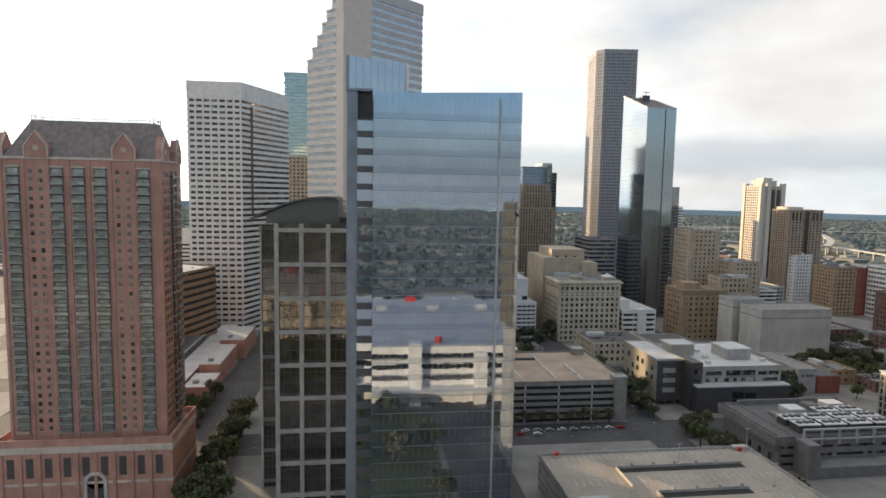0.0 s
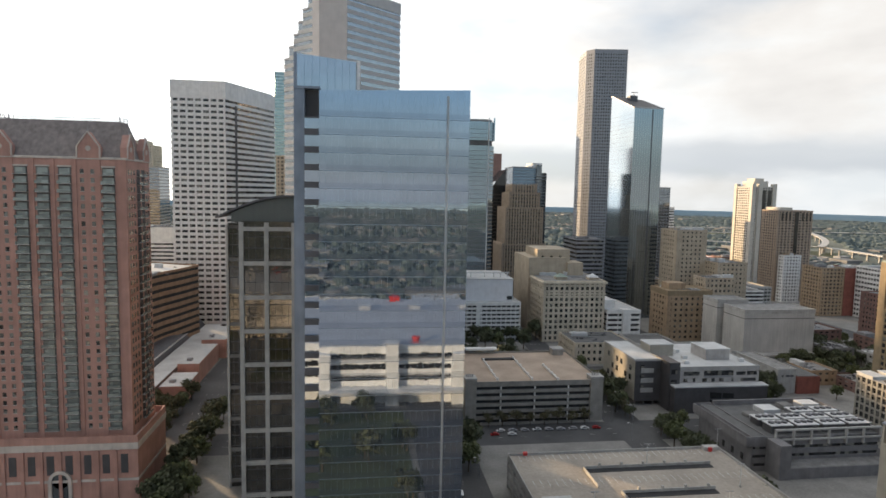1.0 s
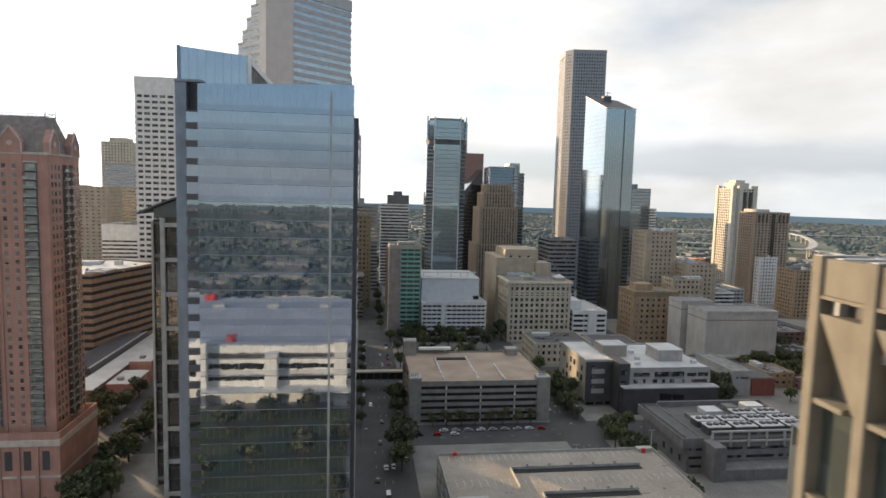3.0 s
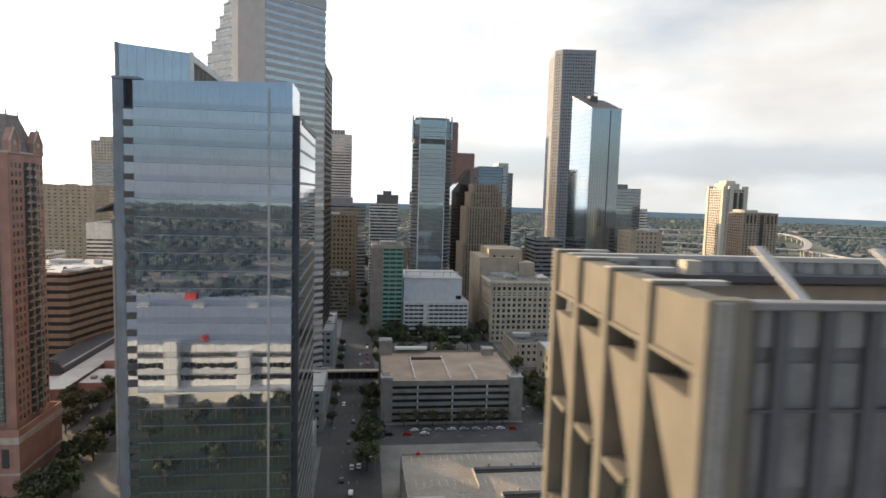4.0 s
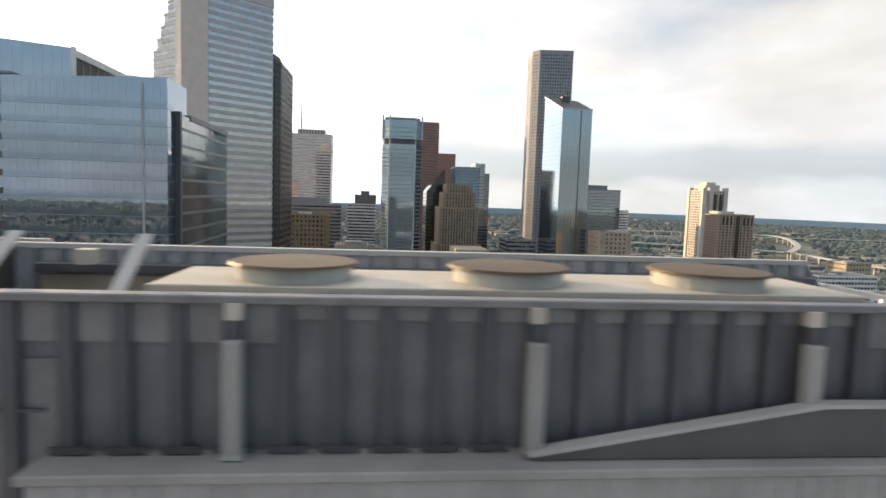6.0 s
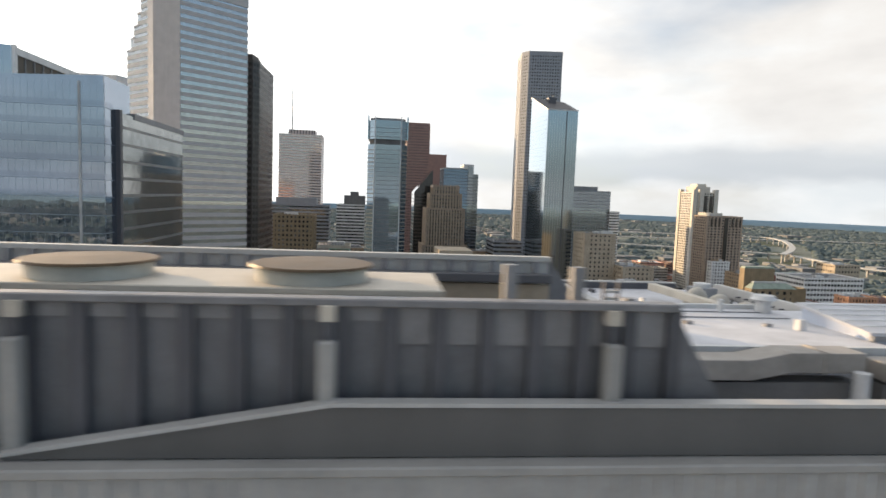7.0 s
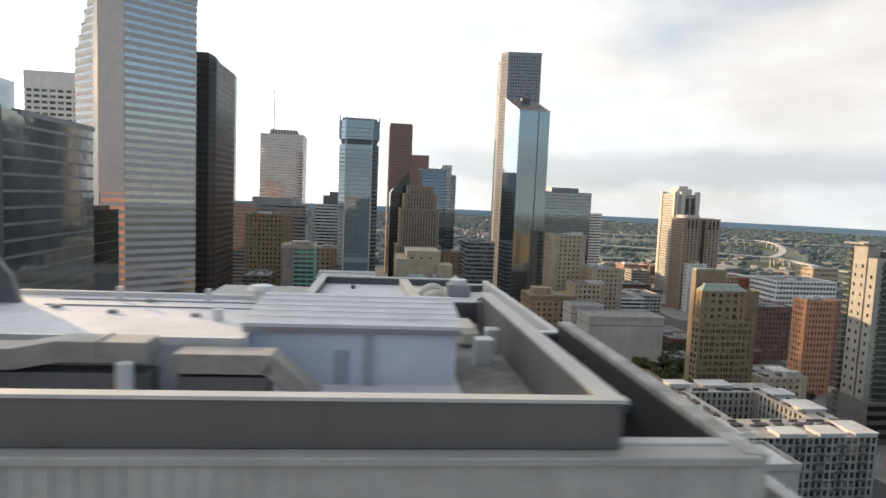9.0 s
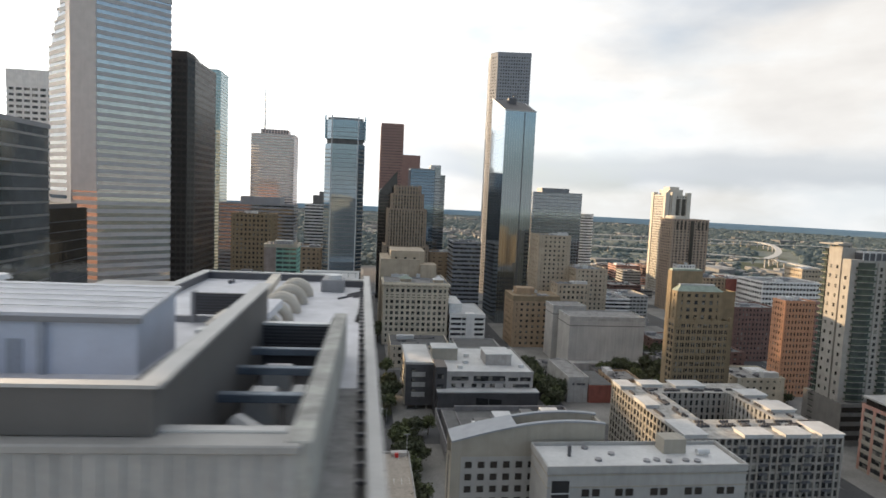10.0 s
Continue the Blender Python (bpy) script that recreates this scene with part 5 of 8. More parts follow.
# ornate stone block
def ornate_block():
    ob = block_building("ornate_stone_block", "grey limestone block with tall windows, heavy cornice and rooftop pavilions", rect(160.0, 212.5, 470, 525), 50.5, 11, LIMESTONE_GREY, GLASS_DARK, band=0.42, proud=0.25, bay=4.2, pier=1.95, units=2, roof=GREY_ROOF, parapet=0.6)
    part("cornice", Solid().prism(grow(rect(160.0, 212.5, 470, 525), 1.6), 48.4, 50.2), LIMESTONE_GREY, ob, bevel=0.2)
    part("belt_course", Solid().prism(grow(rect(160.0, 212.5, 470, 525), 0.8), 39.5, 40.6), LIMESTONE_GREY, ob)
    part("belt_course", Solid().prism(grow(rect(160.0, 212.5, 470, 525), 0.8), 9.2, 10.4), LIMESTONE_GREY, ob)
    part("rear_wing", Solid().box(157.5, 192, 508, 560, 0, 66), LIMESTONE, ob)
    part("rear_wing", Solid().box(166, 196, 512, 552, 0, 73), LIMESTONE, ob)
    part("rear_penthouse", Solid().box(192, 206, 505, 525, 50, 62), LIMESTONE, ob)
    for i in range(3):
        for k in range(3):
            part("wing_window", Solid().box(170 + i * 8, 172 + i * 8, 511.8, 512.2, 55 + k * 5, 57.4 + k * 5), GLASS_DARK, ob)
    for (x, y, w, m) in ((178, 482, 4.5, COPPER_GREEN), (205, 480, 4.0, WHITE_ROOF)):
        pv = part("pavilion", Solid().box(x - w, x + w, y - 4, y + 4, 50.5, 53), LIMESTONE, ob)
        r = Solid()
        r.v = [(x - w - 0.6, y - 4.6, 53), (x + w + 0.6, y - 4.6, 53), (x + w + 0.6, y + 4.6, 53), (x - w - 0.6, y + 4.6, 53), (x, y, 56)]
        r.f = [(3, 2, 1, 0), (0, 1, 4), (1, 2, 4), (2, 3, 4), (3, 0, 4)]
        part("pavilion_roof", r, m, pv)
    return ob


ornate_block()

pg = parking_garage("ribbon_parking_garage", "white ribbon parking garage with a pale stair shaft", 214.6, 244, 468, 520, 25.5, 6, WHITE_WALL, WHITE_ROOF, 3)
part("stair_shaft", Solid().box(228, 235, 466.8, 474, 0, 27), WHITE_WALL, pg)
part("upper_deck", Solid().box(215, 226, 480, 519, 25.5, 33), WHITE_WALL, pg)

on = block_building("brown_stone_office", "brown stone office block with arched upper windows and a stair block", rect(266.4, 305.6, 466, 496), 42, 9, BROWN_STONE, GLASS_DARK, band=0.55, proud=0.25, bay=5.0, pier=2.9, units=3, roof=GREY_ROOF, parapet=1.4)
part("stair_block", Solid().box(271, 286, 474, 487, 42, 48.5), BROWN_STONE, on)
part("top_belt", Solid().prism(grow(rect(266.4, 305.6, 466, 496), 0.5), 39, 43), TAN_STONE, on)

wh = thing("blank_warehouse", (320, 425, 0), "windowless pale concrete warehouse with a stained front", "building")
for nm, x0, x1, y0, y1, h in (("main_block", 292.8, 350.0, 402, 428, 38.6), ("rear_block", 289.7, 316, 432.3, 452, 41)):
    p = part(nm, Solid().box(x0, x1, y0, y1, 0, h), surface("stained_concrete", (0.44, 0.425, 0.40), 0.9, vary=0.2, scale=0.06, fine=1.5), wh)
    part("roof", Solid().box(x0 + 0.5, x1 - 0.5, y0 + 0.5, y1 - 0.5, h, h + 0.15), GREY_ROOF, p)
    part("coping", Solid().ring(grow(rect(x0, x1, y0, y1), 0.15), 0.6, h - 2.2, h + 0.9), CONCRETE, p)
    part("frieze", Solid().prism(grow(rect(x0, x1, y0, y1), 0.12), h - 6.2, h - 5.6), CONCRETE_DARK, p)
part("base_block", Solid().box(291, 348, 394, 401.8, 0, 7), CONCRETE, wh)

sh = thing("low_shop_block", (268, 370, 0), "low grey and brick shops along the street", "building")
part("grey_front", Solid().box(269, 281.5, 332, 374, 0, 15), CONCRETE, sh)
part("brick_wing", Solid().box(282, 297.5, 331, 362, 0, 11), BRICK_RED, sh)
part("flat_roof", Solid().box(269.5, 281, 332.5, 373.5, 15, 15.3), GREY_ROOF, sh)
part("wing_roof", Solid().box(282.5, 297, 331.5, 361.5, 11, 11.3), DARK_ROOF, sh)
part("roof_rail", Solid().ring(rect(268.8, 281.7, 331.8, 374.2), 0.4, 15, 16), CONCRETE, sh)
for i, w in enumerate((1.2, 2.4, 2.2)):
    part("sign_bar", Solid().box(271.5 + i * 2.9, 271.5 + i * 2.9 + w, 331.55, 331.85, 11.0, 12.2), METAL_DARK, sh, "dark bar of a wall sign")

# beige hotel with a curved roof and its white lower wing
def hotel():
    ob = thing("beige_hotel", (205, 148, 0), "beige stucco hotel with square windows and a curved metal roof", "building")
    part("tall_wing", Solid().box(169.6, 213.6, 147.75, 156.0, 0, 48.0), BEIGE, ob)
    line = [(169.6 + 44.0 * i / 24, 53.6 + 5.6 * math.sin(math.pi * 0.66 * i / 24)) for i in range(25)]
    part("curved_wall", Solid().shell(line, 147.7, 148.5, base=48), BEIGE, ob)
    part("rear_wall", Solid().shell(line, 155.2, 156.0, base=48), BEIGE, ob)
    part("end_wall", Solid().box(212.8, 213.6, 148.5, 155.2, 48, 58.2), BEIGE, ob)
    blue_grey = surface("blue_grey_roof", (0.27, 0.285, 0.31), 0.5, 0.2, vary=0.08)
    part("curved_roof", Solid().shell([(x, z + 0.4) for x, z in line[:11]], 147.4, 156.3, thick=0.45), blue_grey, ob, "pale blue-grey curved metal roof")
    part("wall_coping", Solid().shell([(x, z + 0.4) for x, z in line[10:]], 147.4, 148.7, thick=0.45), blue_grey, ob)
    part("wall_coping", Solid().shell([(x, z + 0.4) for x, z in line[10:]], 155.0, 156.3, thick=0.45), blue_grey, ob)
    part("sunken_roof", Solid().box(187, 212.8, 148.5, 155.2, 54.6, 55.0), BEIGE, ob)
    part("left_slot", Solid().box(169.45, 169.8, 151.5, 152.5, 0, 48), CHARCOAL, ob)
    part("white_front", Solid().box(172.4, 205, 147.6, 147.74, 0, 49.4), WHITE_STUCCO, ob)
    pane = None
    for i in range(9):
        for k in range(13):
            x, z = 173.6 + i * 3.6, 4.2 + k * 3.5
            if x > 204:
                continue
            if pane is None:
                pane, x00, z00 = part("window", Solid().box(x, x + 1.9, 147.45, 147.75, z, z + 1.8), GLASS_COAL, ob), x, z
            else:
                again(pane, x - x00, 0, z - z00)
    part("low_wing", Solid().box(191.8, 246, 130.5, 145.5, 0, 53.2), WHITE_STUCCO, ob)
    part("wing_roof", Solid().box(192.3, 245.5, 131, 145, 53.2, 53.5), WHITE_ROOF, ob)
    part("wing_rail", Solid().ring(rect(191.5, 246.3, 130.2, 145.7), 0.45, 52.6, 54.4), WHITE_STUCCO, ob)
    for z in (48.6, 51.8):
        part("string_course", Solid().prism(grow(rect(191.8, 246, 130.5, 145.5), 0.12), z, z + 0.35), BEIGE, ob)
    for i, x in enumerate((201, 203.8, 210, 212.8, 219.5, 222.2, 229, 231.8, 238, 240.8)):
        for k in range(12):
            z = 9.0 + k * 3.4
            again(pane, x - x00, 130.5 - 147.75, z - z00)
    part("corner_glazing", Solid().box(193.0, 197.5, 130.2, 130.7, 0, 50.5), GLASS_BLACK, ob)
    for k in range(14):
        part("corner_rail", Solid().box(192.8, 197.7, 130.0, 130.6, 3 + k * 3.4, 3.25 + k * 3.4), METAL_LIGHT, ob)
    part("stair_house", Solid().box(227, 233.5, 139, 144, 53.3, 57.6), BEIGE, ob, bevel=0.08)
    part("roof_tank", Solid().tube((236, 138, 54.6), (239.5, 138, 54.6), 0.8, 0.8, 12), METAL_LIGHT, ob)
    for x, y in ((207, 135.5), (212, 139), (206, 143), (220, 134.5), (223, 135), (226, 134), (231, 134.5), (234, 134)):
        f = part("roof_fan", Solid().tube((x, y, 53.5), (x, y, 54.1), 0.9, 0.9, 12), METAL_GREY, ob)
    part("vent", Solid().box(199.6, 200.4, 138, 138.8, 53.4, 56.4), METAL_DARK, ob)
    return ob


hotel()


# courtyard apartment block
APT_GREY = surface("apartment_grey", (0.29, 0.27, 0.245), 0.85, vary=0.12)


def courtyard_block():
    ob = thing("courtyard_apartments", (308, 240, 0), "white and tan courtyard apartment block with balconies and flat white roof", "building")
    x0, x1, y0, y1, h = 272.5, 342, 205.5, 277, 29.6
    cx0, cx1, cy0, cy1 = 291, 327, 226, 262
    floors, step = 8, 29.6 / 8
    wings = {"south_wing": rect(x0, x1, y0, cy0), "north_wing": rect(x0, x1, cy1, y1), "west_wing": rect(x0, cx0, cy0, cy1), "east_wing": rect(cx1, x1, cy0, cy1)}
    for nm, poly in wings.items():
        w = part(nm, Solid().prism(poly, 0, h), GLASS_DARK, ob)
        bands(w, "floor_band", poly, [i * step for i in range(floors)], step * 0.28, 0.16, APT_GREY)
        part("wing_roof", Solid().prism(grow(poly, 0.1), h - 0.2, h + 0.2), APT_ROOF, w)
    # west piers are warmer beige: the low sun on that side, painted in
    for a, b, n, m in (((x0, y0), (x1, y0), 24, APT_GREY), ((x0, y1), (x0, y0), 22, BEIGE), ((cx1, cy1), (cx0, cy1), 12, APT_GREY), ((x1, y0), (x1, y1), 20, APT_GREY)):
        piers(ob, "wall_pier", a, b, n, 0, h + 0.1, 0.9, 0.34, m)
    piers(ob, "court_pier", (cx0, cy1), (cx1, cy1), 12, 0, h, 1.5, 0.3, WHITE_STUCCO)
    piers(ob, "court_pier", (cx0, cy0 + 0.1), (cx0, cy1), 12, 0, h, 1.5, 0.3, WHITE_STUCCO)
    piers(ob, "court_pier", (cx1, cy1), (cx1, cy0 + 0.1), 12, 0, h, 1.5, 0.3, WHITE_STUCCO)
    for i in range(7):
        bx = x0 + 3 + i * 9.7
        slab = part("balcony", Solid().box(bx, bx + 3.6, y0 - 1.5, y0, 3.7, 3.95).box(bx, bx + 3.6, y0 - 1.5, y0 - 1.42, 3.95, 4.9), METAL_DARK, ob)
        for k in range(1, 7):
            again(slab, dz=k * step)
    rng = random.Random(8)
    for (a0, a1, b0, b1) in ((272.5, 282, 206, 222), (298, 310, 205.5, 213), (316, 327, 205.5, 214), (332, 342, 205.5, 219), (330, 342, 234, 246), (330, 342, 254, 263), (302, 318, 268, 277), (285, 296, 270, 277), (272.5, 280, 267, 277), (272.5, 279, 240, 252)):
        r = part("roof_plate", Solid().box(a0, a1, b0, b1, h + 0.2, h + 1.5), WHITE_ROOF, ob, "raised white roof plate")
        part("plate_eave", Solid().box(a0 - 0.5, a1 + 0.5, b0 - 0.5, b1 + 0.5, h + 1.5, h + 1.85), WHITE_ROOF, r)
    unit = None
    rows = [(284, 340, y, 0) for y in (217.5, 219.2, 222.6)] + [(284, 340, y, 0) for y in (264.0, 265.6)] + [(228, 262, x, 1) for x in (275.5, 284.5, 286.2)] + [(228, 262, x, 1) for x in (329.3, 336.0)]
    for a, b, c, turn in rows:
        u = a + rng.uniform(0, 4)
        while u < b:
            for k in range(rng.choice((3, 4, 6))):
                x, y = (c, u) if turn else (u, c)
                if unit is None:
                    unit, ux, uy = part("condenser", Solid().box(x - 0.5, x + 0.5, y - 0.5, y + 0.5, h + 0.2, h + 1.15).tube((x, y, h + 1.15), (x, y, h + 1.25), 0.4, 0.4, 8), METAL_DARK, ob), x, y
                else:
                    again(unit, x - ux, y - uy)
                u += 1.45
            u += rng.uniform(2.5, 7.0)
    return ob


courtyard_block()


# tan brick tower with a green-rimmed attic
def tan_tower():
    x0, x1, y0, y1 = 319.4, 352.5, 304.5, 312
    ob = thing("tan_brick_tower", (342, 331, 0), "tan brick office tower with paired windows and green attic roof", "building")
    block_building("", "", rect(x0, x1, y0, y1), 56, 15, TAN_STONE, GLASS_DARK, band=0.36, proud=0.25, bay=3.3, pier=0.95, units=0, parent=ob, parapet=1.6)
    block_building("", "", rect(x0 + 0.8, x1 - 5.0, y0 + 1.0, y1 - 0.6), 73.2, 4, TAN_STONE, GLASS_DARK, band=0.45, proud=0.25, bay=4.6, pier=2.4, units=0, parent=ob, base=56.5, parapet=0.8)
    piers(ob, "thin_mullion", (x0, y0), (x1, y0), 20, 0, 55, 0.35, 0.2, TAN_STONE)
    r = Solid()
    lo, hi = rect(x0 + 0.4, x1 - 4.6, y0 + 0.6, y1 - 0.4), rect(x0 + 3.4, x1 - 9.0, y0 + 3.4, y1 - 2)
    r.v = [(*p, 74.2) for p in lo] + [(*p, 77.4) for p in hi]
    r.f = [(3, 2, 1, 0), (4, 5, 6, 7)] + [(i, (i + 1) % 4, 4 + (i + 1) % 4, 4 + i) for i in range(4)]
    part("attic_roof", r, COPPER_GREEN, ob, "pale green attic roof")
    part("attic_deck", Solid().box(x0 + 3.2, x1 - 8.8, y0 + 3.2, y1 - 1.8, 77.3, 78.0), WHITE_ROOF, ob)
    for k in range(4):
        part("buttress_cap", Solid().box(x0 + 1 + k * 10.6, x0 + 2.4 + k * 10.6, y0 - 0.6, y0 + 1.4, 54, 59.5), TAN_STONE, ob)
    part("rear_shaft", Solid().box(319.6, 338.6, 312.4, 317, 0, 85), TAN_STONE, ob, "taller rear shaft")
    # hidden wing, added so that its shadow falls on the condo towers
    part("rear_wing", Solid().box(346.5, 360, 312.4, 322, 0, 72.6), TAN_STONE, ob, "unseen rear wing added to shade the condo towers")
    part("rear_wing_coping", Solid().ring(rect(346.4, 360.1, 312.3, 322.1), 0.4, 72.4, 73.6), TAN_STONE, ob)
    part("rear_shaft_roof", Solid().box(320, 338.2, 312.7, 316.6, 84.6, 86.0), COPPER_GREEN, ob)
    return ob


tan_tower()

rt = block_building("terracotta_tower", "terracotta apartment tower with small punched windows", rect(416, 437, 343, 355), 63, 16, TERRACOTTA, GLASS_DARK, band=0.46, proud=0.25, bay=2.35, pier=1.15, units=2, roof=WHITE_ROOF)
block_building("", "", rect(437.4, 448, 347, 362), 62, 16, surface("rose_brick", (0.36, 0.20, 0.16), 0.85), GLASS_DARK, band=0.46, proud=0.25, bay=2.35, pier=1.15, units=1, parent=rt)


# balcony condominium towers
def punched(ob, a, b, z0, z1, rise, n, width=1.5, height=1.9):
    """Rows of small windows on the wall from a to b, whose outer side is on the right of that way."""
    a, b = Vector(a), Vector(b)
    d = (b - a).normalized()
    o = Vector((d.y, -d.x))
    first = None
    for i in range(n):
        c = a + (b - a) * (i + 0.5) / n
        for k in range(int((z1 - z0) / rise)):
            if first is None:
                s = Solid().prism([tuple(c - d * width / 2 + o * 0.06), tuple(c - d * width / 2 - o * 0.3), tuple(c + d * width / 2 - o * 0.3), tuple(c + d * width / 2 + o * 0.06)], z0, z0 + height)
                first, c0 = part("wall_window", s, GLASS_DARK, ob), c
            else:
                again(first, c.x - c0.x, c.y - c0.y, k * rise)


def balcony_stack(ob, outline, z0, z1, rise):
    """Curved balcony slabs with glass rails over dark glazing."""
    part("balcony_glazing", Solid().prism(grow(outline, -0.9), 0, z1), GLASS_GREEN, ob, "dark green balcony glazing")
    slab = part("balcony_slab", Solid().prism(outline, z0, z0 + 0.22), CONDO_WHITE, ob)
    rail = part("balcony_rail", Solid().ring(outline, 0.07, z0 + 0.3, z0 + 1.3), glazing("green_rail_glass", (0.10, 0.125, 0.10), metal=0.3, rough=0.15, wave=0.01, rand=0.3), ob)
    for k in range(1, int((z1 - z0) / rise)):
        again(slab, dz=k * rise)
        again(rail, dz=k * rise)


def slender_condo():
    ob = thing("balcony_condo_tower", (397, 280, 0), "slender white condominium tower with a sunlit wall and roof blade", "building", "condominium towers")
    part("white_wall", Solid().box(393.3, 401.5, 275, 284, 0, 104), CONDO_WHITE, ob)
    punched(ob, (393.3, 284), (393.3, 275), 6, 100, 5.1, 2, 1.3)
    balcony_stack(ob, [(392.6, 288), (392.6, 284.1), (400, 284.1), (400, 288)], 4, 103, 3.3)
    part("roof_blade", Solid().box(391.5, 400, 276, 289.5, 105.2, 105.9), CONDO_WHITE, ob)
    for x, y in ((393.8, 283.5), (393.8, 276.8), (399, 276.8)):
        part("blade_post", Solid().box(x - 0.25, x + 0.25, y - 0.25, y + 0.25, 104, 105.2), CONDO_WHITE, ob)
    part("plant_room", Solid().box(395, 400.5, 277, 283, 104, 106.6), CONDO_WHITE, ob)
    return ob


def broad_condo():
    ob = thing("balcony_condo_tower", (412, 276, 0), "broad white condominium tower with curved glass balconies", "building", "condominium towers")
    part("west_wall", Solid().box(393.3, 400.2, 268.4, 273.9, 0, 98.4), CONDO_WHITE, ob)
    part("main_wall", Solid().box(400.2, 432, 268, 292, 0, 97.2), CONDO_WHITE, ob)
    punched(ob, (393.3, 273.9), (393.3, 268.4), 6, 96, 5.1, 1, 1.3)
    balcony_stack(ob, [(396.3, 269.0), (396.8, 267.0), (399.5, 266.0), (403.5, 265.8), (407.0, 266.6), (408.6, 268.2), (408.6, 269.0)], 24, 97, 3.3)
    punched(ob, (408.8, 268), (413, 268), 30, 96, 3.3, 1)
    balcony_stack(ob, [(413.4, 268.6), (414, 267.0), (417, 266.2), (420, 267.0), (420.6, 268.6)], 24, 96, 3.3)
    punched(ob, (421, 268), (432, 268), 30, 96, 5.1, 3)
    for x in (408.8, 413.2, 421):
        part("wall_rib", Solid().box(x - 0.2, x + 0.2, 267.75, 268.1, 24, 97), CONDO_WHITE, ob)
    part("podium", Solid().box(392.6, 434, 264.5, 292, 0, 23), surface("podium_grey", (0.17, 0.16, 0.148), 0.8, vary=0.14), ob, "grey podium")
    bands(ob, "podium_opening", rect(393, 433.6, 264.4, 290), [3.5, 8.6, 13.7, 18.6], 2.6, 0.05, GLASS_COAL)
    part("roof_parapet", Solid().ring(rect(400.0, 432.2, 267.8, 292.2), 0.4, 97.0, 98.2), CONDO_WHITE, ob)
    part("roof_plant", Solid().box(401, 431, 270, 290, 97.2, 101.8), METAL_DARK, ob, "dark screened roof plant")
    for i in range(9):
        part("screen_post", Solid().box(401 + i * 3.6, 401.4 + i * 3.6, 269.6, 270.0, 97.2, 102.4), METAL_LIGHT, ob)
    part("screen_rail", Solid().box(401, 431, 269.6, 270.0, 102.2, 102.6), METAL_LIGHT, ob)
    return ob


slender_condo()
broad_condo()
bb = block_building("banded_brick_apartments", "brick apartment block with pale balcony bands", rect(382, 430, 205, 240), 31, 7, BRICK, GLASS_DARK, band=0.42, proud=0.3, bay=6.4, pier=1.3, units=2, band_mat=BEIGE, roof=GREY_ROOF)
part("glazed_attic", Solid().box(382.6, 429, 205.6, 239, 31, 35.2), GLASS_COAL, bb, "dark glazed attic storey")
part("attic_roof", Solid().box(381.6, 430.4, 204.6, 240.4, 35.2, 36.0), CONCRETE, bb, "flat grey attic roof")

# behind the brick tower
# its near-black core paints the shade behind the ribbon openings
br = block_building("brown_ribbon_garage", "brown brick building with dark ribbon openings", [(-131, 403), (-124, 431), (-119, 445), (-111.5, 471), (-150, 490), (-185, 480), (-185, 403)], 62, 12, surface("sunny_brown_brick", (0.30, 0.20, 0.13), 0.85), surface("garage_inside_shade", (0.03, 0.03, 0.032), 0.9), band=0.55, proud=0.3, units=3, roof=WHITE_ROOF)
vt = thing("barrel_vault_mall", (-118, 425, 0), "long shopping hall with a dark barrel vault and white flat roofs", "building")
vs = Solid().shell([(-124 - 9 * math.cos(math.pi * i / 14), 9 + 8 * math.sin(math.pi * i / 14)) for i in range(15)], 362, 500, thick=0.4)
part("barrel_vault", vs, METAL_DARK, vt, "dark glass barrel vault")
part("vault_end", Solid().tube((-124, 363, 9), (-124, 364, 9), 8.3, 8.3, 24), GLASS_BLACK, vt)
part("skylight_strip", Solid().bar((-116.6, 362, 13.6), (-116.6, 470, 13.6), 1.6, 0.5), METAL_LIGHT, vt, "bright skylight strip")
part("hall", Solid().box(-134, -114, 362.5, 500, 0, 9.2), BRICK_DARK, vt)
part("flat_wing", Solid().box(-114, -101, 330, 500, 0, 10.5), BRICK_DARK, vt)
part("wing_roof", Solid().box(-113.8, -101.2, 330.2, 499.8, 10.5, 10.9), WHITE_ROOF, vt)
for i, (x0, x1, y0, y1, h) in enumerate(((-101, -86, 345, 372, 9), (-101, -88, 380, 430, 12), (-101, -84, 436, 480, 13.5), (-134, -114, 335, 362, 8))):
    p = part("shop_wing", Solid().box(x0, x1, y0, y1, 0, h), BRICK, vt)
    part("shop_roof", Solid().box(x0 + 0.3, x1 - 0.3, y0 + 0.3, y1 - 0.3, h, h + 0.3), WHITE_ROOF, p)
    part("roof_unit", Solid().box(x0 + 4, x0 + 7, y0 + 6, y0 + 9, h + 0.3, h + 1.9), METAL_GREY, p)

def mid_rise(nm, lab, poly, h, fl, wm, gm, **kw):
    """One of the mid-rise and high-rise neighbours, with its own roof pieces."""
    b = block_building(nm, lab, poly, h, fl, wm, gm, units=2, seed=len(nm), **kw)
    if nm == "grey_stone_office":
        part("upper_block", Solid().box(-4, 42, 722, 758, 103, 112.5), GREY_GRANITE, b)
    if nm == "white_ribbon_office":
        part("plant_tower", Solid().box(73, 101, 796, 822, 104, 117), CONCRETE_DARK, b)
        part("plant_cap", Solid().box(81, 92, 800, 815, 117, 122), CONCRETE_DARK, b)
    if nm == "grey_crowned_tower":
        part("crown", Solid().box(-315, -292, 905, 930, 180, 187), LIMESTONE_GREY, b)
    if nm == "small_white_tower":
        part("tile_cap", Solid().box(508, 520, 645, 660, 55, 58), BROWN_STONE, b)
    return b


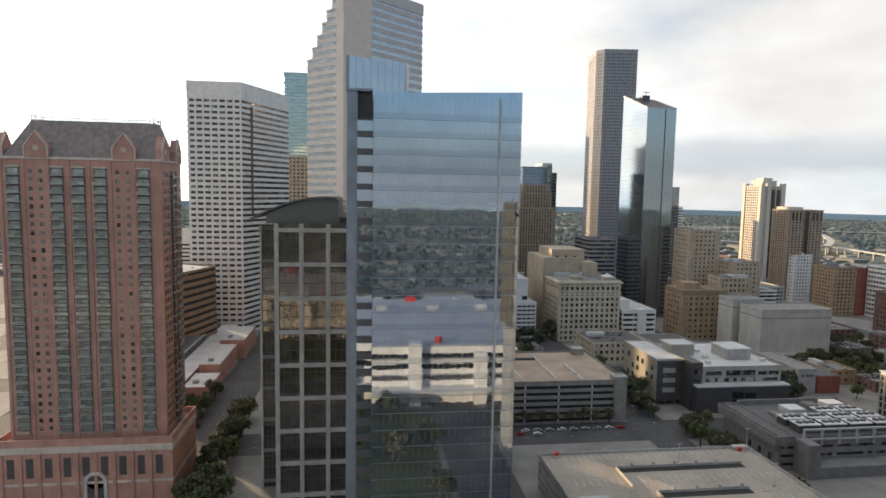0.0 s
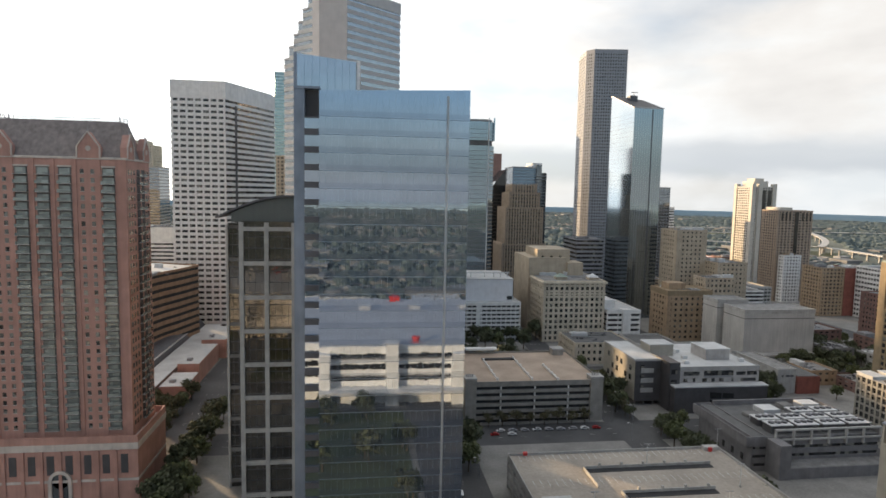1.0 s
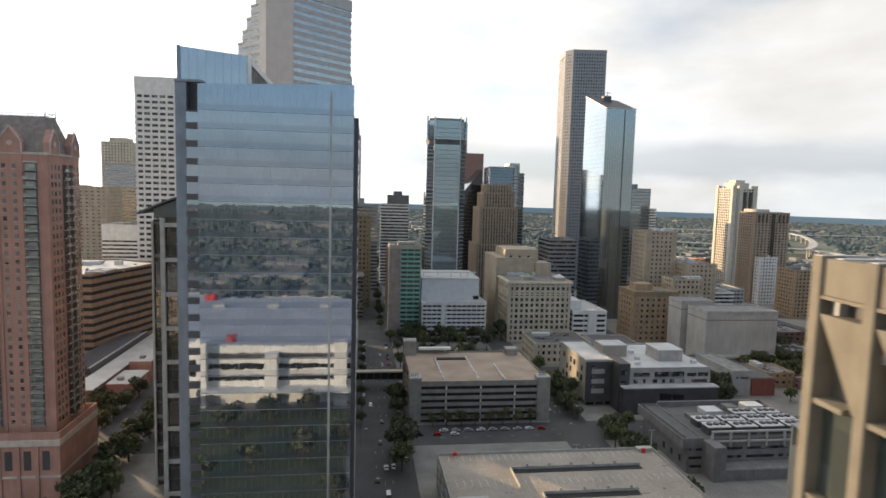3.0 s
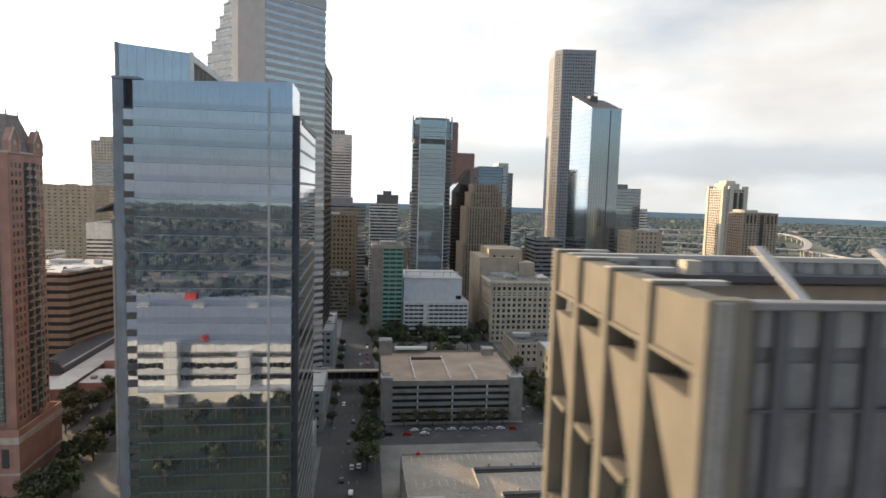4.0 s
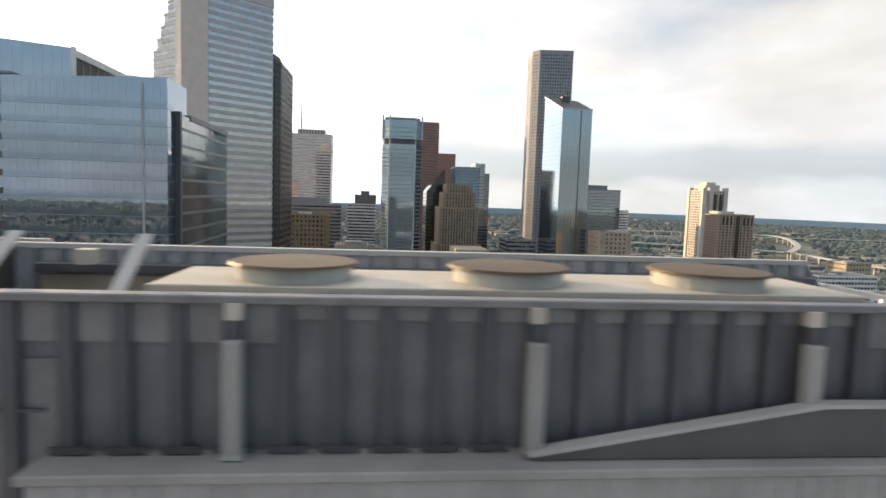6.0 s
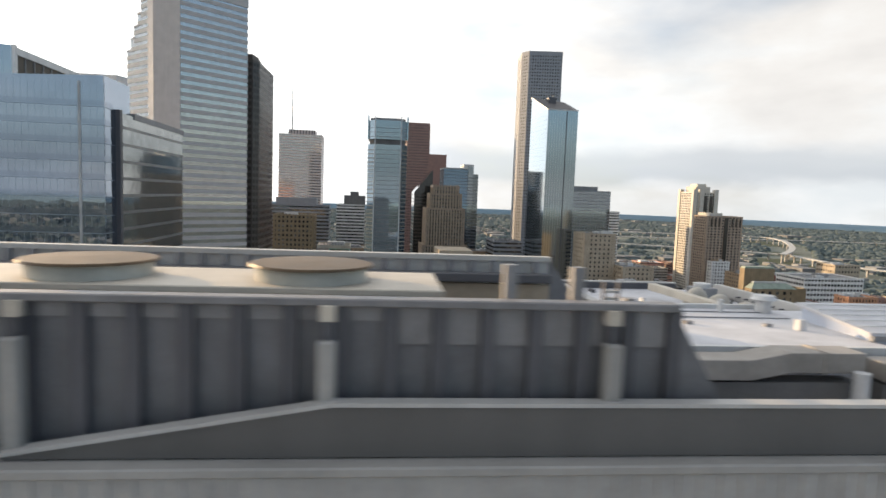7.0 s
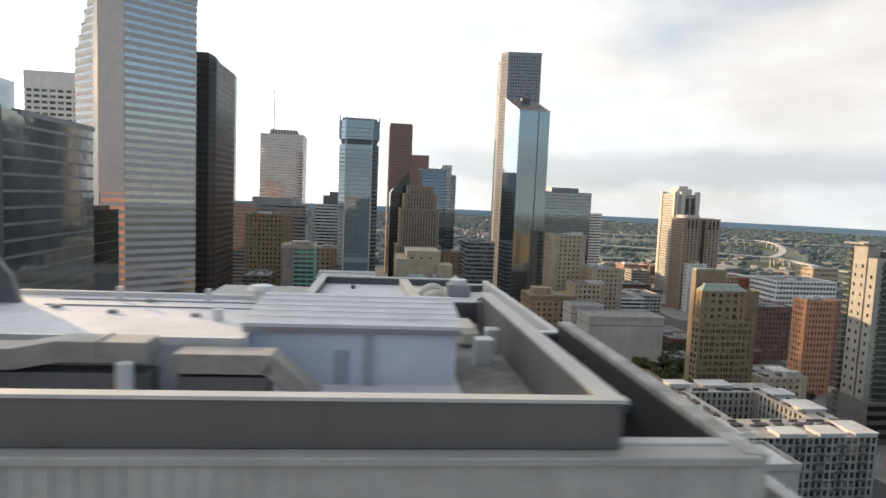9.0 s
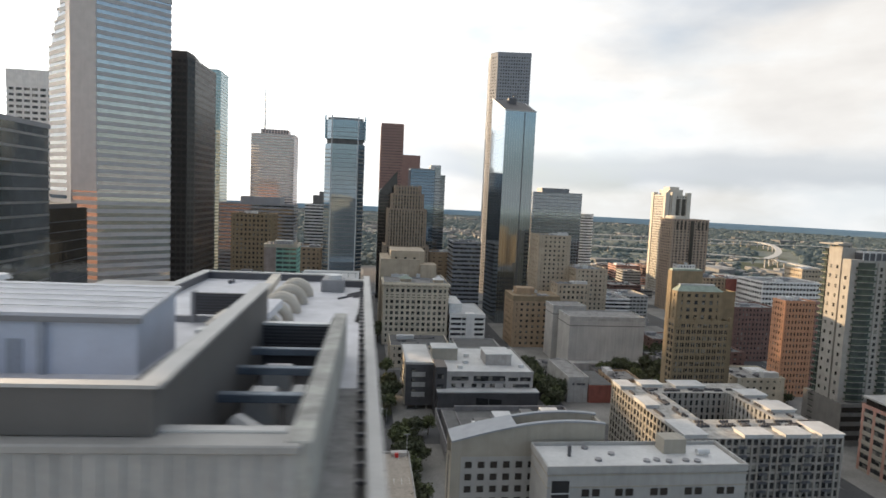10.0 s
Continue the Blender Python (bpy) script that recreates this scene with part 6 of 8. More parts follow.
mid_rise("grey_crowned_tower", "grey hazy tower with a smaller crown", rect(-324, -283, 900, 940), 180, 44, LIMESTONE_GREY, GLASS_GREY, band=0.5, bay=4, pier=2)
mid_rise("pale_glass_block", "pale grey glass block beside a grey tower", rect(-280, -243, 800, 840), 146, 36, CONCRETE, GLASS_BLOCK, band=0.35)
mid_rise("low_white_office", "low white office block with ribbon windows", rect(-204, -150, 600, 640), 82, 18, WHITE_WALL, GLASS_DARK, band=0.55, top_blank=14)
mid_rise("plain_tan_slab", "plain tan slab building", rect(-330, -238, 700, 740), 117, 29, LIMESTONE, GLASS_DARK, band=0.75, bay=6, pier=3.5)
mid_rise("white_gridded_office", "white gridded mid-rise office", rect(-250, -205, 520, 560), 60, 13, WHITE_WALL, GLASS_DARK, band=0.5, bay=4, pier=1.4)
mid_rise("cream_gridded_tower", "cream tower with a grid of windows, between taller neighbours", rect(-82, -60, 675, 700), 157, 38, LIMESTONE, GLASS_DARK, band=0.45, bay=4.5, pier=1.8)
mid_rise("yellow_brick_block", "tan brick block with regular square windows and an arcaded top", rect(8, 48.5, 620, 655), 95, 20, TAN_STONE, GLASS_DARK, band=0.5, bay=4.2, pier=2.1)
mid_rise("grey_stone_office", "grey stone office with ribbon windows", rect(-28, 58, 720, 760), 103, 24, GREY_GRANITE, GLASS_GREY, band=0.5)
mid_rise("white_ribbon_office", "white office block with ribbon windows near the street's end", rect(64, 100, 790, 830), 104, 25, WHITE_WALL, GLASS_DARK, band=0.5)
mid_rise("low_column_garage", "low concrete garage beside the street", rect(18, 42, 560, 600), 40, 11, CONCRETE_WARM, GLASS_DARK, band=0.5)
mid_rise("brown_stepped_office", "brown stepped office block", rect(66, 100, 600, 640), 64, 14, BROWN_STONE, GLASS_DARK, band=0.6, bay=5, pier=2.5)
mid_rise("dark_grey_office", "dark grey office block with ribbon windows", rect(234, 263, 600, 640), 75, 17, GREY_GRANITE, GLASS_DARK, band=0.5)
mid_rise("brown_mid_block", "plain brown mid-rise block", rect(214, 238, 640, 670), 60, 14, BROWN_STONE, GLASS_DARK, band=0.8, bay=7, pier=4)
mid_rise("tall_tan_office", "tall tan office tower with punched windows", rect(301.5, 331, 520, 550), 90, 22, LIMESTONE, GLASS_DARK, band=0.55, bay=4.5, pier=2.6)
mid_rise("tan_shoulder_block", "tan block stepping down beside the taller tower", rect(331.2, 360, 500, 540), 62, 15, LIMESTONE, GLASS_DARK, band=0.55, bay=4.2, pier=2.4)
mid_rise("cream_mid_block", "cream block with square windows in low sun", rect(308, 336, 480, 499), 51, 11, LIMESTONE, GLASS_DARK, band=0.5, bay=4, pier=2)
mid_rise("small_white_tower", "small white tower with a tile roof", rect(503, 525, 640, 665), 55, 14, WHITE_WALL, GLASS_DARK, band=0.5, bay=4, pier=1.8)
mid_rise("white_curved_office", "white office block with dark ribbon windows", rect(526, 590, 520, 560), 53, 11, WHITE_WALL, GLASS_DARK, band=0.5, bay=3.6, pier=0.7)
mid_rise("cream_lodge", "cream low block in the sun", rect(662, 695, 640, 670), 54, 9, LIMESTONE, GLASS_DARK, band=0.6, bay=4, pier=1.6)
mid_rise("brown_office_pair", "brown brick office with white window frames", rect(488, 514, 562, 590), 50, 13, BROWN_STONE, GLASS_DARK, band=0.5, bay=4, pier=2)
mid_rise("red_blank_block", "red painted block with a blank wall", rect(515, 537, 562, 590), 49.5, 12, BRICK_RED, GLASS_DARK, band=0.9, bare=(0, 3))
mid_rise("dark_brick_hotel", "dark brick hotel with rows of windows", rect(439, 476, 430, 458), 43, 11, BRICK_DARK, GLASS_DARK, band=0.5, bay=3.2, pier=1.7)
mid_rise("low_stone_house", "low pale stone house with a flat roof", rect(366, 396, 312, 338), 21, 5, LIMESTONE_GREY, GLASS_DARK, band=0.6, bay=4.5, pier=2.6)
mid_rise("white_ribbon_garage", "white ribbon garage beyond the warehouse", rect(360, 392, 520, 560), 33, 9, WHITE_WALL, GLASS_DARK, band=0.45)
mid_rise("grey_gridded_garage", "grey gridded garage low between towers", rect(386, 430, 560, 600), 30, 8, CONCRETE, GLASS_DARK, band=0.5, bay=4, pier=0.8)

for x0, x1, y0, y1, h, wm, rm, lab in ((303, 322, 346, 368, 9, BROWN_STONE, GREY_ROOF, "low brown shed with a flat roof"), (352, 372, 388, 410, 12, CONCRETE_DARK, GREY_ROOF, "low dark concrete building between trees"), (378, 400, 360, 392, 10, CONCRETE, WHITE_ROOF, "low pale shop with a flat roof"),
                                 (405, 430, 400, 425, 14, BRICK_DARK, DARK_ROOF, "low dark brick block"), (350, 364, 432, 452, 10, LIMESTONE, GREY_ROOF, "low cream block beside the warehouse"), (372, 398, 430, 455, 16, BRICK_DARK, GREY_ROOF, "dark brick walk-up block"), (305, 332, 376, 389, 6, CONCRETE_DARK, DARK_ROOF, "flat dark annex before the warehouse"),
                                 (268, 288, 384, 396, 8, CONCRETE, GREY_ROOF, "low grey annex by the corner"), (322, 342, 330, 350, 6, BRICK_DARK, GREY_ROOF, "low brick shop row"), (400, 412, 330, 350, 8, BROWN_STONE, GREY_ROOF, "low brown shop with a flat roof")):
    block_building("low_shop", lab, rect(x0, x1, y0, y1), h, max(2, round(h / 4)), wm, GLASS_DARK, band=0.6, bay=5, pier=2.4, units=1, roof=rm, seed=int(x0))

# skywalk over the street
sw = thing("skywalk_bridge", (52, 360, 0), "dark enclosed skywalk bridge over the street", "bridge")
part("deck", Solid().box(30, 67.5, 358, 362, 5.0, 5.7), CONCRETE_DARK, sw)
part("glass_sides", Solid().box(30, 67.5, 358.3, 361.7, 5.7, 9.8), GLASS_BLACK, sw)
part("roof", Solid().box(29.8, 67.8, 357.8, 362.2, 9.8, 10.6), LIMESTONE_GREY, sw)
for i in range(9):
    part("mullion", Solid().box(31 + i * 4.4, 31.3 + i * 4.4, 358.1, 358.4, 5.7, 9.8), METAL_DARK, sw)

# low buildings under the glass tower, along the street
for x0, x1, y0, y1, h, lab in ((18, 36, 208, 262, 17, "pale concrete annex beside the street"), (10, 37, 290, 330, 20, "pale ribbed podium along the street"), (12, 36, 404, 470, 24, "dark low podium under the black slab")):
    block_building("street_annex", lab, rect(x0, x1, y0, y1), h, 5, CONCRETE, GLASS_DARK, band=0.55, bay=4.5, pier=1.6, units=1, roof=WHITE_ROOF)

# ---- the concrete high-rise that the camera flies along ----
def near_building():
    ox, oy = 66.0, 11.5
    ob = thing("concrete_high_rise", (ox, oy, 0), "pale concrete high-rise whose roof carries screened plant and white decks", "building")
    ob.rotation_euler.z = radians(-2.0)

    def B(s, u0, u1, v0, v1, z0, z1):
        return s.box(ox + u0, ox + u1, oy + v0, oy + v1, z0, z1)

    def P(name, u0, u1, v0, v1, z0, z1, m, label="", bevel=0.0, parent=None):
        return part(name, B(Solid(), u0, u1, v0, v1, z0, z1), m, parent or ob, label, bevel)

    def E(name, u0, u1, v0, v1, z0, z1, m, label="", bevel=0.0, lean=-0.043):
        s = Solid().prism([(ox + u0 + lean * v0, oy + v0), (ox + u1 + lean * v0, oy + v0), (ox + u1 + lean * v1, oy + v1), (ox + u0 + lean * v1, oy + v1)], z0, z1)
        return part(name, s, m, ob, label, bevel)

    ribbed = surface("ribbed_concrete", (0.36, 0.35, 0.335), 0.85, vary=0.12, scale=0.6, fine=5)
    dark_wall = surface("dark_grey_wall", (0.105, 0.10, 0.096), 0.7, vary=0.1, scale=0.3, fine=5)
    coping = surface("pale_coping", (0.42, 0.41, 0.395), 0.6, vary=0.1)
    louver = surface("louver_grey", (0.15, 0.15, 0.16), 0.5, 0.3, vary=0.15, scale=1.0, fine=10)
    louver_light = surface("louver_light", (0.21, 0.205, 0.21), 0.5, 0.3, vary=0.15, scale=1.0, fine=10)
    ledge_grey = surface("ledge_grey", (0.31, 0.30, 0.285), 0.7, vary=0.12)
    membrane = surface("white_membrane", (0.52, 0.52, 0.545), 0.65, vary=0.12, scale=0.35, fine=3)

    # body
    P("tower_body", 1.5, 56.0, 0.3, 15.4, 0, 111.0, CONCRETE)
    P("rear_body", 44.2, 76.0, 15.4, 58.4, 0, 108.6, CONCRETE)
    P("corner_body", 56.0, 78.2, 0.4, 15.4, 0, 108.6, CONCRETE)
    P("front_facade", 10.5, 76.4, -0.95, 0.4, 0, 112.55, ribbed, "pale ribbed concrete front")
    rib = P("facade_rib", 11.0, 11.22, -1.02, -0.9, 60, 112.5, ribbed)
    for i in range(1, 99):
        again(rib, i * 0.66)
    P("facade_coping", 10.3, 76.6, -1.15, 0.6, 112.5, 112.8, ledge_grey, bevel=0.05)
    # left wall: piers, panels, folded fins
    # the recess shade is put into this wall's dark brown colour
    P("left_wall", 1.0, 1.45, 0.2, 15.6, 60, 117.2, surface("recess_shade_brown", (0.085, 0.075, 0.065), 0.8), "recessed wall between the piers, coloured dark for shade")
    for k in range(5):
        v = 0.0 + k * 3.85
        P("left_pier", -0.32, 1.1, v - 0.05, v + 0.75, 60, 117.45, CONCRETE_WARM, bevel=0.06)
    for k in range(4):
        v0, v1 = 0.75 + k * 3.85, 3.8 + k * 3.85
        P("top_panel", -0.12, 0.98, v0, v1, 115.25, 117.3, CONCRETE_WARM, bevel=0.03)
        P("panel_ledge", -0.22, 0.98, v0, v1, 115.05, 115.25, CONCRETE_WARM)
        # charcoal strip painting the shade in the slot under each panel
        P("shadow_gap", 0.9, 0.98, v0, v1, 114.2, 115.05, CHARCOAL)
        P("green_window", 0.55, 0.98, v0, v1, 103.9, 109.1, GLASS_GREEN)
        P("window_hood", -0.2, 0.98, v0 + 0.9, v1, 109.1, 109.4, CONCRETE_WARM)
        fin = Solid()
        c = (v0 + v1) / 2
        fin.v = [(ox - 0.2, oy + v0, 114.2), (ox - 0.2, oy + v1 - 0.05, 114.2), (ox + 0.98, oy + v1 - 0.05, 114.2), (ox + 0.98, oy + v0, 114.2),
                 (ox - 0.05, oy + v0, 109.3), (ox - 0.05, oy + v0 + 0.35, 109.3), (ox + 0.98, oy + v0 + 0.35, 109.3), (ox + 0.98, oy + v0, 109.3)]
        fin.f = [(0, 1, 2, 3), (4, 7, 6, 5), (0, 4, 5, 1), (1, 5, 6, 2), (2, 6, 7, 3), (3, 7, 4, 0)]
        part("folded_fin", fin, CONCRETE_WARM, ob)
        low = Solid()
        low.v = [(x, y, z - 10.4) for x, y, z in fin.v]
        low.f = list(fin.f)
        part("folded_fin", low, CONCRETE_WARM, ob)
    # screen of the plant deck
    P("screen_backing", 0.4, 43.4, 0.42, 0.52, 98, 117.0, louver, "dark grey louvred plant screen")
    for i in range(30):
        u = 0.5 + i * 1.475
        P("screen_rib", u, u + 0.42, 0.12, 0.45, 98 if u < 10 else 112.9, 117.15, METAL_DARK)
        if i < 29:
            P("upper_panel", u + 0.44, u + 1.44, 0.3, 0.41, 116.0 if i < 11 or i > 22 else 116.7, 117.12, louver_light)
            if i < 7 and i % 5 != 3:
                P("mid_panel", u + 0.46, u + 1.44, 0.34, 0.41, 111.6 if i < 7 else 113.0, 115.5, surface("louver_mid", (0.17, 0.17, 0.175), 0.5, 0.3, vary=0.25, scale=0.7, fine=4))
    for z in (114.0,):
        P("screen_rail", 0.3, 10.4, 0.2, 0.46, z, z + 0.1, METAL_DARK)
    P("screen_cap", -0.1, 43.6, 0.0, 0.62, 117.15, 117.4, louver_light, bevel=0.04)
    P("corner_pier", -0.15, 0.42, -0.2, 0.6, 60, 117.4, surface("grey_pier", (0.25, 0.24, 0.22), 0.85, vary=0.2, scale=0.5, fine=6), bevel=0.05)
    # sloping end of the screen
    end = Solid()
    end.v = [(ox + 43.4, oy + 0.2, 112.9), (ox + 46.0, oy + 0.2, 112.9), (ox + 43.4, oy + 0.2, 117.3), (ox + 43.4, oy + 0.5, 112.9), (ox + 46.0, oy + 0.5, 112.9), (ox + 43.4, oy + 0.5, 117.3)]
    end.f = [(0, 1, 2), (5, 4, 3), (0, 1, 4, 3), (1, 2, 5, 4), (2, 0, 3, 5)]
    part("screen_end", end, louver, ob)
    P("screen_side", 43.2, 43.4, 0.6, 14.4, 112.9, 113.9, louver)
    P("end_post", 43.2, 43.6, 3.4, 3.8, 112.9, 117.0, METAL_GREY)
    for k in range(7):
        P("ladder_rung", 43.15, 43.7, 5.4, 5.6, 115.2 + k * 0.28, 115.3 + k * 0.28, coping)
    for u in (43.1, 43.7):
        P("ladder_rail", u, u + 0.08, 5.42, 5.58, 113.9, 117.3, METAL_DARK)
    back_end = Solid()
    back_end.v = [(ox + u, oy + v, z) for v in (14.55, 14.95) for u, z in ((43.4, 112.9), (45.4, 112.9), (44.6, 115.6), (43.4, 117.2))]
    back_end.f = [(0, 1, 2, 3), (7, 6, 5, 4)] + [(i, (i + 1) % 4, 4 + (i + 1) % 4, 4 + i) for i in range(4)]
    part("back_screen_end", back_end, louver, ob, "sloping end of the rear screen")
    pale_screen = surface("pale_screen", (0.40, 0.395, 0.39), 0.6, 0.1, vary=0.15, scale=0.8, fine=6)
    P("screen_back", 0.3, 43.4, 14.6, 15.0, 112.9, 117.15, pale_screen, "pale rear screen")
    P("back_cap", 0.2, 43.5, 14.45, 15.1, 117.1, 117.35, coping)
    for i in range(36):
        P("back_rib", 1.2 + i * 1.18, 1.5 + i * 1.18, 14.4, 14.65, 115.0, 117.1, METAL_GREY)
    P("back_beam", 3, 43.3, 13.4, 14.2, 116.05, 116.5, METAL_DARK, bevel=0.04)
    P("inner_wall", 3, 43.3, 13.9, 14.3, 113, 115.9, surface("tan_wall", (0.34, 0.28, 0.21), 0.8), "tan inner wall")
    P("plant_floor", 0.3, 46, 0.5, 15, 112.4, 112.9, GREY_ROOF)
    for k in range(4):
        P("left_coping_block", -0.3, 2.6, 3.85 + k * 3.85, 4.35 + k * 3.85, 117.3, 117.46, coping)
    # charcoal strips painting the dark gaps at the foot of the screen
    for k in range(22):
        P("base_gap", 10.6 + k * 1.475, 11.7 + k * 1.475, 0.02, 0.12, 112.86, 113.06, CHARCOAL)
    # columns on the ledge
    for u in (15.6, 24.2, 32.8, 41.4):
        P("ledge_column", u - 0.26, u + 0.26, -0.4, 0.1, 112.85, 116.2, ledge_grey, bevel=0.06)
        P("column_bracket", u - 0.22, u + 0.22, -0.2, 0.2, 116.75, 117.2, DUCT_TAN)
        P("column_neck", u - 0.16, u + 0.16, -0.15, 0.2, 116.2, 116.75, METAL_DARK)
        P("column_base", u - 0.3, u + 0.3, -0.44, 0.14, 112.85, 112.98, CONCRETE)
    # leaning white plates
    for u in (3.4, 7.9, 11.9):
        part("leaning_plate", Solid().bar((ox + u, oy + 3.6, 118.75), (ox + u + 0.1, oy + 0.9, 117.1), 0.42, 0.09), coping, ob, "white leaning plate")
    P("tan_box", 5.4, 6.2, 12.2, 13, 116.6, 117.3, DUCT_TAN)
    # cooling units with fan drums
    unit = P("cooling_unit", 12.6, 36.2, 2.4, 6.6, 114.0, 117.1, METAL_GREY, "grey cooling unit with pale top", 0.05)
    P("unit_top", 12.4, 36.4, 2.2, 6.8, 117.1, 117.34, DUCT_TAN, "", 0.04, unit)
    for u in (16.6, 24.2, 31.8):
        d = part("fan_drum", Solid().tube((ox + u, oy + 4.4, 117.34), (ox + u, oy + 4.4, 117.84), 1.95, 2.0, 28), surface("cream_drum", (0.43, 0.425, 0.38), 0.55, vary=0.15, scale=0.8), unit)
        part("fan_grille", Solid().tube((ox + u, oy + 4.4, 117.84), (ox + u, oy + 4.4, 117.93), 2.2, 2.15, 28).tube((ox + u, oy + 4.4, 117.93), (ox + u, oy + 4.4, 118.0), 2.1, 0.3, 28), surface("rusty_grille", (0.12, 0.078, 0.042), 0.6, 0.3, vary=0.3), d, "rust-brown conical fan grille")
    P("pipe_frame", 38.2, 38.6, 1.0, 1.4, 113, 118.4, METAL_GREY)
    P("pipe_frame", 40.6, 41.0, 1.6, 2.0, 113, 118.3, METAL_GREY)
    # dark parapet wall with its slope
    w = Solid()
    w.v = [(ox + u, oy + v, z) for v in (-0.55, -0.2) for u, z in ((24.0, 112.85), (72.0, 112.85), (72.0, 114.35), (33.0, 114.35), (24.0, 112.95))]
    w.f = [(0, 1, 2, 3, 4), (9, 8, 7, 6, 5)] + [(i, (i + 1) % 5, 5 + (i + 1) % 5, 5 + i) for i in range(5)]
    part("parapet_wall", w, dark_wall, ob, "dark grey parapet wall")
    cpn = Solid().bar((ox + 24.0, oy - 0.37, 112.98), (ox + 33.0, oy - 0.37, 114.42), 0.5, 0.12).bar((ox + 33.0, oy - 0.37, 114.42), (ox + 72.15, oy - 0.37, 114.42), 0.5, 0.12)
    part("wall_coping", cpn, coping, ob, "white metal coping")
    E("return_wall", 71.5, 72.0, -0.2, 21.0, 108.8, 114.3, dark_wall, lean=-0.035)
    E("return_coping", 71.35, 72.15, -0.4, 21.2, 114.3, 114.42, coping, lean=-0.035)
    # roof deck behind the wall
    P("roof_deck", 43.6, 70.7, -0.2, 30, 111.2, 111.8, membrane)
    P("raised_white_deck", 43.6, 58.2, 7.5, 17.4, 111.8, 114.2, membrane, "raised white membrane deck", 0.05)
    P("deck_rim", 43.5, 58.2, 7.4, 7.7, 113.9, 114.28, METAL_LIGHT)
    P("deck_rim", 43.5, 58.2, 17.2, 17.5, 114.1, 114.45, METAL_LIGHT)
    for v in (14.2, 15.9):
        P("conduit", 46.5, 57.5, v, v + 0.07, 114.2, 114.27, METAL_GREY)
    for u, v in ((47.2, 13.4), (51.0, 15.6), (50.4, 12.4), (54.6, 12.0)):
        P("deck_block", u, u + 0.4, v, v + 0.3, 114.2, 114.36, METAL_GREY)
    for u in (49.4, 54.2):
        P("deck_post", u, u + 0.25, 15.8, 16.05, 114.2, 115.0, METAL_LIGHT)
    P("deck_box", 55.9, 56.3, 11.2, 11.6, 114.2, 114.75, METAL_LIGHT)
    vent = part("mushroom_vent", Solid().tube((ox + 57.2, oy + 16.2, 114.2), (ox + 57.2, oy + 16.2, 115.0), 0.45, 0.45, 14), METAL_LIGHT, ob)
    part("vent_cap", Solid().tube((ox + 57.2, oy + 16.2, 115.0), (ox + 57.2, oy + 16.2, 115.25), 0.75, 0.6, 16), METAL_LIGHT, vent)
    # white metal penthouse
    ph = part("white_penthouse", Solid().prism([(ox + 58.05, oy + 9.05), (ox + 67.7, oy + 9.05), (ox + 67.7, oy + 14.0), (ox + 58.05, oy + 14.0)], 111.7, [114.5, 114.5, 115.0, 115.0]), surface("white_sheet_metal", (0.50, 0.54, 0.63), 0.45, 0.1, vary=0.06, scale=0.5), ob, "white sheet metal penthouse")
    roofp = Solid()
    roofp.v = [(ox + 57.8, oy + 8.85, 114.5), (ox + 67.95, oy + 8.85, 114.5), (ox + 67.95, oy + 14.2, 115.02), (ox + 57.8, oy + 14.2, 115.02), (ox + 57.8, oy + 8.85, 114.66), (ox + 67.95, oy + 8.85, 114.66), (ox + 67.95, oy + 14.2, 115.2), (ox + 57.8, oy + 14.2, 115.2)]
    roofp.f = [(3, 2, 1, 0), (4, 5, 6, 7), (0, 1, 5, 4), (1, 2, 6, 5), (2, 3, 7, 6), (3, 0, 4, 7)]
    part("penthouse_roof", roofp, membrane, ph)
    for k in range(5):
        vv = 9.7 + k * 0.95
        part("roof_seam", Solid().bar((ox + 57.9, oy + vv, 114.74 + 0.098 * (vv - 8.85)), (ox + 67.9, oy + vv, 114.74 + 0.098 * (vv - 8.85)), 0.06, 0.05), METAL_LIGHT, ph)
    P("penthouse_gutter", 57.9, 67.9, 8.78, 9.0, 114.25, 114.5, METAL_GREY, "", 0, ph)
    P("downpipe", 63.4, 63.75, 8.85, 9.05, 111.7, 114.3, surface("blue_grey_door", (0.32, 0.35, 0.41), 0.5), "", 0, ph)
    P("penthouse_door", 62.0, 62.7, 8.98, 9.06, 111.8, 113.4, surface("blue_grey_door", (0.32, 0.35, 0.41), 0.5), "", 0, ph)
    # ducts
    du = Solid()
    du.bar((ox + 43.0, oy + 6.3, 113.71), (ox + 49.9, oy + 6.3, 113.71), 1.4, 0.86).bar((ox + 49.8, oy + 6.3, 113.71), (ox + 51.5, oy + 6.3, 114.04), 1.4, 0.86).bar((ox + 51.4, oy + 6.3, 114.04), (ox + 54.9, oy + 6.3, 114.04), 1.4, 0.86)
    duct_grey = surface("dull_duct", (0.30, 0.275, 0.25), 0.55, 0.2, vary=0.18, scale=0.6, fine=4)
    part("main_duct", du, duct_grey, ob, "dull tan sheet metal duct", 0.03)
    for u in (45.0, 47.4, 53.0):
        P("duct_flange", u, u + 0.07, 5.55, 7.05, 113.22 if u < 50 else 113.56, 114.19 if u < 50 else 114.52, duct_grey)
    P("duct_plinth", 43.0, 54.9, 5.8, 6.9, 111.8, 113.15, surface("plinth_grey", (0.13, 0.128, 0.125), 0.8, vary=0.2), "dark grey duct plinth")
    d2 = Solid().bar((ox + 55.9, oy + 6.3, 113.62), (ox + 59.8, oy + 6.3, 113.62), 1.3, 0.82).bar((ox + 59.6, oy + 6.3, 113.66), (ox + 61.4, oy + 6.3, 112.0), 1.3, 0.82)
    part("second_duct", d2, duct_grey, ob, "", 0.03)
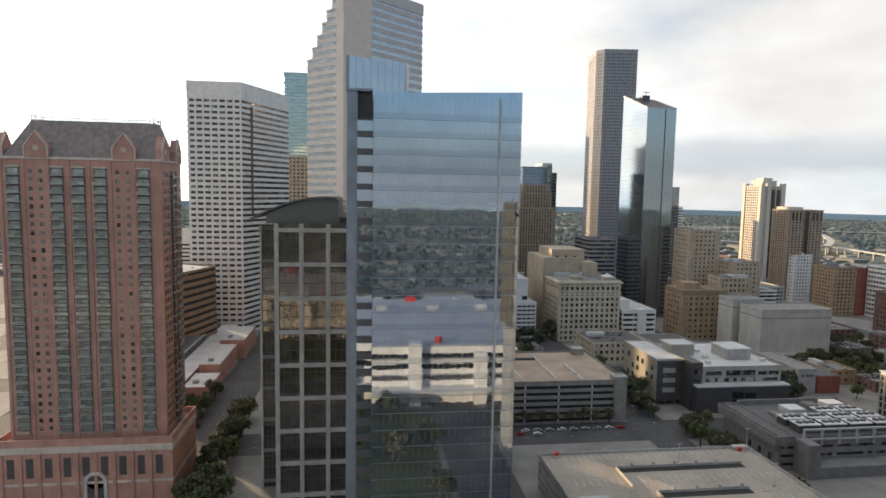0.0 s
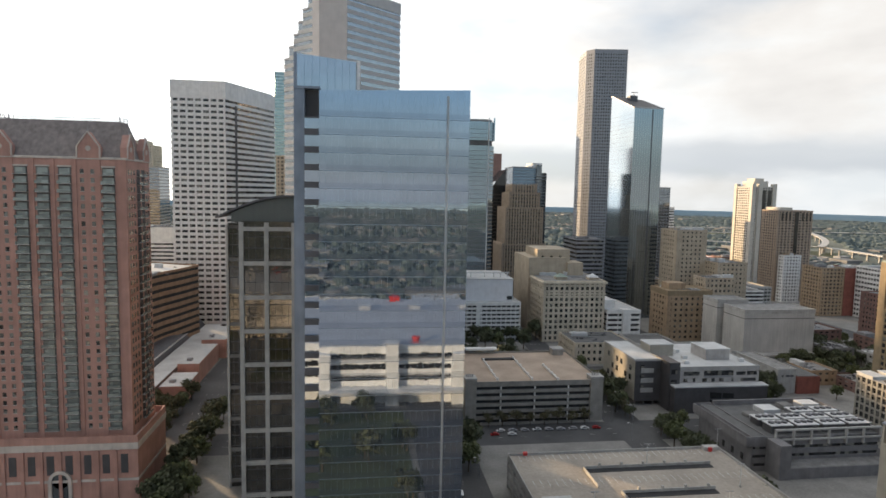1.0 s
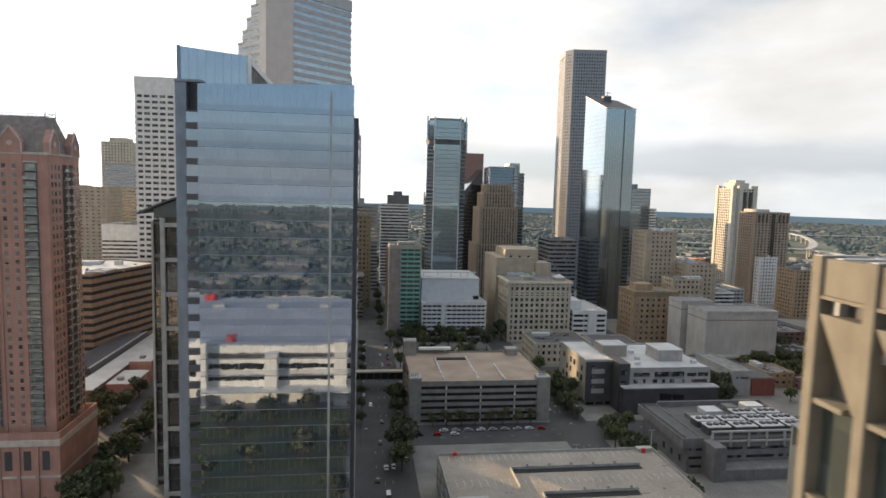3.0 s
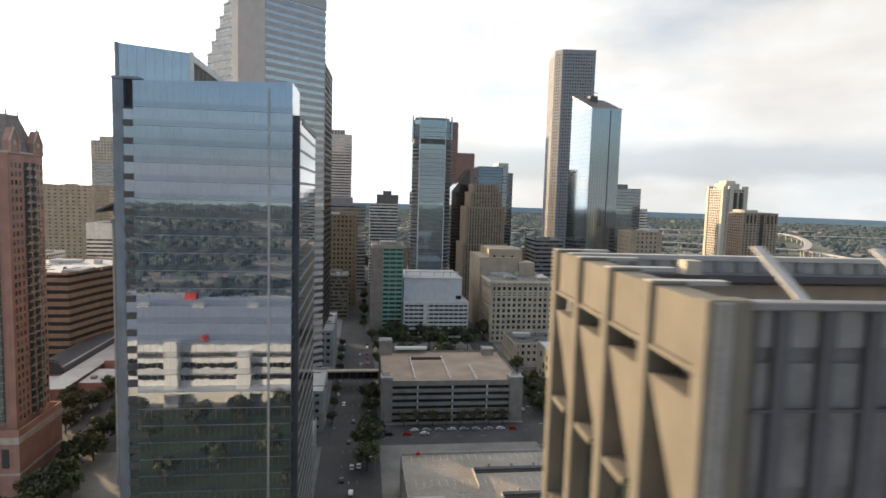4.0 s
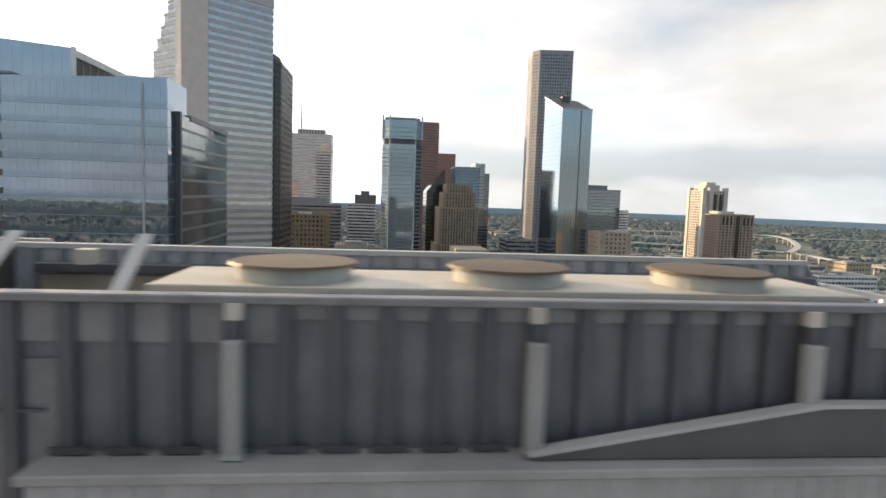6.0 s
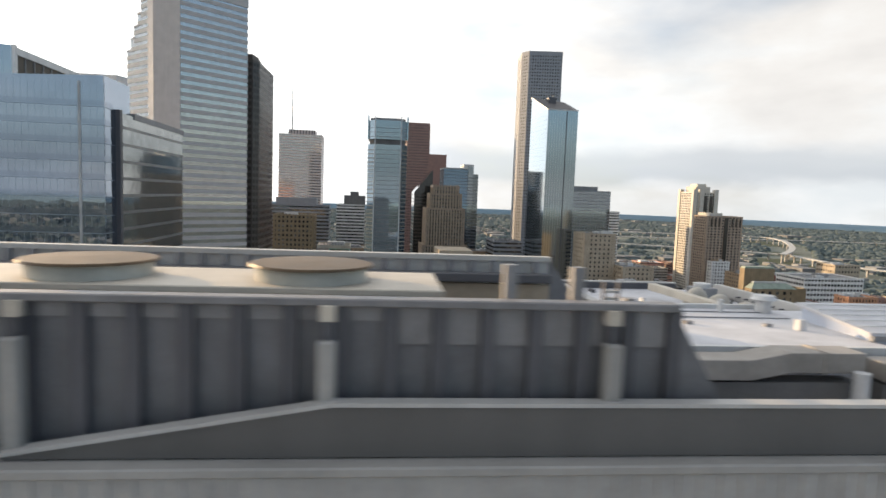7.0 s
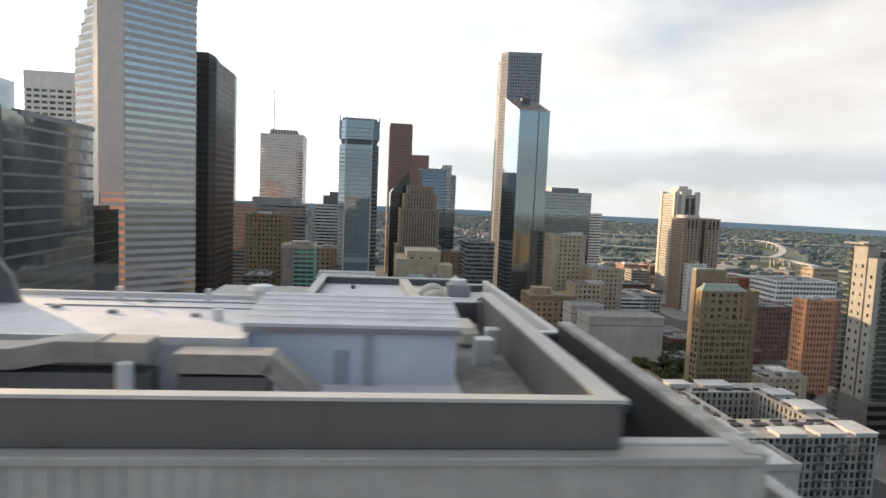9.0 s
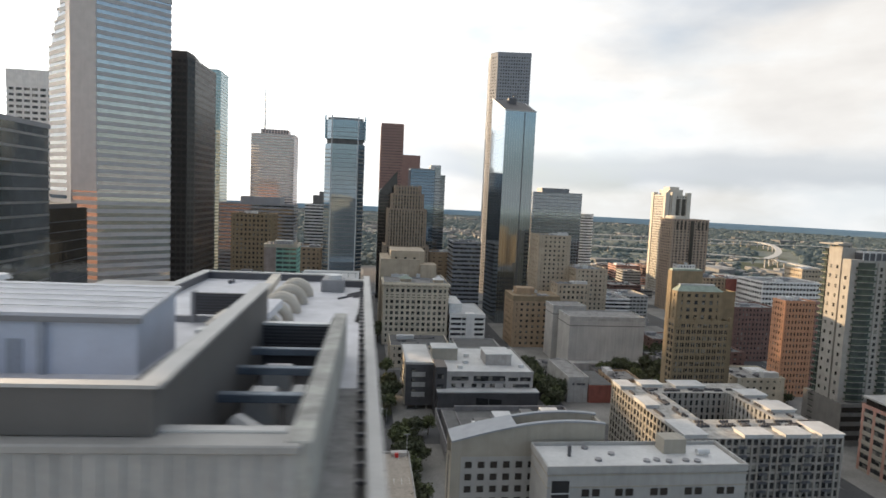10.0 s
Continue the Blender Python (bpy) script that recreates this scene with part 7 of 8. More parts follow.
    P("duct_plinth", 56.0, 59.6, 5.8, 6.9, 111.8, 113.05, surface("plinth_grey", (0.13, 0.128, 0.125), 0.8, vary=0.2))
    part("duct_elbow", Solid().tube((ox + 54.3, oy + 5.1, 112.4), (ox + 54.3, oy + 5.1, 113.8), 0.32, 0.32, 14), METAL_LIGHT, ob)
    P("duct_elbow_stand", 54.2, 54.4, 5.0, 5.2, 111.8, 112.4, METAL_DARK)
    P("small_white_unit", 44.6, 46.6, 4.2, 5.2, 111.8, 113.2, METAL_LIGHT, "", 0.05)
    for u, v in ((69.2, 12.5), (70.2, 15.0)):
        P("roof_box", u, u + 1.0, v, v + 0.9, 111.8, 113.2, METAL_LIGHT, "", 0.05)
    court_grey = surface("court_grey", (0.20, 0.195, 0.185), 0.9, vary=0.35, scale=0.5, fine=3)
    P("court_floor", 67.9, 70.7, -0.15, 20.4, 111.8, 111.84, court_grey)
    E("court_edge", 70.6, 71.49, -0.15, 20.4, 111.2, 111.85, court_grey, lean=-0.035)
    P("curved_tank", 68.6, 70.0, 16.0, 19.5, 111.8, 113.0, DUCT_TAN, "", 0.3)
    # the rear end of the court
    P("court_end_wall", 58.0, 70.75, 20.6, 21.0, 109, 112.2, METAL_GREY)
    P("white_panel", 67.9, 69.9, 20.2, 20.4, 111.8, 112.3, METAL_LIGHT)
    P("court_louver", 66.6, 70.75, 20.5, 20.9, 112.35, 113.75, CHARCOAL, "dark louvred panel")
    for k in range(7):
        P("louver_slat", 66.6, 70.75, 20.42, 20.52, 112.42 + k * 0.19, 112.5 + k * 0.19, METAL_DARK)
    for u in (66.6, 70.6):
        P("louver_post", u - 0.12, u + 0.12, 20.4, 20.95, 111.8, 113.85, METAL_GREY)
    # sunken strip with cross beams; its depth shade is painted as dark floor, end and side
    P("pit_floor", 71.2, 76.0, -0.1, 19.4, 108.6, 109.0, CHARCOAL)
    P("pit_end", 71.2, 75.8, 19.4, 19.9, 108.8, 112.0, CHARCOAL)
    for k in range(9):
        P("pit_louver", 71.3, 75.7, 19.3, 19.42, 110.0 + k * 0.22, 110.09 + k * 0.22, METAL_DARK)
    P("pit_lip", 71.2, 76.0, 19.3, 19.95, 112.0, 112.15, METAL_LIGHT)
    # near-black side, darkened in colour to read as pit shade
    E("pit_side", 75.96, 76.09, 0.4, 19.3, 108.9, 112.6, surface("pit_shade", (0.035, 0.037, 0.042), 0.8), lean=-0.015)
    P("pit_white_box", 72.5, 74.0, 13.0, 14.6, 109, 110.9, METAL_LIGHT, "", 0.06)
    P("pit_tank", 74.4, 75.5, 10.2, 11.8, 109, 110.6, METAL_LIGHT, "", 0.1)
    P("pit_tray", 72.8, 75.4, 1.4, 2.6, 110.2, 110.45, METAL_GREY, "", 0.04)
    P("pit_front_lip", 71.9, 76.0, -0.15, 0.3, 112.3, 112.88, coping, "", 0.04)
    for v in (3.0, 7.4, 11.6, 15.4):
        P("pit_beam", 71.4, 76.0, v, v + 0.5, 111.1, 111.5, surface("blue_grey_steel", (0.15, 0.18, 0.22), 0.5, 0.4), "", 0.04)
    P("pit_duct", 72.6, 73.9, 8.4, 10.6, 109, 110.9, METAL_LIGHT, "", 0.1)
    part("pit_pipe", Solid().tube((ox + 72.8, oy + 6.6, 110.4), (ox + 75.6, oy + 4.2, 109.9), 0.55, 0.55, 14), METAL_LIGHT, ob)
    # edge walkway, grating and outer parapet
    E("edge_walk", 76.6, 78.25, -0.9, 13.0, 108.6, 110.0, surface("walk_grey", (0.22, 0.215, 0.21), 0.9, vary=0.3, scale=0.4, fine=3))
    E("edge_membrane", 76.6, 78.25, 13.0, 30, 108.6, 110.02, membrane, "white membrane on the edge walk")
    E("edge_wall", 76.1, 76.9, -0.9, 19.6, 108.8, 112.85, surface("weathered_coping", (0.33, 0.325, 0.30), 0.8, vary=0.25, scale=0.8, fine=4), "weathered concrete edge wall", 0.05, -0.015)
    bar = E("grating_bar", 78.2, 78.7, -0.4, -0.18, 109.7, 109.85, METAL_DARK)
    for i in range(1, 34):
        again(bar, -0.043 * i * 1.5, i * 1.5)
    # solid charcoal strip painting the shade below the grating
    E("grating_void", 78.2, 78.7, -0.9, 54, 108.7, 109.2, CHARCOAL)
    E("outer_parapet", 78.65, 79.35, -1.0, 54.6, 60, 110.6, coping, "white outer parapet", 0.05)
    P("outer_foot", 76.6, 79.35, -1.2, -0.8, 60, 110.2, coping)
    E("side_wall", 78.5, 79.2, -0.9, 54, 0, 108.5, ribbed)
    # rear white roof with its dark rim
    P("rear_roof", 56.6, 76.4, 19.9, 58.2, 108.6, 109.2, membrane, "white rear roof")
    P("rear_rim", 56.2, 56.8, 19, 58.6, 108.6, 110.05, METAL_DARK)
    P("rear_rim", 56.2, 73.0, 58.0, 58.6, 108.6, 110.0, METAL_DARK)
    P("rear_rim", 73.0, 76.4, 54.2, 54.8, 108.6, 109.95, METAL_DARK)
    P("rear_rim_cap", 56.0, 56.95, 19, 58.7, 110.05, 110.2, coping)
    P("rear_rim_cap", 56.0, 73.1, 57.9, 58.8, 110.0, 110.15, coping)
    P("rear_rim_cap", 73.0, 76.5, 54.1, 54.9, 109.95, 110.1, coping)
    for k in range(5):
        v = 27.0 + 4.6 * k
        loop = [(ox + 69.4 - 1.3 * math.cos(math.pi * i / 12), oy + v + 0.12 * i, 109.3 + 1.55 * math.sin(math.pi * i / 12)) for i in range(13)]
        part("duct_loop", Solid().sweep(loop, 0.5), DUCT_TAN, ob, "tan looped roof duct")
    part("roof_duct", Solid().bar((ox + 66.4, oy + 51, 110.6), (ox + 68.4, oy + 25, 110.6), 1.0, 0.8), DUCT_TAN, ob, "", 0.05)
    cu = P("rear_cooler", 71.6, 74.2, 50.0, 52.6, 109.2, 110.6, METAL_GREY, "", 0.08)
    part("cooler_fan", Solid().tube((ox + 72.9, oy + 51.3, 110.6), (ox + 72.9, oy + 51.3, 111.1), 1.0, 1.0, 16), METAL_LIGHT, cu)
    for u, v in ((74.8, 48), (75.6, 46.5), (74.0, 45.4)):
        part("loose_pipe", Solid().tube((ox + u, oy + v, 109.3), (ox + u + 2.2, oy + v + 3.4, 109.3), 0.12, 0.12, 8), METAL_DARK, ob)
    P("roof_plank", 60.2, 60.6, 54.0, 55.6, 109.2, 109.6, METAL_DARK)
    return ob


near_building()


# ---- behind the camera: the long convention hall that the glass mirrors ----
def convention_hall():
    ob = thing("convention_hall", (0, -110, 0), "very long white convention hall with red roof stacks", "building")
    part("hall_body", Solid().box(-260, 330, -196, -44, 0, 33), WHITE_WALL, ob)
    part("hall_roof", Solid().box(-259, 329, -195, -45, 33, 33.4), surface("pale_grey_roof", (0.40, 0.41, 0.44), 0.8, vary=0.1, scale=0.05), ob)
    bands(ob, "window_band", rect(-255, 325, -80, -44), [5.5, 13.5, 20.0, 26.0], 3.0, 0.15, GLASS_BLACK)
    part("canopy", Solid().box(-260, 330, -44, -32, 9.4, 10.2), WHITE_WALL, ob)
    for i in range(15):
        x = -240 + i * 38
        part("stair_pylon", Solid().box(x, x + 7, -47, -38, 0, 36 if i % 2 else 30), WHITE_WALL, ob)
        if i % 2:
            part("red_stack", Solid().tube((x + 18, -52, 30), (x + 18, -52, 37), 2.0, 2.3, 14), RED_PAINT, ob, "red ventilation stack")
        if i % 3 == 1:
            part("red_roof_house", Solid().box(x + 8, x + 16, -192, -184, 33, 37), RED_PAINT, ob, "red roof house")
        part("white_roof_unit", Solid().box(x + 22, x + 30, -160, -152, 33.4, 36), WHITE_ROOF, ob)
    return ob


convention_hall()
for k, (x0, x1, y0, y1, h) in enumerate(((-180, -110, -320, -250, 14), (-60, 20, -330, -260, 10), (60, 110, -320, -262, 16), (150, 260, -330, -250, 11), (-330, -270, -160, -90, 22), (300, 350, -330, -270, 30))):
    block_building("low_warehouse", "low pale warehouse block beyond the hall", rect(x0, x1, y0, y1), h, 3, WHITE_STUCCO if k % 2 else GARAGE_TAN, GLASS_DARK, band=0.6, units=2, roof=WHITE_ROOF, group="warehouses")


park = Solid()
for bx in ((-162, -87), (-62, 38), (65, 142)):
    park.box(bx[0] + 3, bx[1] - 3, -30, 74 if bx[0] < 60 else -2, 0.0, 0.3)
setting("park_lawn", park, LAWN, "green park lawn before the convention hall", "grass")

# ---- trees ----
def tree_mesh(seed, h, r, leaf, bare=False):
    """One tree at the origin: tapered trunk, limbs, a crown of leaf clumps with gaps."""
    rng = random.Random(seed)
    ob = thing("street_tree", (0, 0, 0), "leafy street tree with an uneven green crown" if not bare else "thin street tree with a sparse brown-green crown", "tree", "street trees")
    tr = Solid().tube((0, 0, 0), (0.1, 0, h * 0.42), h * 0.03, h * 0.018, 8)
    tips = []
    for i in range(7):
        a = i * 2.4 + rng.uniform(-0.4, 0.4)
        z0 = h * rng.uniform(0.28, 0.42)
        tip = Vector((math.cos(a) * r * rng.uniform(0.35, 0.7), math.sin(a) * r * rng.uniform(0.35, 0.7), h * rng.uniform(0.55, 0.88)))
        tr.tube((0.05, 0, z0), tip, h * 0.013, h * 0.004, 5)
        tips.append(tip)
    part("trunk", tr, BARK, ob)
    cr = Solid()
    clumps = [(t, r * rng.uniform(0.3, 0.48)) for t in tips] + [(Vector((rng.uniform(-0.5, 0.5) * r, rng.uniform(-0.5, 0.5) * r, h * rng.uniform(0.5, 0.92))), r * rng.uniform(0.28, 0.42)) for _ in range(9)]
    for c, cr_r in clumps:
        for _ in range(22 if bare else 70):
            d = Vector((rng.gauss(0, 1), rng.gauss(0, 1), rng.gauss(0, 0.75))).normalized()
            p = c + d * cr_r * rng.uniform(0.55, 1.05)
            n = (d + Vector((rng.gauss(0, 0.5), rng.gauss(0, 0.5), rng.gauss(0, 0.5)))).normalized()
            s = n.orthogonal().normalized()
            q = n.cross(s)
            w = r * rng.uniform(0.07, 0.15)
            k = len(cr.v)
            cr.v += [tuple(p - s * w), tuple(p - q * w * 0.7 + n * w * 0.2), tuple(p + s * w), tuple(p + q * w * 0.7 + n * w * 0.2)]
            cr.f.append((k, k + 1, k + 2, k + 3))
    me = bpy.data.meshes.new("crown")
    me.from_pydata(cr.v, [], cr.f)
    me.materials.append(leaf)
    c = new("crown", me)
    c.parent = ob
    return ob


TREES = [tree_mesh(1, 11, 5.2, LEAF), tree_mesh(2, 9, 4.4, LEAF_DARK), tree_mesh(3, 13, 6.5, LEAF_DARK), tree_mesh(4, 9, 4.0, surface("leaves_thin", (0.10, 0.09, 0.045), 0.8, vary=0.4, island=0.4, bump=0), True)]
spots = [(59.5, 258, 2, 1.35), (59, 246, 0, 1.2), (60.5, 270, 2, 1.0), (60, 287, 1, 1.1), (61, 310, 1, 1.2), (61, 322, 2, 1.0), (61, 336, 1, 1.1)]
spots += [(78 + i * 7.5, 294.5 + (i % 2) * 0.8, 3, 0.85 + 0.1 * (i % 3)) for i in range(8)]
spots += [(64 + i * 8.4, 474 + (i * 7 % 5), (i % 3), 0.9 + 0.12 * (i % 4)) for i in range(12)]
spots += [(68 + i * 9, 402 + (i * 11 % 9), (i % 3), 1.0 + 0.1 * (i % 3)) for i in range(8)]
spots += [(68 + i * 10, 440 + (i * 13 % 14), (i + 1) % 3, 1.0 + 0.1 * (i % 3)) for i in range(8)]
spots += [(163, 262, 0, 1.25), (166, 234, 0, 1.1), (164, 247, 2, 1.0), (163.5, 276, 1, 1.0), (161, 327, 2, 1.1), (161, 384, 0, 1.1), (162, 352, 1, 1.2)]
spots += [(252 + (i * 5 % 11), 318 + i * 8, i % 3, 0.9 + 0.1 * (i % 3)) for i in range(10)] + [(346 + (i * 7 % 18), 378 + i * 5, (i + 1) % 3, 1.0) for i in range(9)]
spots += [(300 + (i * 37 % 120), 320 + (i * 53 % 140), i % 3, 0.8 + 0.1 * (i % 4)) for i in range(44) if not (285 < 300 + (i * 37 % 120) < 346 and 390 < 320 + (i * 53 % 140) < 450) and not 314 > 300 + (i * 37 % 120) > 300]
spots += [(166, 272, 0, 0.75), (170, 276, 1, 0.7), (157, 304, 3, 1.0), (158, 314, 3, 1.1), (158, 324, 1, 0.9)]
spots += [(160.5, 316 + i * 7, i % 3, 0.9) for i in range(7)] + [(158 - (i % 2) * 4, 300 + i * 10, (i + 1) % 3, 0.8) for i in range(6)]
spots += [(172, 280, 1, 1.1), (168, 283, 0, 0.8), (179, 284, 0, 0.9), (171.5, 262, 1, 0.9), (172, 248, 2, 0.8)]
spots += [(256 + (i % 2) * 3, 318 + i * 8, (i + 2) % 3, 1.0 + 0.1 * (i % 3)) for i in range(10)]
spots += [(312 + i * 7, 384 + (i * 5 % 7), i % 3, 1.0) for i in range(6)] + [(360 + (i * 17 % 40), 380 + i * 6, i % 3, 1.1) for i in range(12)]
spots += [(166 + i * 6, 190 - (i % 3) * 5, (i + 1) % 3, 0.9) for i in range(3)] + [(165 + (i % 2) * 4, 183 + i * 9, i % 3, 1.0) for i in range(5)]
spots += [(163 + (i % 2) * 3, 205 + i * 7, (i + 1) % 3, 0.9) for i in range(4)]
spots += [(-100 + (i * 7 % 16), 318 + (i * 5 % 14), 1 + i % 2, 0.9) for i in range(7)] + [(-66 + (i % 2) * 3, 200 + i * 14, i % 3, 0.9) for i in range(6)]
spots += [(-64 + (i % 3) * 2.5, 196 + i * 8.5, (i + 1) % 3, 0.95 + 0.1 * (i % 3)) for i in range(16)] + [(-84 - (i % 2) * 2, 276 + i * 9, i % 3, 0.9) for i in range(9)] + [(-57 + (i % 2) * 4, 200 + i * 10, i % 3, 1.0) for i in range(4)]
spots += [(41.5, 300 + i * 22, 1, 0.7) for i in range(8)] + [(57.5, 520 + i * 26, (i % 3), 0.8) for i in range(9)] + [(38 + (i * 9 % 26), 880 + i * 9, i % 3, 1.6) for i in range(9)]
spots += [(-58 + (i * 37 % 93), -26 + (i * 29 % 98), i % 3, 0.9 + 0.1 * (i % 4)) for i in range(26)]
for i, (x, y, k, s) in enumerate(spots):
    t = copy_thing(TREES[k], pose(x, y, 0.1, 0, 0, i * 47))
    t.scale = (s, s, s)
for t in TREES:
    for o in list(t.children):
        bpy.data.objects.remove(o)
    bpy.data.objects.remove(t)


# ---- cars ----
def car_model(name, paint, label):
    ob = thing(name, (0, 0, 0), label, "car", "parked cars")
    b = Solid()
    prof = [(-2.2, 0.35), (2.2, 0.35), (2.25, 0.75), (1.35, 0.92), (0.75, 1.42), (-1.15, 1.45), (-1.8, 0.98), (-2.25, 0.9)]
    n = len(prof)
    b.v = [(u, -0.88, z) for u, z in prof] + [(u, 0.88, z) for u, z in prof]
    b.f = [tuple(range(n)), tuple(range(2 * n - 1, n - 1, -1))] + [(i, (i + 1) % n, n + (i + 1) % n, n + i) for i in range(n)]
    part("body", b, paint, ob, bevel=0.06)
    part("windscreen", Solid().prism([(0.82, -0.78), (1.3, -0.78), (1.3, 0.78), (0.82, 0.78)], 0.93, [1.4, 0.97, 0.97, 1.4]), GLASS_BLACK, ob)
    part("side_glass", Solid().box(-1.1, 0.7, -0.9, 0.9, 0.98, 1.36), GLASS_BLACK, ob)
    for u in (-1.4, 1.4):
        for v in (-0.8, 0.8):
            part("wheel", Solid().tube((u, v - 0.11, 0.33), (u, v + 0.11, 0.33), 0.33, 0.33, 12), TYRE, ob)
    return ob


CARS = [car_model("parked_car", surface("car_" + n, c, 0.3, 0.2, vary=0.03, bump=0), n + " parked car at the kerb") for n, c in (("white", (0.7, 0.7, 0.7)), ("black", (0.02, 0.02, 0.022)), ("silver", (0.4, 0.4, 0.42)), ("red", (0.35, 0.03, 0.03)))]
rng = random.Random(5)
places = [(42.5 + (i % 2) * 0.3, 330 + i * 13 + rng.uniform(-3, 3), 90) for i in range(12)] + [(60.0, 300 + i * 15 + rng.uniform(-4, 4), 90) for i in range(12)]
places += [(83 + i * 6.4, 288.5, rng.uniform(-3, 3)) for i in range(9)] + [(50 + rng.uniform(-6, 6), 250 + i * 26, 90) for i in range(8)]
places += [(70 + i * 9, 284, 0) for i in range(3)] + [(146.5, 315 + i * 8, 90) for i in range(4)] + [(316 + i * 4.5, 372 + (i % 2) * 5, 90) for i in range(5)] + [(52.5 - (i % 2) * 4, 205 + i * 11, 90) for i in range(5)]
for i, (x, y, a) in enumerate(places):
    copy_thing(CARS[rng.choice((0, 0, 1, 1, 1, 2, 2, 3))], pose(x, y, 0.01, 0, 0, a + (180 if i % 3 == 0 else 0)))
for c in CARS:
    for o in list(c.children):
        bpy.data.objects.remove(o)
    bpy.data.objects.remove(c)

# street lamps and signal masts along the nearer streets
for x, y in ((62.5, 294), (146, 296), (158, 296), (62.5, 240), (41.5, 272), (146, 272), (62.5, 380), (41.5, 380), (159, 318), (62.5, 478)):
    ob = thing("street_lamp", (x, y, 0.1), "grey steel street lamp with one arm", "street lamp", "street lamps")
    part("pole", Solid().tube((x, y, 0.1), (x, y, 9.0), 0.14, 0.08, 8), METAL_GREY, ob)
    part("arm", Solid().bar((x, y, 8.8), (x + (2.2 if x < 60 else -2.2), y, 9.2), 0.1, 0.1), METAL_GREY, ob)
    part("lamp_head", Solid().box(x + (1.6 if x < 60 else -2.8), x + (2.8 if x < 60 else -1.6), y - 0.2, y + 0.2, 9.1, 9.3), METAL_LIGHT, ob)

# ---- the far town ----
path = [(900, 1960), (1150, 1945), (1335, 1905), (1415, 1885), (1445, 1820), (1365, 1650), (1225, 1440), (1105, 1290), (1000, 1180)]


def smooth(pts, n):
    out = []
    for i in range(len(pts) - 1):
        p0, p1, p2, p3 = [Vector(pts[max(0, min(len(pts) - 1, i + k))]) for k in (-1, 0, 1, 2)]
        for j in range(n):
            t = j / n
            out.append(0.5 * ((2 * p1) + (p2 - p0) * t + (2 * p0 - 5 * p1 + 4 * p2 - p3) * t * t + (3 * p1 - p0 - 3 * p2 + p3) * t ** 3))
    return out + [Vector(pts[-1])]


ROADS = [("upper_ramp", path, 21), ("main_road", [(700, 1500), (900, 1370), (1045, 1255), (1048, 1180), (1025, 1060), (1015, 1000), (1045, 900)], 16), ("second_road", [(700, 1900), (1200, 1850), (1700, 1900), (2400, 1700)], 11)]
LINES = [p for _, pts, _ in ROADS for p in smooth(pts, 12)]


def near_highway(x, y):
    return any((p.x - x) ** 2 + (p.y - y) ** 2 < 55 ** 2 for p in LINES)


rng = random.Random(11)
woods, roofs = Solid(), Solid()


def clump(s, x, y, r, h):
    k = len(s.v)
    n = 6
    a0 = rng.uniform(0, 1)
    s.v += [(x + r * math.cos(a0 + i * math.pi / 3), y + r * math.sin(a0 + i * math.pi / 3), -0.2) for i in range(n)]
    s.v += [(x + r * 0.75 * math.cos(a0 + 0.5 + i * math.pi / 3) * rng.uniform(0.7, 1.2), y + r * 0.75 * math.sin(a0 + 0.5 + i * math.pi / 3), h * rng.uniform(0.55, 0.95)) for i in range(n)]
    s.v.append((x, y, h))
    for i in range(n):
        j = (i + 1) % n
        s.f += [(k + i, k + j, k + n + i), (k + j, k + n + j, k + n + i), (k + n + i, k + n + j, k + 2 * n)]


for _ in range(26000):
    d = 1020 + 3200 * rng.random() ** 0.95
    a = rng.uniform(-0.75, 0.95)
    x, y = d * math.sin(a) + 70, d * math.cos(a)
    if near_highway(x, y):
        continue
    g = noise.noise((x * 0.0016, y * 0.0016, 3.0))
    if g + rng.uniform(-0.3, 0.3) > -0.16 - 0.00004 * d:
        clump(woods, x, y, rng.uniform(4, 10) * (1 + d / 3000), rng.uniform(5, 11))
    elif rng.random() < 0.4:
        w, l, h = rng.uniform(3, 9) * (1 + d / 4000), rng.uniform(3, 9) * (1 + d / 4000), rng.uniform(3, 7)
        if rng.random() < 0.06:
            w, l, h = w * 2.5, l * 2.0, h + 5
        roofs.box(x - w, x + w, y - l, y + l, -0.3, h)
for _ in range(15000):
    x, y = rng.uniform(-1500, 1500), -340 - 2800 * rng.random() ** 1.3
    c = rng.random()
    if c < 0.74:
        clump(woods, x, y, rng.uniform(5, 12), rng.uniform(5, 10))
    elif c < 0.985:
        roofs.box(x - rng.uniform(4, 12), x + rng.uniform(4, 12), y - rng.uniform(4, 10), y + rng.uniform(4, 10), -0.3, rng.uniform(2.5, 5))
    else:
        roofs.box(x - rng.uniform(14, 45), x + rng.uniform(14, 45), y - rng.uniform(10, 25), y + rng.uniform(10, 25), -0.3, rng.uniform(5, 9))
for nm, s, m, lab, cat in (("far_trees", woods, FAR_WOOD, "far tree canopy of the suburbs, tinted with painted haze", "trees"), ("far_houses", roofs, FAR_ROOF, "pale roofs of the far suburbs", "houses")):
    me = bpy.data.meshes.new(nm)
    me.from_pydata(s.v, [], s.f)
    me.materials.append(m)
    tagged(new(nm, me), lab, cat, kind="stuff")

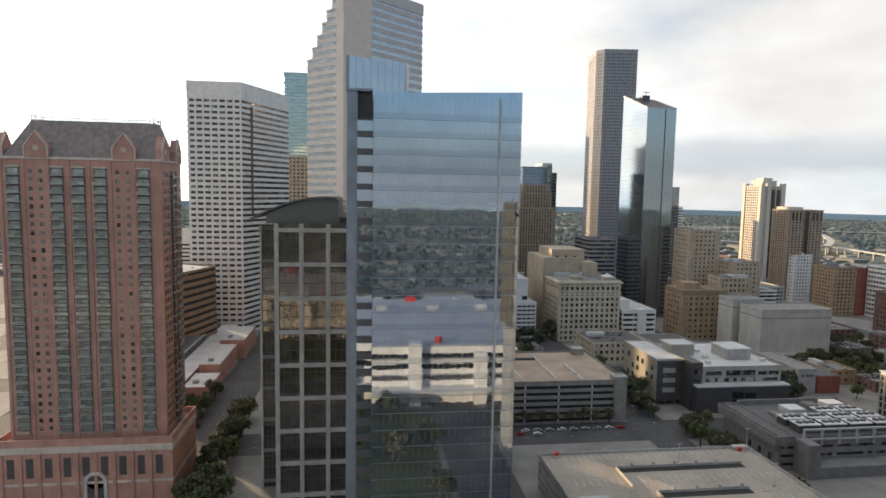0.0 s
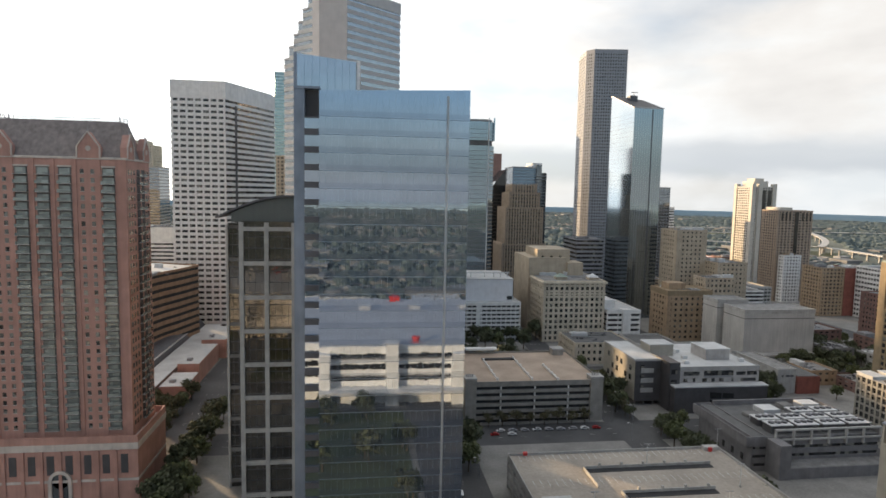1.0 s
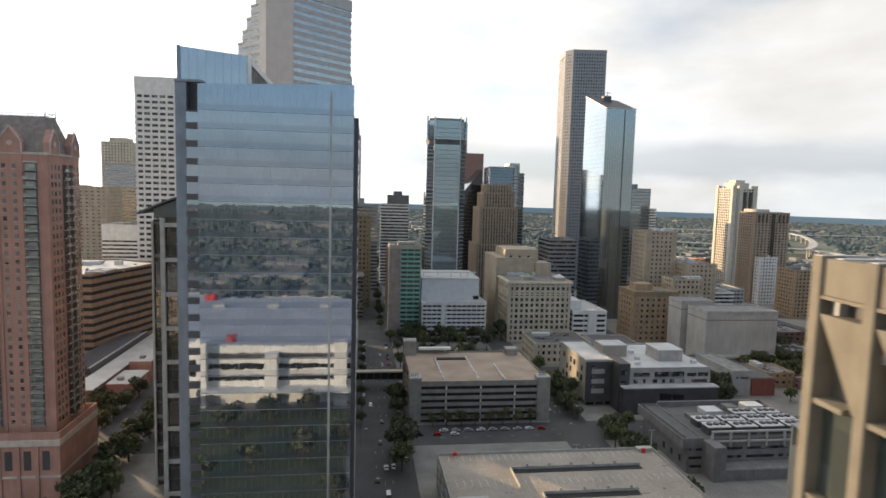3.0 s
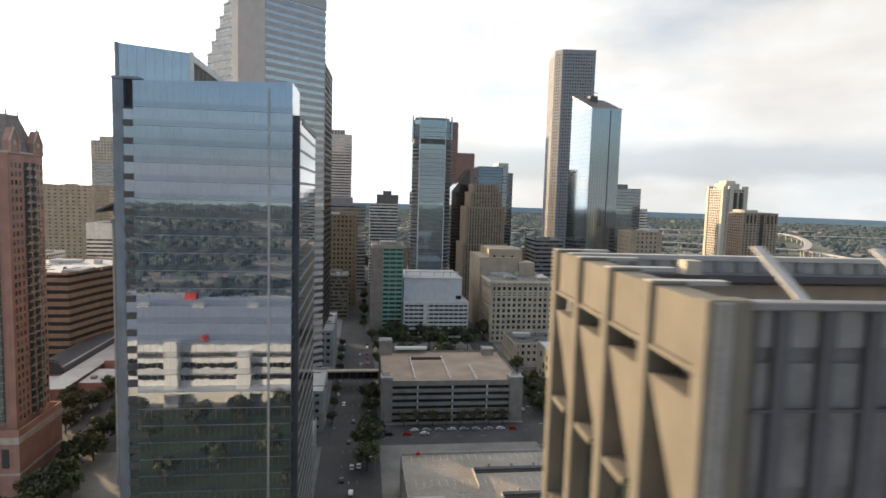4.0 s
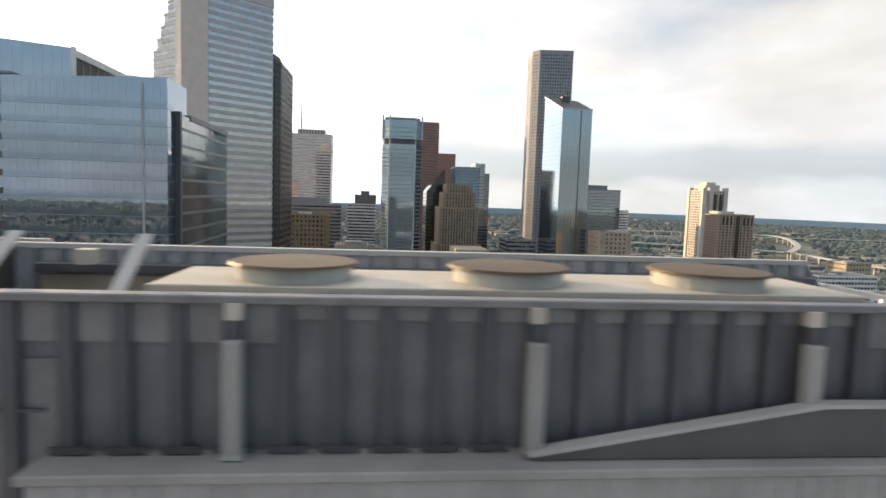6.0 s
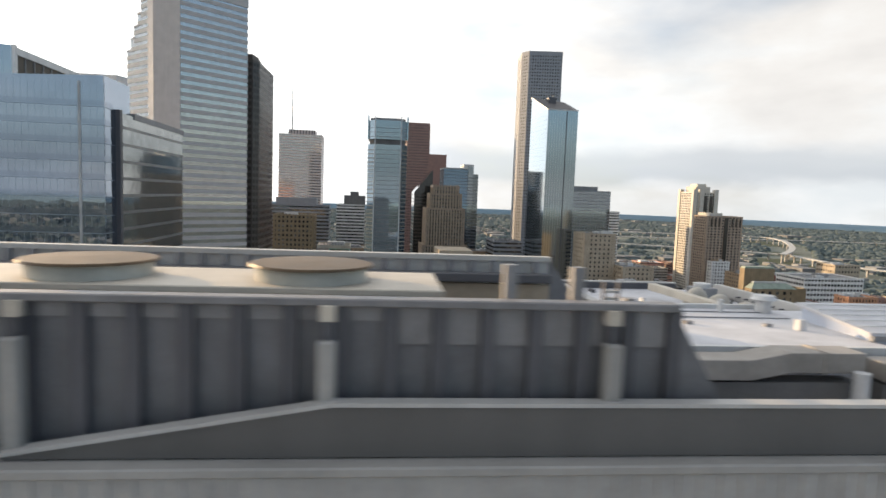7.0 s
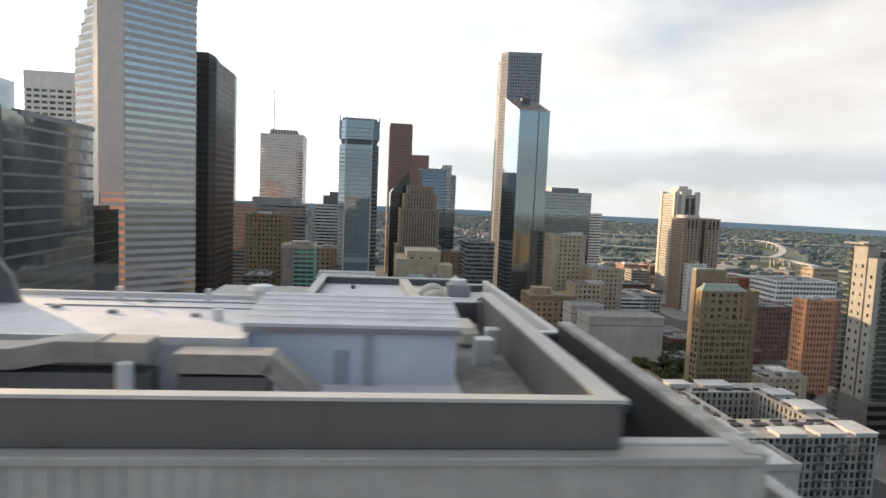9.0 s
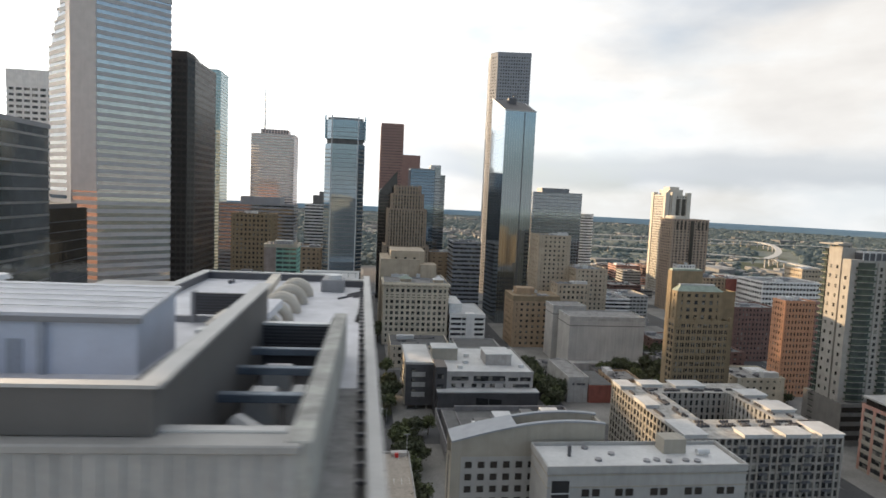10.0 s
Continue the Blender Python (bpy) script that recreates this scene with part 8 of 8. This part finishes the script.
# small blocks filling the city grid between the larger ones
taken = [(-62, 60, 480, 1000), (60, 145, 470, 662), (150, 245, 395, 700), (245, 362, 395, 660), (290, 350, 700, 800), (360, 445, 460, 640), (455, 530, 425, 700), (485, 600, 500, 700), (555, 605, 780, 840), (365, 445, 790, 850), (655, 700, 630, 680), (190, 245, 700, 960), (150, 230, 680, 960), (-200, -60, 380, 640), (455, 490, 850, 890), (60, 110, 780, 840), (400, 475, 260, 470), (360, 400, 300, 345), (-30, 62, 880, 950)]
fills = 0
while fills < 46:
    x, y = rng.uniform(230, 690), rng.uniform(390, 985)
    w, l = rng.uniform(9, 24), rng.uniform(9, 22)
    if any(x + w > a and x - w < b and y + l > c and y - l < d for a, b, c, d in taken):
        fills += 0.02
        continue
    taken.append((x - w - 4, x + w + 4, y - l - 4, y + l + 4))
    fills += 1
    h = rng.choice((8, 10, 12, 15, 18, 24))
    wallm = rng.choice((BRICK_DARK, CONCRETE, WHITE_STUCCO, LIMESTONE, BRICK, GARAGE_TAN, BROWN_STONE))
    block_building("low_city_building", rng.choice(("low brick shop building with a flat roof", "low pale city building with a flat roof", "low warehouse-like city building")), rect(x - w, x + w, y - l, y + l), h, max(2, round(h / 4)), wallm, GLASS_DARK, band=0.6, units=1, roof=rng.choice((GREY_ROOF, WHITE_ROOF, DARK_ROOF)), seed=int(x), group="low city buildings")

# elevated highway curling in the distance
hw = thing("elevated_highway", (1450, 1800, 0), "pale curving elevated highway among far trees", "road")
for nm, pts, z in ROADS:
    sm = smooth(pts, 8)
    deck = Solid()
    for i, a in enumerate(sm):
        d = (sm[min(i + 1, len(sm) - 1)] - sm[max(i - 1, 0)]).normalized()
        nrm = Vector((-d.y, d.x)) * 7.5
        p, q = a - nrm, a + nrm
        deck.v += [(p.x, p.y, z - 2.0), (q.x, q.y, z - 2.0), (q.x, q.y, z), (p.x, p.y, z)]
    for i in range(len(sm) - 1):
        deck.f += [(4 * i + k, 4 * i + (k + 1) % 4, 4 * i + 4 + (k + 1) % 4, 4 * i + 4 + k) for k in range(4)]
    part(nm, deck, surface("highway_concrete", (0.42, 0.41, 0.39), 0.85), hw)
    for i, a in enumerate(sm[::3]):
        part("highway_pier", Solid().box(a.x - 1.5, a.x + 1.5, a.y - 1.5, a.y + 1.5, -0.3, z - 1.5), CONCRETE, hw)
lawn = Solid()
for _ in range(40):
    x, y = rng.uniform(700, 2100), rng.uniform(950, 2000)
    lawn.prism([(x + rng.uniform(60, 140) * math.cos(a), y + rng.uniform(40, 90) * math.sin(a)) for a in [i * math.pi / 4 for i in range(8)]], -0.3, 0.3 + rng.random() * 0.2)
tagged(setting("far_lawns", lawn, LAWN, "far green park lawns", "grass"), kind="stuff")
